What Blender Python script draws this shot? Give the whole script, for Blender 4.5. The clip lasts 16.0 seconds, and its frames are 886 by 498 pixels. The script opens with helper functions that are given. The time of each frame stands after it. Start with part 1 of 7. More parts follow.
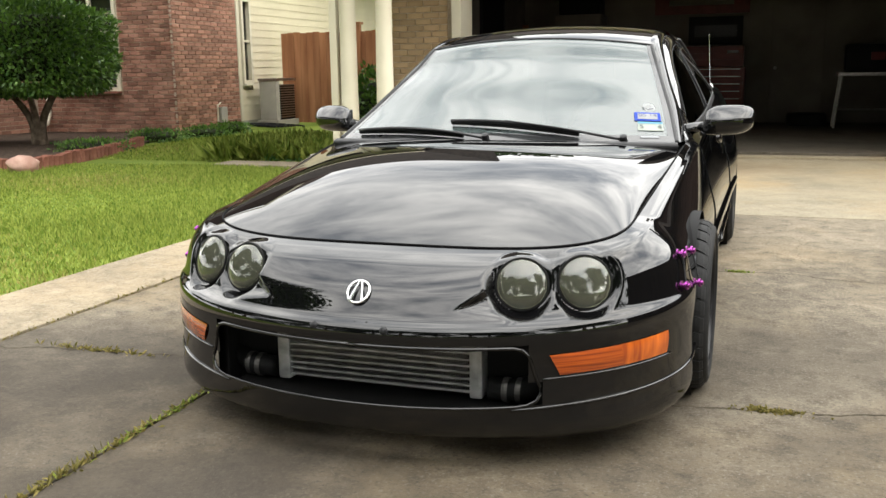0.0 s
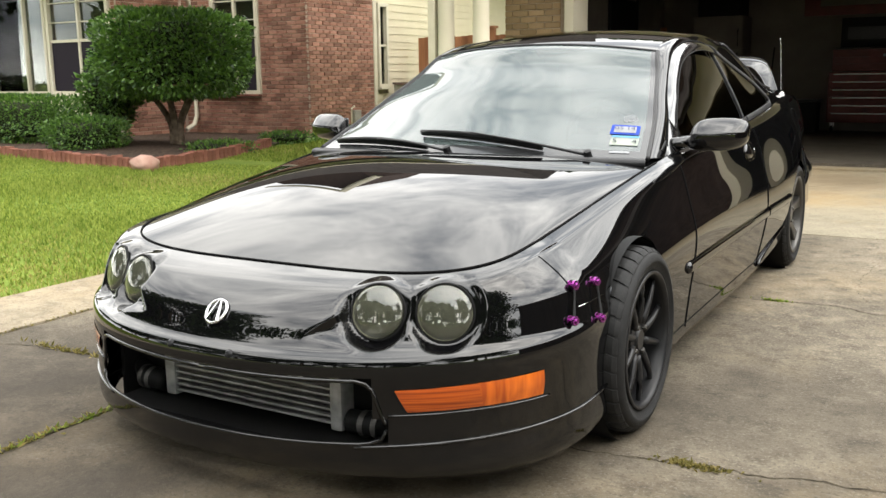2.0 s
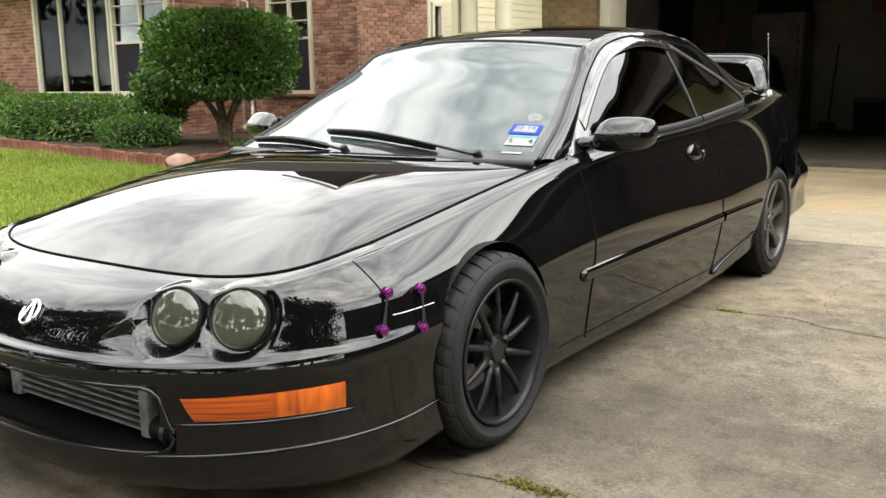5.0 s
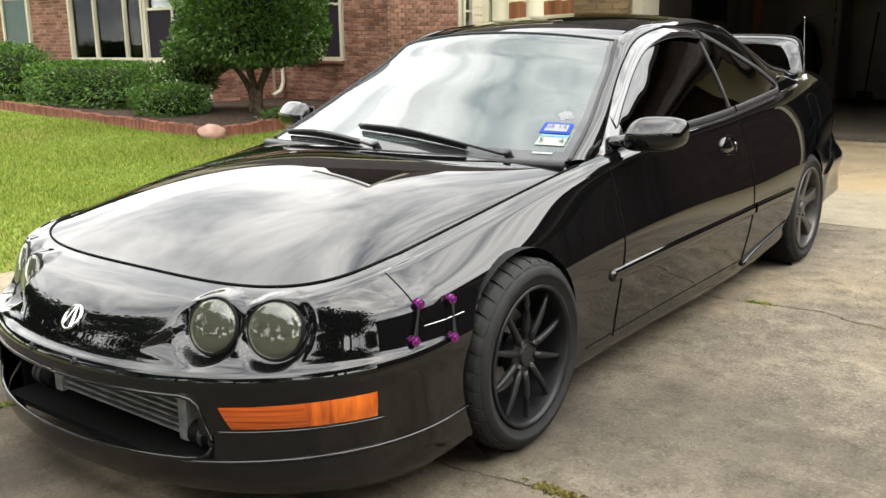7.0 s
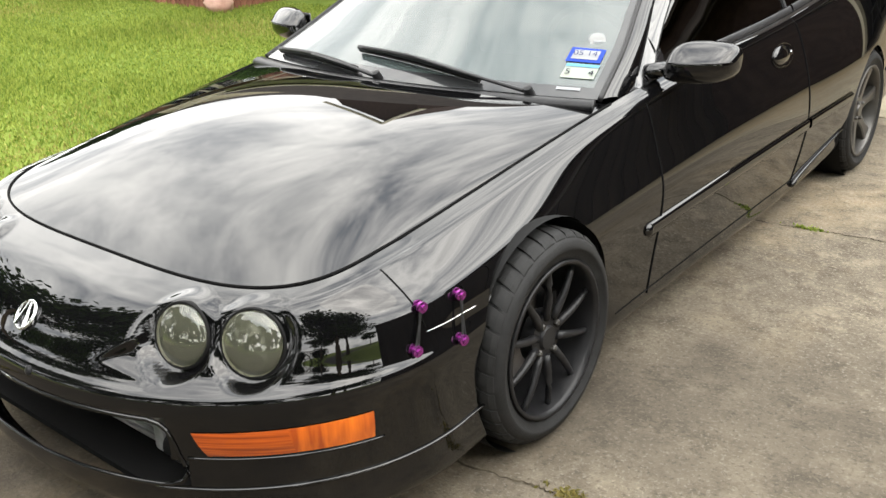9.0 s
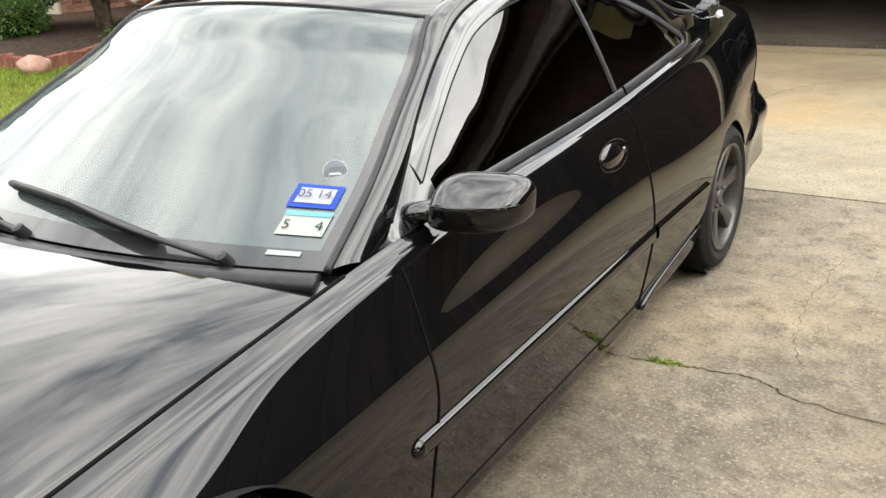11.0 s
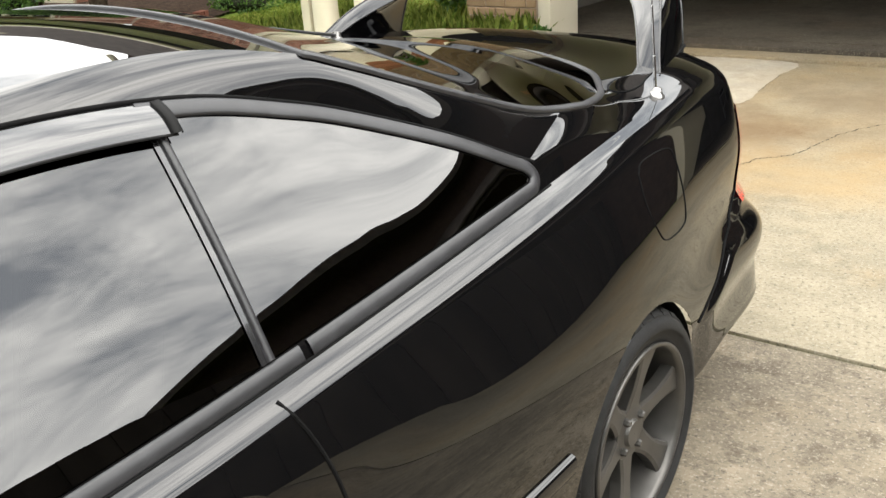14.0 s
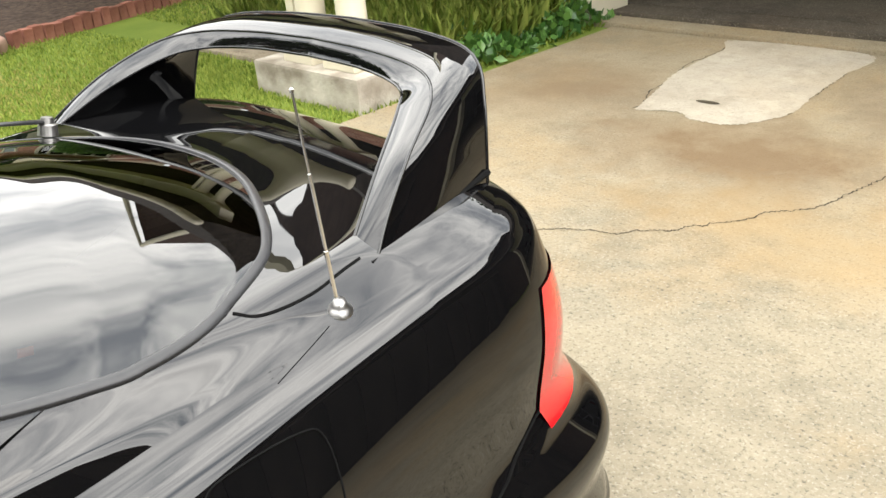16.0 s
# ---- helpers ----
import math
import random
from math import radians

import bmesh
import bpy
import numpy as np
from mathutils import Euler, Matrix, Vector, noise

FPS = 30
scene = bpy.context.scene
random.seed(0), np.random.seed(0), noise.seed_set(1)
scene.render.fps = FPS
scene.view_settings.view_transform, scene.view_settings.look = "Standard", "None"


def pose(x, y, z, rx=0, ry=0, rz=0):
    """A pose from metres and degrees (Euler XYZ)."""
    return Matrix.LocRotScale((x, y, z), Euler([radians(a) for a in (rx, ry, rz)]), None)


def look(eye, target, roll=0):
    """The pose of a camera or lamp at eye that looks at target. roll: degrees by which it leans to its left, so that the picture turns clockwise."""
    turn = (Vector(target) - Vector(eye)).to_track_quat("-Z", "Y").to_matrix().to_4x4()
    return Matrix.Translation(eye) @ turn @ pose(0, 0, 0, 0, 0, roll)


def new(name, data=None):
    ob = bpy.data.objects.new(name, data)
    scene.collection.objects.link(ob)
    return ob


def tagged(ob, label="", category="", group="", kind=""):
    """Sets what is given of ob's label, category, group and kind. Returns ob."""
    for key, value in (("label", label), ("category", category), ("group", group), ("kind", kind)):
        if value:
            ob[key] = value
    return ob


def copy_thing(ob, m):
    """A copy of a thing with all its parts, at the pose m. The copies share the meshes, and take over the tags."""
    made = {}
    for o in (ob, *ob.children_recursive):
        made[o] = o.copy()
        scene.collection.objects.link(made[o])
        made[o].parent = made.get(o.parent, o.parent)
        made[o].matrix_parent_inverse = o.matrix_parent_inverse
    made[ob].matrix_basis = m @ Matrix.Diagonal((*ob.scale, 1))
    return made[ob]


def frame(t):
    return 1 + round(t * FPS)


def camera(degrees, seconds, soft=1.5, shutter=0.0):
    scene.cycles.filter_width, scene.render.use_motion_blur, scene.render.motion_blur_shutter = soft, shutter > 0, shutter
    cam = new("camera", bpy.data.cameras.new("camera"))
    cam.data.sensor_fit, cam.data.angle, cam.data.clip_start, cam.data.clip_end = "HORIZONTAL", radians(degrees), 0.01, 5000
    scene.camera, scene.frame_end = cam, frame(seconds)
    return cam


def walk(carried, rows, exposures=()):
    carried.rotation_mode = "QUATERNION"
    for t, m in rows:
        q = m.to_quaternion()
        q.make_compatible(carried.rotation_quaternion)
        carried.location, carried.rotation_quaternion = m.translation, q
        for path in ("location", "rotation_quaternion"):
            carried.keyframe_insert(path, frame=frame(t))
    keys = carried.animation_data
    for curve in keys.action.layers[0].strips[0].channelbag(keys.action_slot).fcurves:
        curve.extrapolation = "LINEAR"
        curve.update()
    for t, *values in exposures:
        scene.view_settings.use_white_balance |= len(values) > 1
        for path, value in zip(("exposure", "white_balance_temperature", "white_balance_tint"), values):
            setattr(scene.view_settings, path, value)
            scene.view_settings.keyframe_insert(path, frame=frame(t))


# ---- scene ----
cam = camera(51.9, 16.0)
PATH = [
    (0, (0.978, -2.991, 1.018), (0.323, -1.141, 0.635), -0.8),
    (0.5, (1.086, -2.804, 1.005), (0.349, -0.98, 0.644), -1.5),
    (1, (1.277, -2.68, 1.031), (0.418, -0.905, 0.696), -2.0),
    (1.5, (1.485, -2.592, 1.03), (0.533, -0.867, 0.688), -1.6),
    (2, (1.601, -2.52, 1.028), (0.616, -0.82, 0.656), -0.7),
    (2.5, (1.68, -2.381, 1.032), (0.675, -0.694, 0.655), 0.2),
    (3, (1.78, -2.303, 1.035), (0.742, -0.636, 0.657), -0.7),
    (3.5, (1.906, -2.238, 1.014), (0.815, -0.61, 0.614), -1.7),
    (4, (2.006, -2.171, 1.012), (0.873, -0.567, 0.631), -1.5),
    (4.2, (2.035, -2.144, 1.008), (0.892, -0.545, 0.638), -1.4),
    (6.3, (2.111, -2.042, 1.023), (0.979, -0.436, 0.647), -0.0),
    (6.5, (2.099, -2.052, 1.035), (0.948, -0.463, 0.648), -0.5),
    (7, (2.094, -2.08, 1.134), (0.911, -0.531, 0.683), -0.8),
    (7.5, (2.035, -2.05, 1.273), (0.878, -0.535, 0.668), -0.2),
    (8, (1.931, -1.968, 1.325), (0.76, -0.538, 0.563), -1.3),
    (8.2, (1.928, -1.938, 1.322), (0.721, -0.549, 0.541), -1.9),
    (10.3, (1.731, -1.092, 1.352), (0.639, 0.427, 0.646), -2.9),
    (10.5, (1.719, -0.986, 1.360), (0.629, 0.534, 0.654), -3.0),
    (11, (1.676, -0.733, 1.352), (0.667, 0.845, 0.653), -2.9),
    (11.5, (1.603, -0.468, 1.366), (0.704, 1.179, 0.676), -4.0),
    (12, (1.588, -0.164, 1.357), (0.698, 1.486, 0.660), -3.7),
    (12.5, (1.558, 0.158, 1.359), (0.643, 1.785, 0.640), -4.0),
    (13, (1.511, 0.472, 1.381), (0.552, 2.070, 0.657), -4.9),
    (13.5, (1.535, 0.800, 1.401), (0.464, 2.317, 0.659), -4.1),
    (14, (1.533, 1.110, 1.390), (0.366, 2.552, 0.642), -4.1),
    (14.5, (1.536, 1.398, 1.419), (0.345, 2.815, 0.661), -4.9),
    (15, (1.601, 1.692, 1.483), (0.380, 3.051, 0.669), -1.6),
    (15.5, (1.606, 2.029, 1.483), (0.319, 3.309, 0.644), -3.9),
    (16, (1.561, 2.395, 1.511), (0.227, 3.610, 0.649), -5.5),
]
walk(cam, [(t, look(eye, target, roll)) for t, eye, target, roll in PATH],
     [(0, -0.52), (1.5, -0.48), (3.5, -0.48), (7, -0.46), (8, -0.34), (10.5, -0.38), (12, -0.36), (14, -0.3), (16, -0.28)])

# ---- light: overcast sky with a soft sun ----
scene.view_settings.exposure = 0.0
world = bpy.data.worlds.new("sky")
scene.world = world
world.use_nodes = True
wt = world.node_tree
wt.nodes.clear()


def wn(kind, **kw):
    n = wt.nodes.new(kind)
    for k, v in kw.items():
        n.inputs[k].default_value = v
    return n


SUN_EL, SUN_AZ = radians(54), radians(95)
sky = wt.nodes.new("ShaderNodeTexSky")
sky.sky_type, sky.sun_disc, sky.sun_elevation, sky.sun_rotation = "NISHITA", False, SUN_EL, SUN_AZ
sky_bg = wn("ShaderNodeBackground", Strength=0.10)
wt.links.new(sky.outputs[0], sky_bg.inputs[0])
tc = wt.nodes.new("ShaderNodeTexCoord")
mp = wt.nodes.new("ShaderNodeMapping")
mp.inputs["Scale"].default_value = (1.0, 1.0, 2.6)
wt.links.new(tc.outputs["Generated"], mp.inputs[0])
cl = wn("ShaderNodeTexNoise", Scale=3.4, Detail=8.0, Roughness=0.6, Distortion=0.35)
wt.links.new(mp.outputs[0], cl.inputs["Vector"])
cr = wt.nodes.new("ShaderNodeValToRGB")
for p, c in ((0.32, (1.3, 1.38, 1.48)), (0.5, (2.15, 2.17, 2.16)), (0.68, (5.0, 4.9, 4.65))):
    e = cr.color_ramp.elements[0] if p == 0.32 else cr.color_ramp.elements[1] if p == 0.68 else cr.color_ramp.elements.new(p)
    e.position, e.color = p, (*c, 1)
wt.links.new(cl.outputs[0], cr.inputs[0])
cl_bg = wn("ShaderNodeBackground", Strength=1.78)
wt.links.new(cr.outputs[0], cl_bg.inputs[0])
# the cloud is brighter round the veiled sun
dotp = wt.nodes.new("ShaderNodeVectorMath")
dotp.operation = "DOT_PRODUCT"
dotp.inputs[1].default_value = (math.sin(SUN_AZ) * math.cos(SUN_EL), math.cos(SUN_AZ) * math.cos(SUN_EL), math.sin(SUN_EL))
wt.links.new(tc.outputs["Generated"], dotp.inputs[0])
veil = wt.nodes.new("ShaderNodeMapRange")
veil.interpolation_type = "SMOOTHSTEP"
for k, v in (("From Min", 0.1), ("From Max", 1.0), ("To Min", 1.92), ("To Max", 2.75)):
    veil.inputs[k].default_value = v
wt.links.new(dotp.outputs["Value"], veil.inputs[0])
wt.links.new(veil.outputs[0], cl_bg.inputs["Strength"])
mx = wn("ShaderNodeMixShader")
mx.inputs[0].default_value = 0.86
wt.links.new(sky_bg.outputs[0], mx.inputs[1])
wt.links.new(cl_bg.outputs[0], mx.inputs[2])
wo = wt.nodes.new("ShaderNodeOutputWorld")
wt.links.new(mx.outputs[0], wo.inputs[0])
sun = new("sun", bpy.data.lights.new("sun", "SUN"))
sun.data.energy, sun.data.angle, sun.data.color = 0.75, radians(36), (1.0, 0.9, 0.74)
sun_dir = Vector((math.sin(SUN_AZ) * math.cos(SUN_EL), math.cos(SUN_AZ) * math.cos(SUN_EL), math.sin(SUN_EL)))
sun.matrix_world = look(sun_dir * 60, (0, 0, 0))


# ---- materials ----
def mat(name, base, rough=0.6, metal=0.0, **kw):
    m = bpy.data.materials.new(name)
    m.use_nodes = True
    b = m.node_tree.nodes["Principled BSDF"]
    b.inputs["Base Color"].default_value = (*base, 1)
    b.inputs["Specular IOR Level"].default_value = 0.12 if rough >= 0.6 else 0.5
    b.inputs["Roughness"].default_value, b.inputs["Metallic"].default_value = rough, metal
    for k, v in kw.items():
        b.inputs[k.replace("_", " ")].default_value = v
    return m


def noisy(m, scale, low, high, detail=6.0, rough=None, bump=0.0, bump_scale=None, second=None, island=0.0, mapping=(1, 1, 1)):
    """Colour that wanders between low and high at two scales, with roughness and fine relief."""
    nt, lk = m.node_tree.nodes, m.node_tree.links.new
    b = nt["Principled BSDF"]
    co, ma = nt.new("ShaderNodeTexCoord"), nt.new("ShaderNodeMapping")
    ma.inputs["Scale"].default_value = mapping
    lk(co.outputs["Object"], ma.inputs[0])
    n1 = nt.new("ShaderNodeTexNoise")
    n1.inputs["Scale"].default_value, n1.inputs["Detail"].default_value = scale, detail
    lk(ma.outputs[0], n1.inputs["Vector"])
    ramp = nt.new("ShaderNodeValToRGB")
    ramp.color_ramp.elements[0].position, ramp.color_ramp.elements[1].position = 0.32, 0.68
    ramp.color_ramp.elements[0].color, ramp.color_ramp.elements[1].color = (*low, 1), (*high, 1)
    lk(n1.outputs[0], ramp.inputs[0])
    out = ramp.outputs[0]
    if second:
        s2, colour, lo, hi, amount = second
        n2 = nt.new("ShaderNodeTexNoise")
        n2.inputs["Scale"].default_value, n2.inputs["Detail"].default_value = s2, 5.0
        lk(ma.outputs[0], n2.inputs["Vector"])
        r2 = nt.new("ShaderNodeMapRange")
        r2.inputs["From Min"].default_value, r2.inputs["From Max"].default_value, r2.inputs["To Max"].default_value = lo, hi, amount
        lk(n2.outputs[0], r2.inputs[0])
        mix = nt.new("ShaderNodeMix")
        mix.data_type = "RGBA"
        lk(r2.outputs[0], mix.inputs["Factor"])
        lk(out, mix.inputs["A"])
        mix.inputs["B"].default_value = (*colour, 1)
        out = mix.outputs["Result"]
    if island:
        oi, hs = nt.new("ShaderNodeObjectInfo"), nt.new("ShaderNodeHueSaturation")
        rr = nt.new("ShaderNodeMapRange")
        rr.inputs["To Min"].default_value, rr.inputs["To Max"].default_value = 1 - island, 1 + island
        lk(oi.outputs["Random"], rr.inputs[0])
        lk(rr.outputs[0], hs.inputs["Value"])
        lk(out, hs.inputs["Color"])
        out = hs.outputs[0]
    lk(out, b.inputs["Base Color"])
    if rough:
        r3 = nt.new("ShaderNodeMapRange")
        r3.inputs["To Min"].default_value, r3.inputs["To Max"].default_value = rough
        lk(n1.outputs[0], r3.inputs[0])
        lk(r3.outputs[0], b.inputs["Roughness"])
    if bump:
        n3, bp = nt.new("ShaderNodeTexNoise"), nt.new("ShaderNodeBump")
        n3.inputs["Scale"].default_value, n3.inputs["Detail"].default_value = bump_scale or scale * 8, 4.0
        lk(ma.outputs[0], n3.inputs["Vector"])
        bp.inputs["Strength"].default_value, bp.inputs["Distance"].default_value = bump, 0.01
        lk(n3.outputs[0], bp.inputs["Height"])
        lk(bp.outputs[0], b.inputs["Normal"])
    return m


PAINT = mat("black_paint", (0.0026, 0.0026, 0.0029), 0.3, Specular_IOR_Level=0.0, Coat_Weight=1.0, Coat_Roughness=0.008, Coat_IOR=1.62)
TRIM = noisy(mat("satin_black_trim", (0.012, 0.012, 0.012), 0.38, Specular_IOR_Level=0.25), 40, (0.008, 0.008, 0.009), (0.018, 0.018, 0.019), rough=(0.3, 0.45))
SEAL = noisy(mat("weathered_rubber_seal", (0.0231, 0.0231, 0.0247), 0.35, Specular_IOR_Level=0.5), 30, (0.01733, 0.01733, 0.01882), (0.02887, 0.02887, 0.03136), rough=(0.3, 0.45))
RUBBER = noisy(mat("tyre_rubber", (0.012, 0.012, 0.012), 0.6, Specular_IOR_Level=0.28), 30, (0.009, 0.009, 0.009), (0.018, 0.018, 0.018), rough=(0.6, 0.8), bump=0.15)
DARK = mat("dark_plastic", (0.009, 0.009, 0.009), 0.6)
GAP = mat("shut_line_shadow", (0.004, 0.004, 0.004), 0.9)
RIM_BLACK = noisy(mat("satin_black_alloy", (0.012, 0.012, 0.012), 0.35, Specular_IOR_Level=0.28), 20, (0.009, 0.009, 0.01), (0.016, 0.016, 0.017), rough=(0.28, 0.42))
RIM_GREY = noisy(mat("gunmetal_alloy", (0.088, 0.084, 0.0784), 0.4, 0.6), 15, (0.072, 0.0688, 0.064), (0.104, 0.1, 0.0936), rough=(0.3, 0.45))
CHROME = mat("chrome", (0.8, 0.8, 0.8), 0.12, 1.0)
ALU = noisy(mat("cast_aluminium", (0.5, 0.5, 0.48), 0.5, 0.6), 25, (0.3, 0.3, 0.29), (0.55, 0.55, 0.53), rough=(0.4, 0.6))
STEEL = noisy(mat("brushed_steel", (0.35, 0.34, 0.33), 0.35, 1.0), 25, (0.28, 0.27, 0.26), (0.42, 0.41, 0.4))
PURPLE = mat("anodised_purple", (0.3, 0.06, 0.28), 0.25, 0.85)
AMBER = noisy(mat("amber_lens", (0.7, 0.14, 0.01), 0.15, Coat_Weight=1.0), 1.0, (0.34, 0.055, 0.005), (0.75, 0.165, 0.01), 3.0, mapping=(45, 45, 4))
AMBER_DARK = noisy(mat("ribbed_amber_lens", (0.4, 0.07, 0.006), 0.15, Coat_Weight=1.0), 1.0, (0.2, 0.03, 0.003), (0.5, 0.09, 0.008), 3.0, mapping=(4, 4, 260))
RED_LENS = mat("red_lens", (0.5, 0.008, 0.012), 0.1, Coat_Weight=0.6)
LENS_IN = noisy(mat("hazed_headlight", (0.5, 0.52, 0.42), 0.3, 0.7), 9, (0.4, 0.4, 0.28), (0.85, 0.85, 0.7), rough=(0.1, 0.22))
LENS_IN.node_tree.nodes["Principled BSDF"].inputs["Coat Weight"].default_value = 1.0


def glass(name, tint, opacity, rough=0.0, spec=0.5):
    """Thin tinted pane: see-through by its tint, with a mirror sheen."""
    m = bpy.data.materials.new(name)
    m.use_nodes = True
    nt, lk = m.node_tree.nodes, m.node_tree.links.new
    nt.clear()
    tr, gl, fr, mixer, o = (nt.new("ShaderNode" + k) for k in ("BsdfTransparent", "BsdfGlossy", "Fresnel", "MixShader", "OutputMaterial"))
    tr.inputs[0].default_value = (*tint, 1)
    gl.inputs["Roughness"].default_value = rough
    gl.inputs[0].default_value = (1, 1, 1, 1)
    fr.inputs[0].default_value = 1.45 + spec
    lk(fr.outputs[0], mixer.inputs[0])
    lk(tr.outputs[0], mixer.inputs[1])
    lk(gl.outputs[0], mixer.inputs[2])
    lk(mixer.outputs[0], o.inputs[0])
    return m


WINDSCREEN = glass("windscreen_glass", (0.12, 0.14, 0.135), 0.5, spec=0.25)


def hazy(m, colour, amount):
    """A diffuse film of one colour mixed over a pane."""
    n, l = m.node_tree.nodes, m.node_tree.links.new
    d, x = n.new("ShaderNodeBsdfDiffuse"), n.new("ShaderNodeMixShader")
    d.inputs[0].default_value, x.inputs[0].default_value = (*colour, 1), amount
    l(n["Mix Shader"].outputs[0], x.inputs[1])
    l(d.outputs[0], x.inputs[2])
    l(x.outputs[0], n["Material Output"].inputs[0])


# pale bluish film painted in for the sky's sheen on the windscreen
hazy(WINDSCREEN, (0.46, 0.58, 0.57), 0.11)
TINT = glass("tinted_glass", (0.035, 0.033, 0.03), 0.9, spec=0.3)
REAR_TINT = glass("tinted_rear_glass", (0.15, 0.15, 0.145), 0.9, spec=0.3)
HOUSE_GLASS = glass("house_glass", (0.7, 0.72, 0.7), 0.5, spec=-0.22)
TINT_VISOR = mat("smoked_plastic", (0.012, 0.012, 0.013), 0.12, Coat_Weight=1.0)
LENS = glass("headlight_lens", (0.9, 0.9, 0.8), 0.5, spec=0.4)
hazy(LENS, (0.5, 0.51, 0.36), 0.10)



def concrete(name, low, high, stain, dark, pebble, zones=(), blotch=1.0, spots=()):
    """Broom-worn concrete: broad blotches, tan stains, dark tracks, fine aggregate."""
    m = mat(name, low, 0.85)
    nt, lk = m.node_tree.nodes, m.node_tree.links.new
    b = nt["Principled BSDF"]
    co = nt.new("ShaderNodeTexCoord")

    def nz(scale, detail, rough=0.6):
        n = nt.new("ShaderNodeTexNoise")
        n.inputs["Scale"].default_value, n.inputs["Detail"].default_value, n.inputs["Roughness"].default_value = scale, detail, rough
        lk(co.outputs["Object"], n.inputs["Vector"])
        return n.outputs[0]

    def band(src, lo, hi, top=1.0):
        r = nt.new("ShaderNodeMapRange")
        r.inputs["From Min"].default_value, r.inputs["From Max"].default_value, r.inputs["To Max"].default_value = lo, hi, top
        lk(src, r.inputs[0])
        return r.outputs[0]

    def mixc(f, a, c):
        x = nt.new("ShaderNodeMix")
        x.data_type = "RGBA"
        lk(f, x.inputs["Factor"])
        if isinstance(a, tuple):
            x.inputs["A"].default_value = (*a, 1)
        else:
            lk(a, x.inputs["A"])
        x.inputs["B"].default_value = (*c, 1)
        return x.outputs["Result"]
    c = mixc(band(nz(1.1, 8), 0.35, 0.65), low, high)
    c = mixc(band(nz(0.5, 6, 0.65), 0.48, 0.66, 0.85), c, stain)
    c = mixc(band(nz(2.3, 9, 0.7), 0.52, 0.7, 0.7 * blotch), c, dark)
    c = mixc(band(nz(9, 7, 0.75), 0.48, 0.64, 0.75 * pebble * blotch), c, tuple(0.6 * v for v in dark))
    c = mixc(band(nz(6.3, 7, 0.75), 0.52, 0.66, 0.7 * pebble * blotch), c, tuple(min(1, 1.35 * v) for v in high))
    c = mixc(band(nz(85, 3, 0.75), 0.54, 0.66, 0.8 * pebble), c, (0.37, 0.335, 0.27))
    c = mixc(band(nz(66, 4, 0.75), 0.54, 0.65, 0.85 * pebble), c, (0.06, 0.052, 0.042))
    # ragged zones fading along the drive: rust, old front dirt with painted tree shade
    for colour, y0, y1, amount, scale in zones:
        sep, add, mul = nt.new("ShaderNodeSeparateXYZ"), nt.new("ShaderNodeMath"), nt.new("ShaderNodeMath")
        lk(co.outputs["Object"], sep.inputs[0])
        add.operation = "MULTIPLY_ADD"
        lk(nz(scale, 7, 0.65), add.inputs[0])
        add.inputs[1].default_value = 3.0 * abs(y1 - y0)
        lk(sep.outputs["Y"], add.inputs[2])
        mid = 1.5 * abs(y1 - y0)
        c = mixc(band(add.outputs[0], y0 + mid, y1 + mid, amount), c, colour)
    # rusty spill marks with a ragged outline
    for colour, cx, cy, rx, ry, amount in spots:
        sub, div, ln, wob = nt.new("ShaderNodeVectorMath"), nt.new("ShaderNodeVectorMath"), nt.new("ShaderNodeVectorMath"), nt.new("ShaderNodeMath")
        sub.operation, div.operation, ln.operation, wob.operation = "SUBTRACT", "DIVIDE", "LENGTH", "MULTIPLY_ADD"
        lk(co.outputs["Object"], sub.inputs[0])
        sub.inputs[1].default_value, div.inputs[1].default_value = (cx, cy, 0), (rx, ry, 1)
        lk(sub.outputs[0], div.inputs[0])
        lk(div.outputs[0], ln.inputs[0])
        lk(nz(2.4, 8, 0.68), wob.inputs[0])
        wob.inputs[1].default_value = 2.6
        lk(ln.outputs["Value"], wob.inputs[2])
        c = mixc(band(wob.outputs[0], 2.6, 1.5, amount), c, colour)
    lk(c, b.inputs["Base Color"])
    bp = nt.new("ShaderNodeBump")
    bp.inputs["Strength"].default_value, bp.inputs["Distance"].default_value = 0.55, 0.008
    lk(nz(110, 5, 0.7), bp.inputs["Height"])
    lk(bp.outputs[0], b.inputs["Normal"])
    return m


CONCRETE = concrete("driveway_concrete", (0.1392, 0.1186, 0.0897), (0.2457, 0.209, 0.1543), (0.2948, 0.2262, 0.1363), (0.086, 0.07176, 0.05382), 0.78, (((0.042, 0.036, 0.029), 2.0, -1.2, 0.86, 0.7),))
REAR_CONCRETE = concrete("rear_driveway_concrete", (0.1995, 0.174, 0.1249), (0.3032, 0.2666, 0.1927), (0.3192, 0.2274, 0.1178), (0.1357, 0.1137, 0.07853), 0.8, (((0.27, 0.205, 0.115), 4.4, 6.4, 0.36, 1.1),), 0.42,
                         (((0.150, 0.098, 0.052), -0.35, 6.0, 0.75, 0.55, 0.8), ((0.165, 0.120, 0.075), 0.5, 6.9, 0.8, 0.6, 0.7), ((0.17, 0.118, 0.068), -1.75, 6.5, 0.6, 0.5, 0.7), ((0.30, 0.205, 0.095), 0.1, 5.35, 0.8, 0.4, 0.5)))
WALK = concrete("walkway_concrete", (0.20, 0.165, 0.115), (0.29, 0.245, 0.175), (0.3, 0.235, 0.15), (0.15, 0.12, 0.085), 0.6)
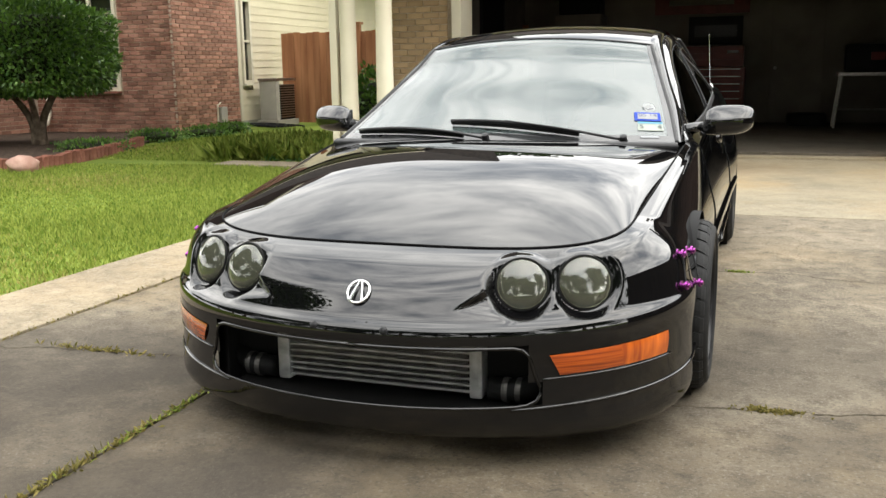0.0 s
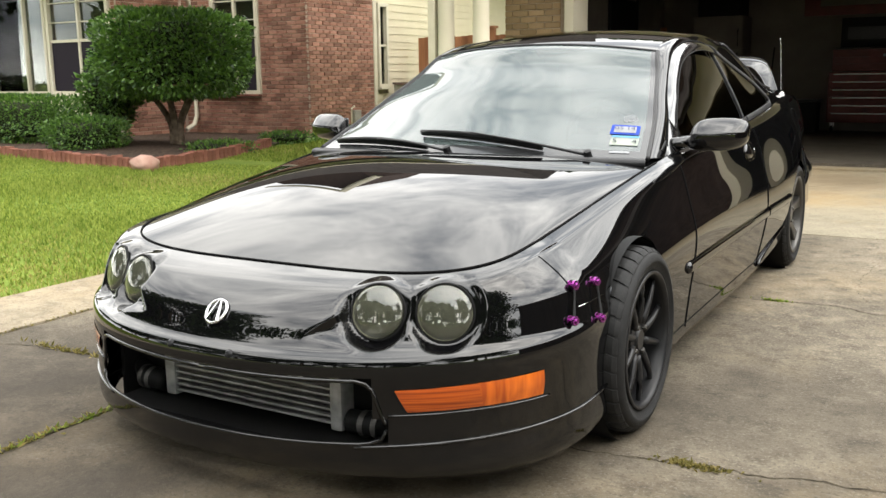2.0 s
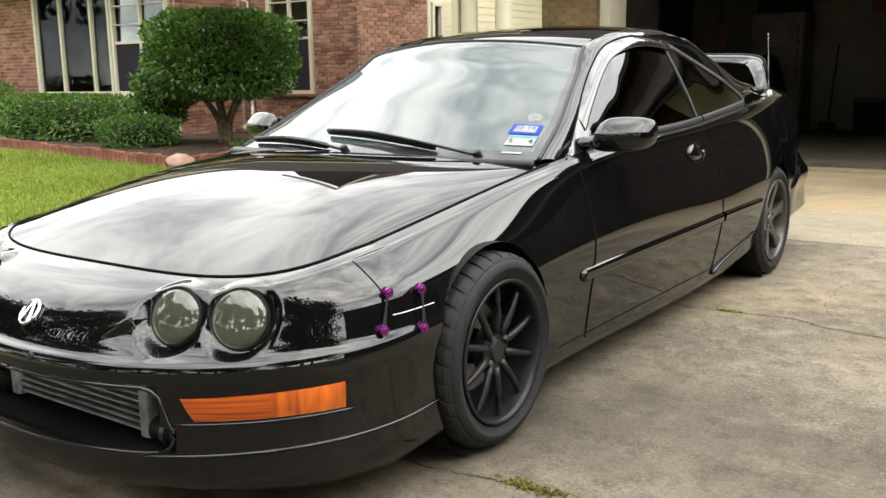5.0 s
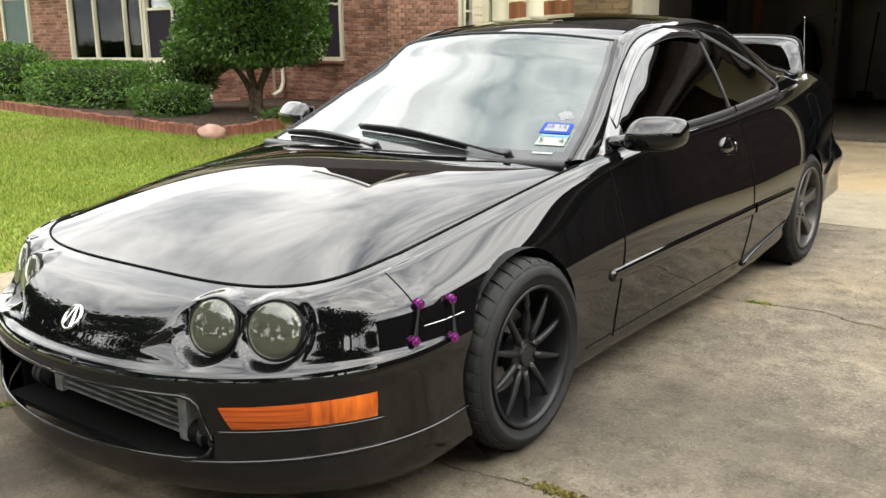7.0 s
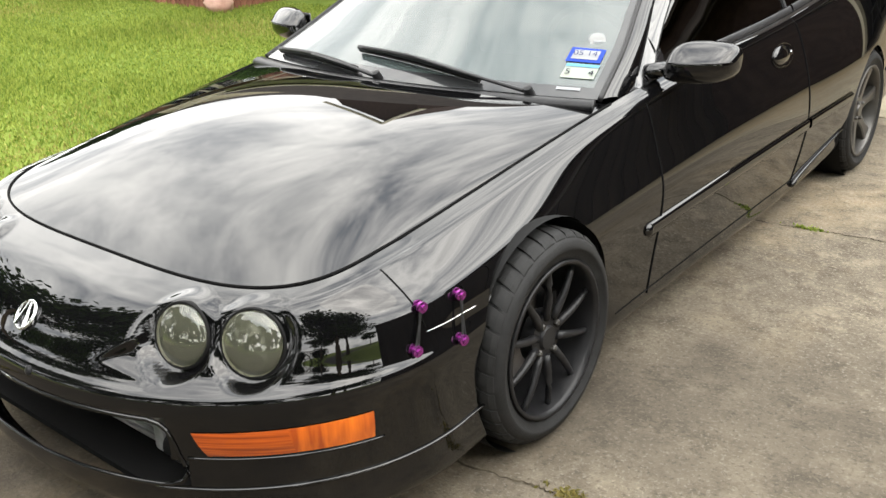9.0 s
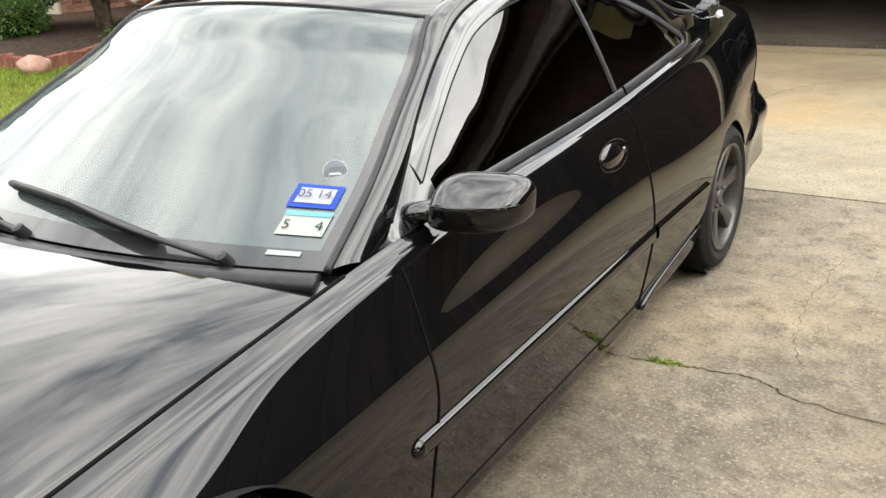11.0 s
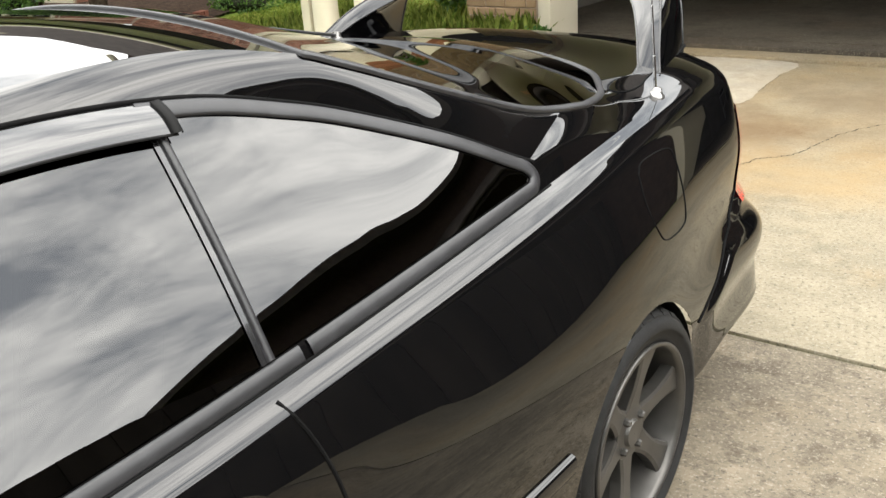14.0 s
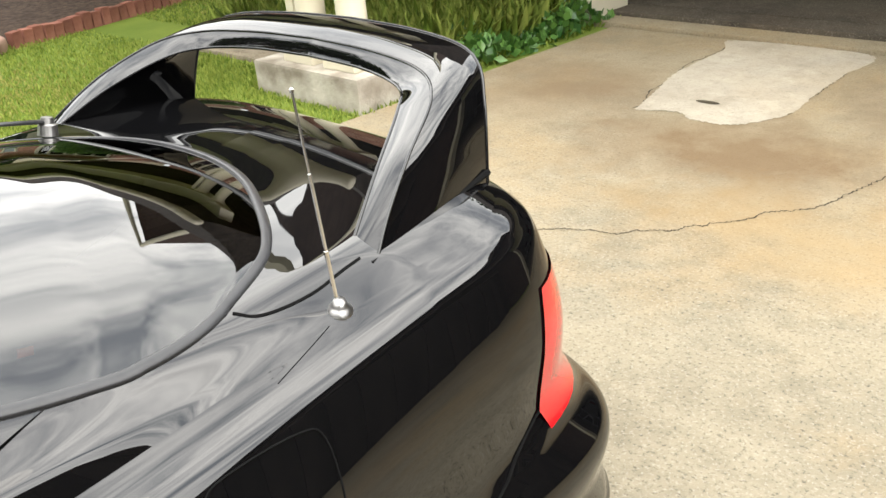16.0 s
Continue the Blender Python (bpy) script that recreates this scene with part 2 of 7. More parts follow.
PALE = concrete("patched_concrete", (0.35, 0.31, 0.245), (0.43, 0.385, 0.305), (0.42, 0.35, 0.25), (0.28, 0.24, 0.18), 0.35)
KERB = noisy(mat("pale_concrete", (0.36, 0.336, 0.288), 0.85), 2.5, (0.288, 0.272, 0.232), (0.4, 0.368, 0.32), 8.0, (0.75, 0.95), 0.4, 90)
GRASS_SOIL = noisy(mat("lawn_soil", (0.08, 0.096, 0.024), 0.95), 1.2, (0.096, 0.144, 0.02), (0.176, 0.224, 0.04), 6.0, bump=0.4, bump_scale=40)
MULCH = noisy(mat("mulch", (0.05, 0.035, 0.025), 0.95), 18, (0.025, 0.017, 0.012), (0.08, 0.055, 0.04), 8.0, bump=0.9, bump_scale=60)
BRICK = noisy(mat("red_brick", (0.24, 0.12, 0.085), 0.85), 3.0, (0.19, 0.088, 0.06), (0.32, 0.175, 0.125), 6.0, (0.8, 0.95), 0.4, 60, island=0.38)
TAN_BRICK = noisy(mat("tan_brick", (0.344, 0.234, 0.1292), 0.85), 3.0, (0.2948, 0.195, 0.1076), (0.4095, 0.2886, 0.1722), 6.0, (0.8, 0.95), 0.4, 60, island=0.2)
MORTAR = noisy(mat("mortar", (0.437, 0.345, 0.2645), 0.95), 14, (0.345, 0.2702, 0.2012), (0.483, 0.391, 0.3047), bump=0.4)
CREAM = noisy(mat("cream_paint", (0.576, 0.528, 0.4), 0.55), 1.5, (0.528, 0.48, 0.36), (0.608, 0.56, 0.432), 6.0, (0.45, 0.65), 0.1, 50)
SIDING = noisy(mat("cream_siding", (0.592, 0.528, 0.376), 0.6), 1.2, (0.544, 0.48, 0.336), (0.624, 0.56, 0.4), 6.0, (0.5, 0.7), 0.1, 50, island=0.03)
SHINGLE = noisy(mat("roof_shingle", (0.1, 0.08, 0.065), 0.95), 6, (0.03, 0.026, 0.023), (0.07, 0.058, 0.05), 8.0, bump=0.6, bump_scale=40)
WOOD = noisy(mat("fence_wood", (0.3, 0.14, 0.07), 0.8), 5, (0.2, 0.085, 0.04), (0.36, 0.17, 0.085), 8.0, bump=0.3, mapping=(1, 1, 0.15), island=0.15)
# garage drywall colour, lowered to carry the dimness of the interior
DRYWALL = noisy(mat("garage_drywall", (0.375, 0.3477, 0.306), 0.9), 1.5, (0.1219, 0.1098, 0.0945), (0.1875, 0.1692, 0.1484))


def leafy(name, low, high, rough=0.45, passing=0.25):
    """Leaves: each one its own shade between low and high, a little light comes passing."""
    m = mat(name, low, rough)
    nt, lk = m.node_tree.nodes, m.node_tree.links.new
    b = nt["Principled BSDF"]
    g, r = nt.new("ShaderNodeNewGeometry"), nt.new("ShaderNodeValToRGB")
    r.color_ramp.elements[0].color, r.color_ramp.elements[1].color = (*low, 1), (*high, 1)
    lk(g.outputs["Random Per Island"], r.inputs[0])
    lk(r.outputs[0], b.inputs["Base Color"])
    t, mix = nt.new("ShaderNodeBsdfTranslucent"), nt.new("ShaderNodeMixShader")
    lk(r.outputs[0], t.inputs[0])
    mix.inputs[0].default_value = passing
    lk(b.outputs[0], mix.inputs[1])
    lk(t.outputs[0], mix.inputs[2])
    lk(mix.outputs[0], nt["Material Output"].inputs[0])
    return m


LEAF = leafy("shrub_leaf", (0.02, 0.064, 0.008), (0.136, 0.256, 0.036))
TREE_LEAF = leafy("tree_leaf", (0.014, 0.03, 0.008), (0.05, 0.085, 0.02), 0.6)
BLADE = leafy("grass_blade", (0.10, 0.165, 0.018), (0.34, 0.385, 0.085), 0.6, 0.35)
STRAW = leafy("yellowed_grass", (0.2, 0.2, 0.05), (0.42, 0.37, 0.13), 0.7, 0.3)
DRY = leafy("dry_weed", (0.10, 0.095, 0.025), (0.26, 0.21, 0.07), 0.7, 0.3)
IVY = leafy("ivy_leaf", (0.02, 0.08, 0.012), (0.12, 0.24, 0.05), 0.35)
DIRT = noisy(mat("crack_dirt", (0.05, 0.04, 0.03), 0.95), 20, (0.02, 0.016, 0.012), (0.09, 0.075, 0.05))
BLIND = noisy(mat("drawn_blind", (0.1134, 0.1172, 0.06426), 0.8), 3, (0.09072, 0.09828, 0.05292), (0.1361, 0.1399, 0.08316))
SCREEN_MESH = mat("dark_window_screen", (0.0252, 0.0204, 0.02678), 0.8)
RED_CHEST = noisy(mat("red_tool_chest", (0.1, 0.01, 0.009), 0.4, Specular_IOR_Level=0.3), 6, (0.08, 0.008, 0.007), (0.13, 0.015, 0.013), rough=(0.35, 0.5))
ASPHALT = noisy(mat("asphalt", (0.05, 0.05, 0.05), 0.9), 2, (0.04, 0.04, 0.04), (0.065, 0.063, 0.06), bump=0.4, bump_scale=80)
TEAL = noisy(mat("dark_green_door", (0.015, 0.045, 0.04), 0.4), 4, (0.012, 0.04, 0.036), (0.02, 0.055, 0.05))
BARK = noisy(mat("bark", (0.12, 0.09, 0.065), 0.9), 12, (0.07, 0.05, 0.035), (0.18, 0.14, 0.1), 8.0, bump=0.8)
STONE = noisy(mat("rough_stone", (0.36, 0.32, 0.26), 0.95), 5, (0.22, 0.19, 0.15), (0.5, 0.46, 0.39), 10.0, bump=1.0, bump_scale=25)
TERRA = noisy(mat("edging_brick", (0.24, 0.096, 0.064), 0.9), 6, (0.176, 0.068, 0.048), (0.304, 0.136, 0.096), 6.0, bump=0.4, island=0.2)


# ---- mesh helpers ----
def mesh_ob(name, verts, faces, material, parent=None, smooth=True, label=""):
    me = bpy.data.meshes.new(name)
    me.from_pydata([tuple(v) for v in verts], [], [tuple(f) for f in faces])
    me.polygons.foreach_set("use_smooth", [smooth] * len(me.polygons))
    me.materials.append(material)
    me.update()
    ob = new(name, me)
    if parent:
        ob.parent = parent
    if label:
        tagged(ob, label)
    return ob


def part(name, bm, material, parent, label="", smooth=False):
    me = bpy.data.meshes.new(name)
    bm.to_mesh(me)
    bm.free()
    me.polygons.foreach_set("use_smooth", [smooth] * len(me.polygons))
    me.materials.append(material)
    ob = new(name, me)
    if parent:
        ob.parent = parent
    if label:
        tagged(ob, label)
    return ob


def root(name, label, category, at=(0, 0, 0), group="", kind=""):
    ob = new(name)
    ob.location = at
    return tagged(ob, label, category, group, kind)


def box(x0, x1, y0, y1, z0, z1, bevel=0.0, bm=None):
    bm = bm or bmesh.new()
    out = bmesh.ops.create_cube(bm, size=1.0, matrix=Matrix.LocRotScale(((x0 + x1) / 2, (y0 + y1) / 2, (z0 + z1) / 2), None, (x1 - x0, y1 - y0, z1 - z0)))
    if bevel:
        edges = list({e for v in out["verts"] for e in v.link_edges})
        bmesh.ops.bevel(bm, geom=edges, offset=bevel, segments=2, profile=0.7, affect="EDGES")
    return bm


def lathe(profile, n=48, axis="x", centre=(0, 0, 0), bm=None, phase=0.0):
    """Turn (radius, height) pairs round an axis."""
    bm = bm or bmesh.new()
    rings = []
    for r, h in profile:
        ring = []
        for k in range(n):
            a = 2 * math.pi * k / n + phase
            c, s = r * math.cos(a), r * math.sin(a)
            p = {"x": (h, c, s), "y": (c, h, s), "z": (c, s, h)}[axis]
            ring.append(bm.verts.new([p[i] + centre[i] for i in range(3)]))
        rings.append(ring)
    for a, b in zip(rings, rings[1:]):
        for k in range(n):
            bm.faces.new((a[k], a[(k + 1) % n], b[(k + 1) % n], b[k]))
    bmesh.ops.recalc_face_normals(bm, faces=bm.faces)
    return bm


def tube(points, radius, bm=None, n=8, taper=None, flat=1.0):
    """A round bar along points."""
    bm = bm or bmesh.new()
    pts = [Vector(p) for p in points]
    rings = []
    for i, p in enumerate(pts):
        d = (pts[min(i + 1, len(pts) - 1)] - pts[max(i - 1, 0)]).normalized()
        side = d.cross(Vector((0, 0, 1)))
        side = side.normalized() if side.length > 1e-4 else Vector((1, 0, 0))
        up = side.cross(d)
        r = radius * (taper(i / max(1, len(pts) - 1)) if taper else 1)
        rings.append([bm.verts.new(p + side * math.cos(2 * math.pi * k / n) * r + up * math.sin(2 * math.pi * k / n) * r * flat) for k in range(n)])
    for a, b in zip(rings, rings[1:]):
        for k in range(n):
            bm.faces.new((a[k], a[(k + 1) % n], b[(k + 1) % n], b[k]))
    for cap in (rings[0], rings[-1]):
        bm.faces.new(cap)
    bmesh.ops.recalc_face_normals(bm, faces=bm.faces)
    return bm


def smooth_path(keys, n):
    """n points on a Catmull-Rom curve through the keys."""
    k = np.array(keys, float)
    k = np.vstack([2 * k[0] - k[1], k, 2 * k[-1] - k[-2]])
    out = []
    for t in np.linspace(0, len(k) - 3 - 1e-9, n):
        i, f = int(t), t - int(t)
        a, b, c, d = k[i:i + 4]
        out.append(0.5 * (2 * b + (c - a) * f + (2 * a - 5 * b + 4 * c - d) * f * f + (3 * b - a - 3 * c + d) * f ** 3))
    return np.array(out)


def curve_y(ys, vals):
    """A smooth function of y through a few values."""
    ys, vals = np.array(ys, float), np.array(vals, float)
    h = np.diff(ys)
    dl = np.diff(vals) / h
    m = np.r_[dl[0], (dl[:-1] * h[1:] + dl[1:] * h[:-1]) / (h[1:] + h[:-1]), dl[-1]]

    def f(y):
        y = np.clip(y, ys[0], ys[-1])
        i = np.clip(np.searchsorted(ys, y, side="right") - 1, 0, len(h) - 1)
        t = (y - ys[i]) / h[i]
        return ((2 * t**3 - 3 * t**2 + 1) * vals[i] + (t**3 - 2 * t**2 + t) * h[i] * m[i] + (-2 * t**3 + 3 * t**2) * vals[i + 1] + (t**3 - t**2) * h[i] * m[i + 1])
    return f


def coons(bottom, top, left, right, bulge=None):
    """A smooth sheet between four edge curves: bottom/top run left to right, left/right run bottom to top."""
    nu, nv = len(bottom), len(left)
    u, v = np.linspace(0, 1, nu)[None, :, None], np.linspace(0, 1, nv)[:, None, None]
    b, t, l, r = (np.asarray(c, float) for c in (bottom, top, left, right))
    s = (1 - v) * b[None] + v * t[None] + (1 - u) * l[:, None] + u * r[:, None]
    s -= (1 - u) * (1 - v) * b[0] + u * (1 - v) * b[-1] + (1 - u) * v * t[0] + u * v * t[-1]
    if bulge is not None:
        s += bulge(u, v)
    return s


def sheet(name, grid, material, parent, label="", flip=False, smooth=True):
    nv, nu = grid.shape[:2]
    f = [(i * nu + j, i * nu + j + 1, (i + 1) * nu + j + 1, (i + 1) * nu + j) for i in range(nv - 1) for j in range(nu - 1)]
    if flip:
        f = [q[::-1] for q in f]
    return mesh_ob(name, grid.reshape(-1, 3), f, material, parent, smooth, label)


# ---- the car: black coupe, nose towards -y, axles at y 0 and 2.66 ----
car = root("car", "glossy black lowered sports coupe parked on the concrete driveway", "car", (0, 0, 0))
YS, YE = -0.36, 3.22
Y_W = (-0.36, 0.5, 1.8, 2.7, 3.22)
Y_Z = (-0.36, 0.5, 1.8, 2.7, 3.22)
# each level of the shell: nose y, nose roundness, half widths along the side, heights along the side, nose height, tail y, tail height
LEVELS = [
    (-0.885, 2.3, (0.775, 0.755, 0.755, 0.76, 0.700), (0.090, 0.100, 0.100, 0.15, 0.18), 0.075, 3.58, 0.20),
    (-0.940, 2.2, (0.812, 0.790, 0.785, 0.79, 0.762), (0.130, 0.135, 0.135, 0.20, 0.25), 0.105, 3.73, 0.27),
    (-0.960, 2.1, (0.812, 0.795, 0.790, 0.80, 0.770), (0.212, 0.190, 0.190, 0.25, 0.29), 0.165, 3.725, 0.31),
    (-0.956, 2.1, (0.812, 0.803, 0.808, 0.815, 0.772), (0.290, 0.300, 0.300, 0.33, 0.37), 0.270, 3.72, 0.38),
    (-0.960, 2.1, (0.816, 0.812, 0.822, 0.828, 0.785), (0.395, 0.400, 0.410, 0.44, 0.46), 0.372, 3.73, 0.475),
    (-0.924, 2.1, (0.803, 0.812, 0.814, 0.822, 0.750), (0.440, 0.490, 0.530, 0.56, 0.56), 0.402, 3.66, 0.53),
    (-0.880, 2.25, (0.775, 0.786, 0.782, 0.792, 0.742), (0.525, 0.590, 0.660, 0.70, 0.71), 0.464, 3.655, 0.70),
    (-0.805, 3.0, (0.708, 0.751, 0.752, 0.746, 0.706), (0.590, 0.704, 0.765, 0.822, 0.84), 0.510, 3.63, 0.86),
    (-0.748, 3.4, (0.680, 0.727, 0.732, 0.714, 0.678), (0.600, 0.731, 0.795, 0.862, 0.885), 0.531, 3.605, 0.90),
    (-0.685, 3.7, (0.645, 0.700, 0.706, 0.682, 0.640), (0.606, 0.742, 0.806, 0.876, 0.908), 0.547, 3.57, 0.93),
]
NA, NB, NC, SUB = 150, 170, 36, 12


def level_curve(spec):
    yf, n, w, z, zf, yr, zr = spec
    wf, zz = curve_y(Y_W, w), curve_y(Y_Z, z)
    a = np.linspace(0, math.pi / 2, NA, endpoint=False)
    front = np.stack([w[0] * np.sin(a) ** (2 / n), YS - (YS - yf) * np.cos(a) ** (2 / n), zf + (z[0] - zf) * (1 - np.cos(a))], 1)
    for k, f in ((0, wf), (2, zz)):
        lead = (f(np.array([YS + 0.02])) - f(np.array([YS])))[0] / 0.02 - (front[-1, k] - front[-4, k]) / (front[-1, 1] - front[-4, 1])
        front[:, k] += lead * (front[:, 1] - YS) * np.exp((front[:, 1] - YS) / 0.11) * np.sin(a) ** 2
    y = np.linspace(YS, YE, NB, endpoint=False)
    side = np.stack([wf(y), y, zz(y)], 1)
    b = np.linspace(0, math.pi / 2, NC)
    m = 4.2
    rear = np.stack([w[-1] * np.cos(b) ** (2 / m), YE + (yr - YE) * np.sin(b) ** (2 / m), z[-1] + (zr - z[-1]) * (1 - np.cos(b))], 1)
    slope = (wf(np.array([YE])) - wf(np.array([YE - 0.05])))[0] / 0.05
    rear[:, 0] += slope * (rear[:, 1] - YE) * np.cos(b) ** (2 / m)
    return np.vstack([front, side, rear])


CTRL = np.array([level_curve(s) for s in LEVELS])
NL = len(LEVELS)
ROWS = (NL - 1) * SUB + 1
SHELL = np.stack([smooth_path(CTRL[:, j], ROWS) for j in range(CTRL.shape[1])], 1)
NCOL = SHELL.shape[1]
EDGE = SHELL[-1].copy()
ARCHES = ((-0.025, 0.272, 0.294), (2.66, 0.275, 0.293))


def shell_point(row, col):
    r, c = np.clip(row, 0, ROWS - 1), np.clip(col, 0, NCOL - 1)
    i, j = int(min(r, ROWS - 2)), int(min(c, NCOL - 2))
    f, g = r - i, c - j
    return (SHELL[i, j] * (1 - f) + SHELL[i + 1, j] * f) * (1 - g) + (SHELL[i, j + 1] * (1 - f) + SHELL[i + 1, j + 1] * f) * g


# shallow pocket round each pair of headlights, running out to a point towards the badge
def pocket(x, z):
    d = 9.0
    for ax, az, ar, bx, bz, br in ((0.425, 0.478, 0.088, 0.565, 0.482, 0.088), (0.262, 0.424, 0.004, 0.425, 0.470, 0.075)):
        t = max(0.0, min(1.0, ((x - ax) * (bx - ax) + (z - az) * (bz - az)) / ((bx - ax) ** 2 + (bz - az) ** 2)))
        d = min(d, math.hypot(x - ax - t * (bx - ax), z - az - t * (bz - az)) - (ar + t * (br - ar)))
    return d


for i in range(ROWS):
    for j in range(NA + 12):
        x, y, z = SHELL[i, j]
        if 0.22 < x < 0.70 and 0.36 < z < 0.62:
            f = max(0.0, min(1.0, -pocket(x, z) / 0.03))
            f = f * f * (3 - 2 * f) * min(1.0, (ROWS - 1 - i) / (1.2 * SUB))
            SHELL[i, j] += np.array((-0.004, 0.018, -0.003)) * f

# the skin dips to each round lamp
LAMPS = ((0.562, -0.722, 0.482, 0.066, Vector((0.36, -0.86, 0.30)).normalized()), (0.409, -0.780, 0.480, 0.064, Vector((0.2, -0.88, 0.32)).normalized()))
for i in range(ROWS):
    for j in range(NA + 30):
        for cx, cy, cz, r, n in LAMPS:
            n = np.array(n)
            d = SHELL[i, j] - (cx, cy, cz)
            h = d @ n
            rho = np.linalg.norm(d - h * n)
            if rho < r + 0.034 and abs(h) < 0.09:
                f = min(1.0, max(0.0, (r + 0.034 - rho) / 0.027))
                f = f * f * (3 - 2 * f) * min(1.0, (ROWS - 1 - i) / (1.6 * SUB))
                SHELL[i, j] -= n * (h + 0.010) * f

# rear bumper stands proud of the body below a line that rises to the tail lamp
def bumper_line(y):
    return 0.405 + 0.18 * min(1.0, max(0.0, (y - 2.97) / 0.42))


def ease(v):
    v = max(0.0, min(1.0, v))
    return v * v * (3 - 2 * v)


for i in range(ROWS):
    for j in range(NA + NB // 2, NCOL):
        x, y, z = SHELL[i, j]
        if y > 2.9:
            s = ease((bumper_line(y) - z) / 0.022) * ease((y - 2.95) / 0.12)
            SHELL[i, j, 0] += 0.014 * s * min(1, x / 0.5)
            SHELL[i, j, 1] += 0.012 * s * ease((y - 3.2) / 0.3)

du = np.gradient(SHELL, axis=1)
dv = np.gradient(SHELL, axis=0)
NORM = np.cross(du, dv)
NORM /= np.maximum(np.linalg.norm(NORM, axis=2, keepdims=True), 1e-9)
if NORM[ROWS // 2, NA + NB // 2, 0] < 0:
    NORM = -NORM
KEEP = np.ones((ROWS, NCOL), bool)
for yc, zc, R in ARCHES:
    d = np.hypot(SHELL[:, :, 1] - yc, SHELL[:, :, 2] - zc)
    side = SHELL[:, :, 0] > 0.5
    KEEP &= ~((d < R) & side)
FACES = {}


def door_front(z):
    return 0.545 + 0.03 * math.sin((z - 0.17) * 4)


def panel_of(i, j):
    x, y, z = (SHELL[i, j] + SHELL[i + 1, j + 1]) / 2
    row = i / SUB
    if j < NA and x < 0.45 + 0.03 * (row < 2.7) and 2.15 < row < 3.62:
        return "mouth"
    if y < -0.47 + 0.02 * (z - 0.4):
        return "front_bumper"
    if y > 2.97 and z < bumper_line(y) + 0.006:
        return "rear_bumper"
    if z < 0.19 and 0.3 < y < 2.4:
        return "side_skirt"
    if y < door_front(z):
        return "front_fender"
    if y < 1.815:
        return "door"
    return "quarter_panel"


groups = {}
for i in range(ROWS - 1):
    for j in range(NCOL - 1):
        q = ((i, j), (i, j + 1), (i + 1, j + 1), (i + 1, j))
        if any(KEEP[p] for p in q):
            groups.setdefault(panel_of(i, j), []).append(q)


def snapped(p):
    v = SHELL[p].copy()
    if not KEEP[p]:
        for yc, zc, R in ARCHES:
            dy, dz = v[1] - yc, v[2] - zc
            d = math.hypot(dy, dz)
            if d < R and dz > 0.6 * R:
                v[1], v[2] = yc + dy / d * R, zc + dz / d * R
            elif d < R:
                v[1] = yc + math.copysign(math.sqrt(R * R - dz * dz), dy)
    return v


def add_panel(name, quads, parent, mirror=False, both=False, material=None, label=""):
    verts, norms, faces, index = [], [], [], {}
    for s in ((1, -1) if both else ((-1,) if mirror else (1,))):
        for q in quads:
            f = []
            for p in q:
                key = (p, s if SHELL[p][0] > 1e-6 else 0)
                if key not in index:
                    index[key] = len(verts)
                    verts.append(snapped(p) * (s, 1, 1))
                    norms.append(NORM[p] * (s, 1, 1))
                f.append(index[key])
            faces.append(f[::-1] if s < 0 else f)
    ob = mesh_ob(name, verts, faces, material or PAINT, parent, True, label)
    ob.data.normals_split_custom_set_from_vertices([tuple(n) for n in norms])
    return ob


for nm in ("front_bumper", "rear_bumper"):
    add_panel(nm, groups[nm], car, both=True)
PANELS = {}
for nm in ("front_fender", "door", "quarter_panel", "side_skirt"):
    for mirror in (False, True):
        PANELS[nm, mirror] = add_panel(nm, groups[nm], car, mirror=mirror)


def on_shell(y, z_row, lift=0.0):
    """A place on the side of the shell: y along it, level as a row."""
    col = NA + (y - YS) / (YE - YS) * NB
    p = shell_point(z_row * SUB, col)
    n = NORM[int(np.clip(z_row * SUB, 0, ROWS - 1)), int(np.clip(col, 0, NCOL - 1))]
    return p + n * lift


def mir(pts, s):
    return [(p[0] * s, p[1], p[2]) for p in pts]


def ribbon(pts, normals, width, height, rounds=3):
    """A flat moulding laid along points on a surface, its corners rounded off."""
    pts, normals = np.asarray(pts, float), np.asarray(normals, float)
    for _ in range(rounds):
        for arr in (0, 1):
            src = pts if arr == 0 else normals
            q = np.empty((2 * len(src), 3))
            q[0::2], q[1::2] = src, src
            q[1:-1:2], q[2::2] = 0.75 * src[:-1] + 0.25 * src[1:], 0.25 * src[:-1] + 0.75 * src[1:]
            if arr == 0:
                pts = q
            else:
                normals = q
        keep = np.concatenate([[True], np.linalg.norm(np.diff(pts, axis=0), axis=1) > 1e-4])
        pts, normals = pts[keep], normals[keep]
    normals = normals / np.linalg.norm(normals, axis=1, keepdims=True)
    tang = np.gradient(pts, axis=0)
    side = np.cross(normals, tang)
    side /= np.maximum(np.linalg.norm(side, axis=1, keepdims=True), 1e-9)
    bm = bmesh.new()
    prof = ((-0.5, -0.3), (-0.49, 0.5), (-0.38, 0.9), (0.0, 1.0), (0.38, 0.9), (0.49, 0.5), (0.5, -0.3))
    rows = [[bm.verts.new(p + s * a * width + n * b * height) for a, b in prof] for p, s, n in zip(pts, side, normals)]
    for r, q in zip(rows, rows[1:]):
        for j in range(len(prof) - 1):
            bm.faces.new((r[j], q[j], q[j + 1], r[j + 1]))
    return bm


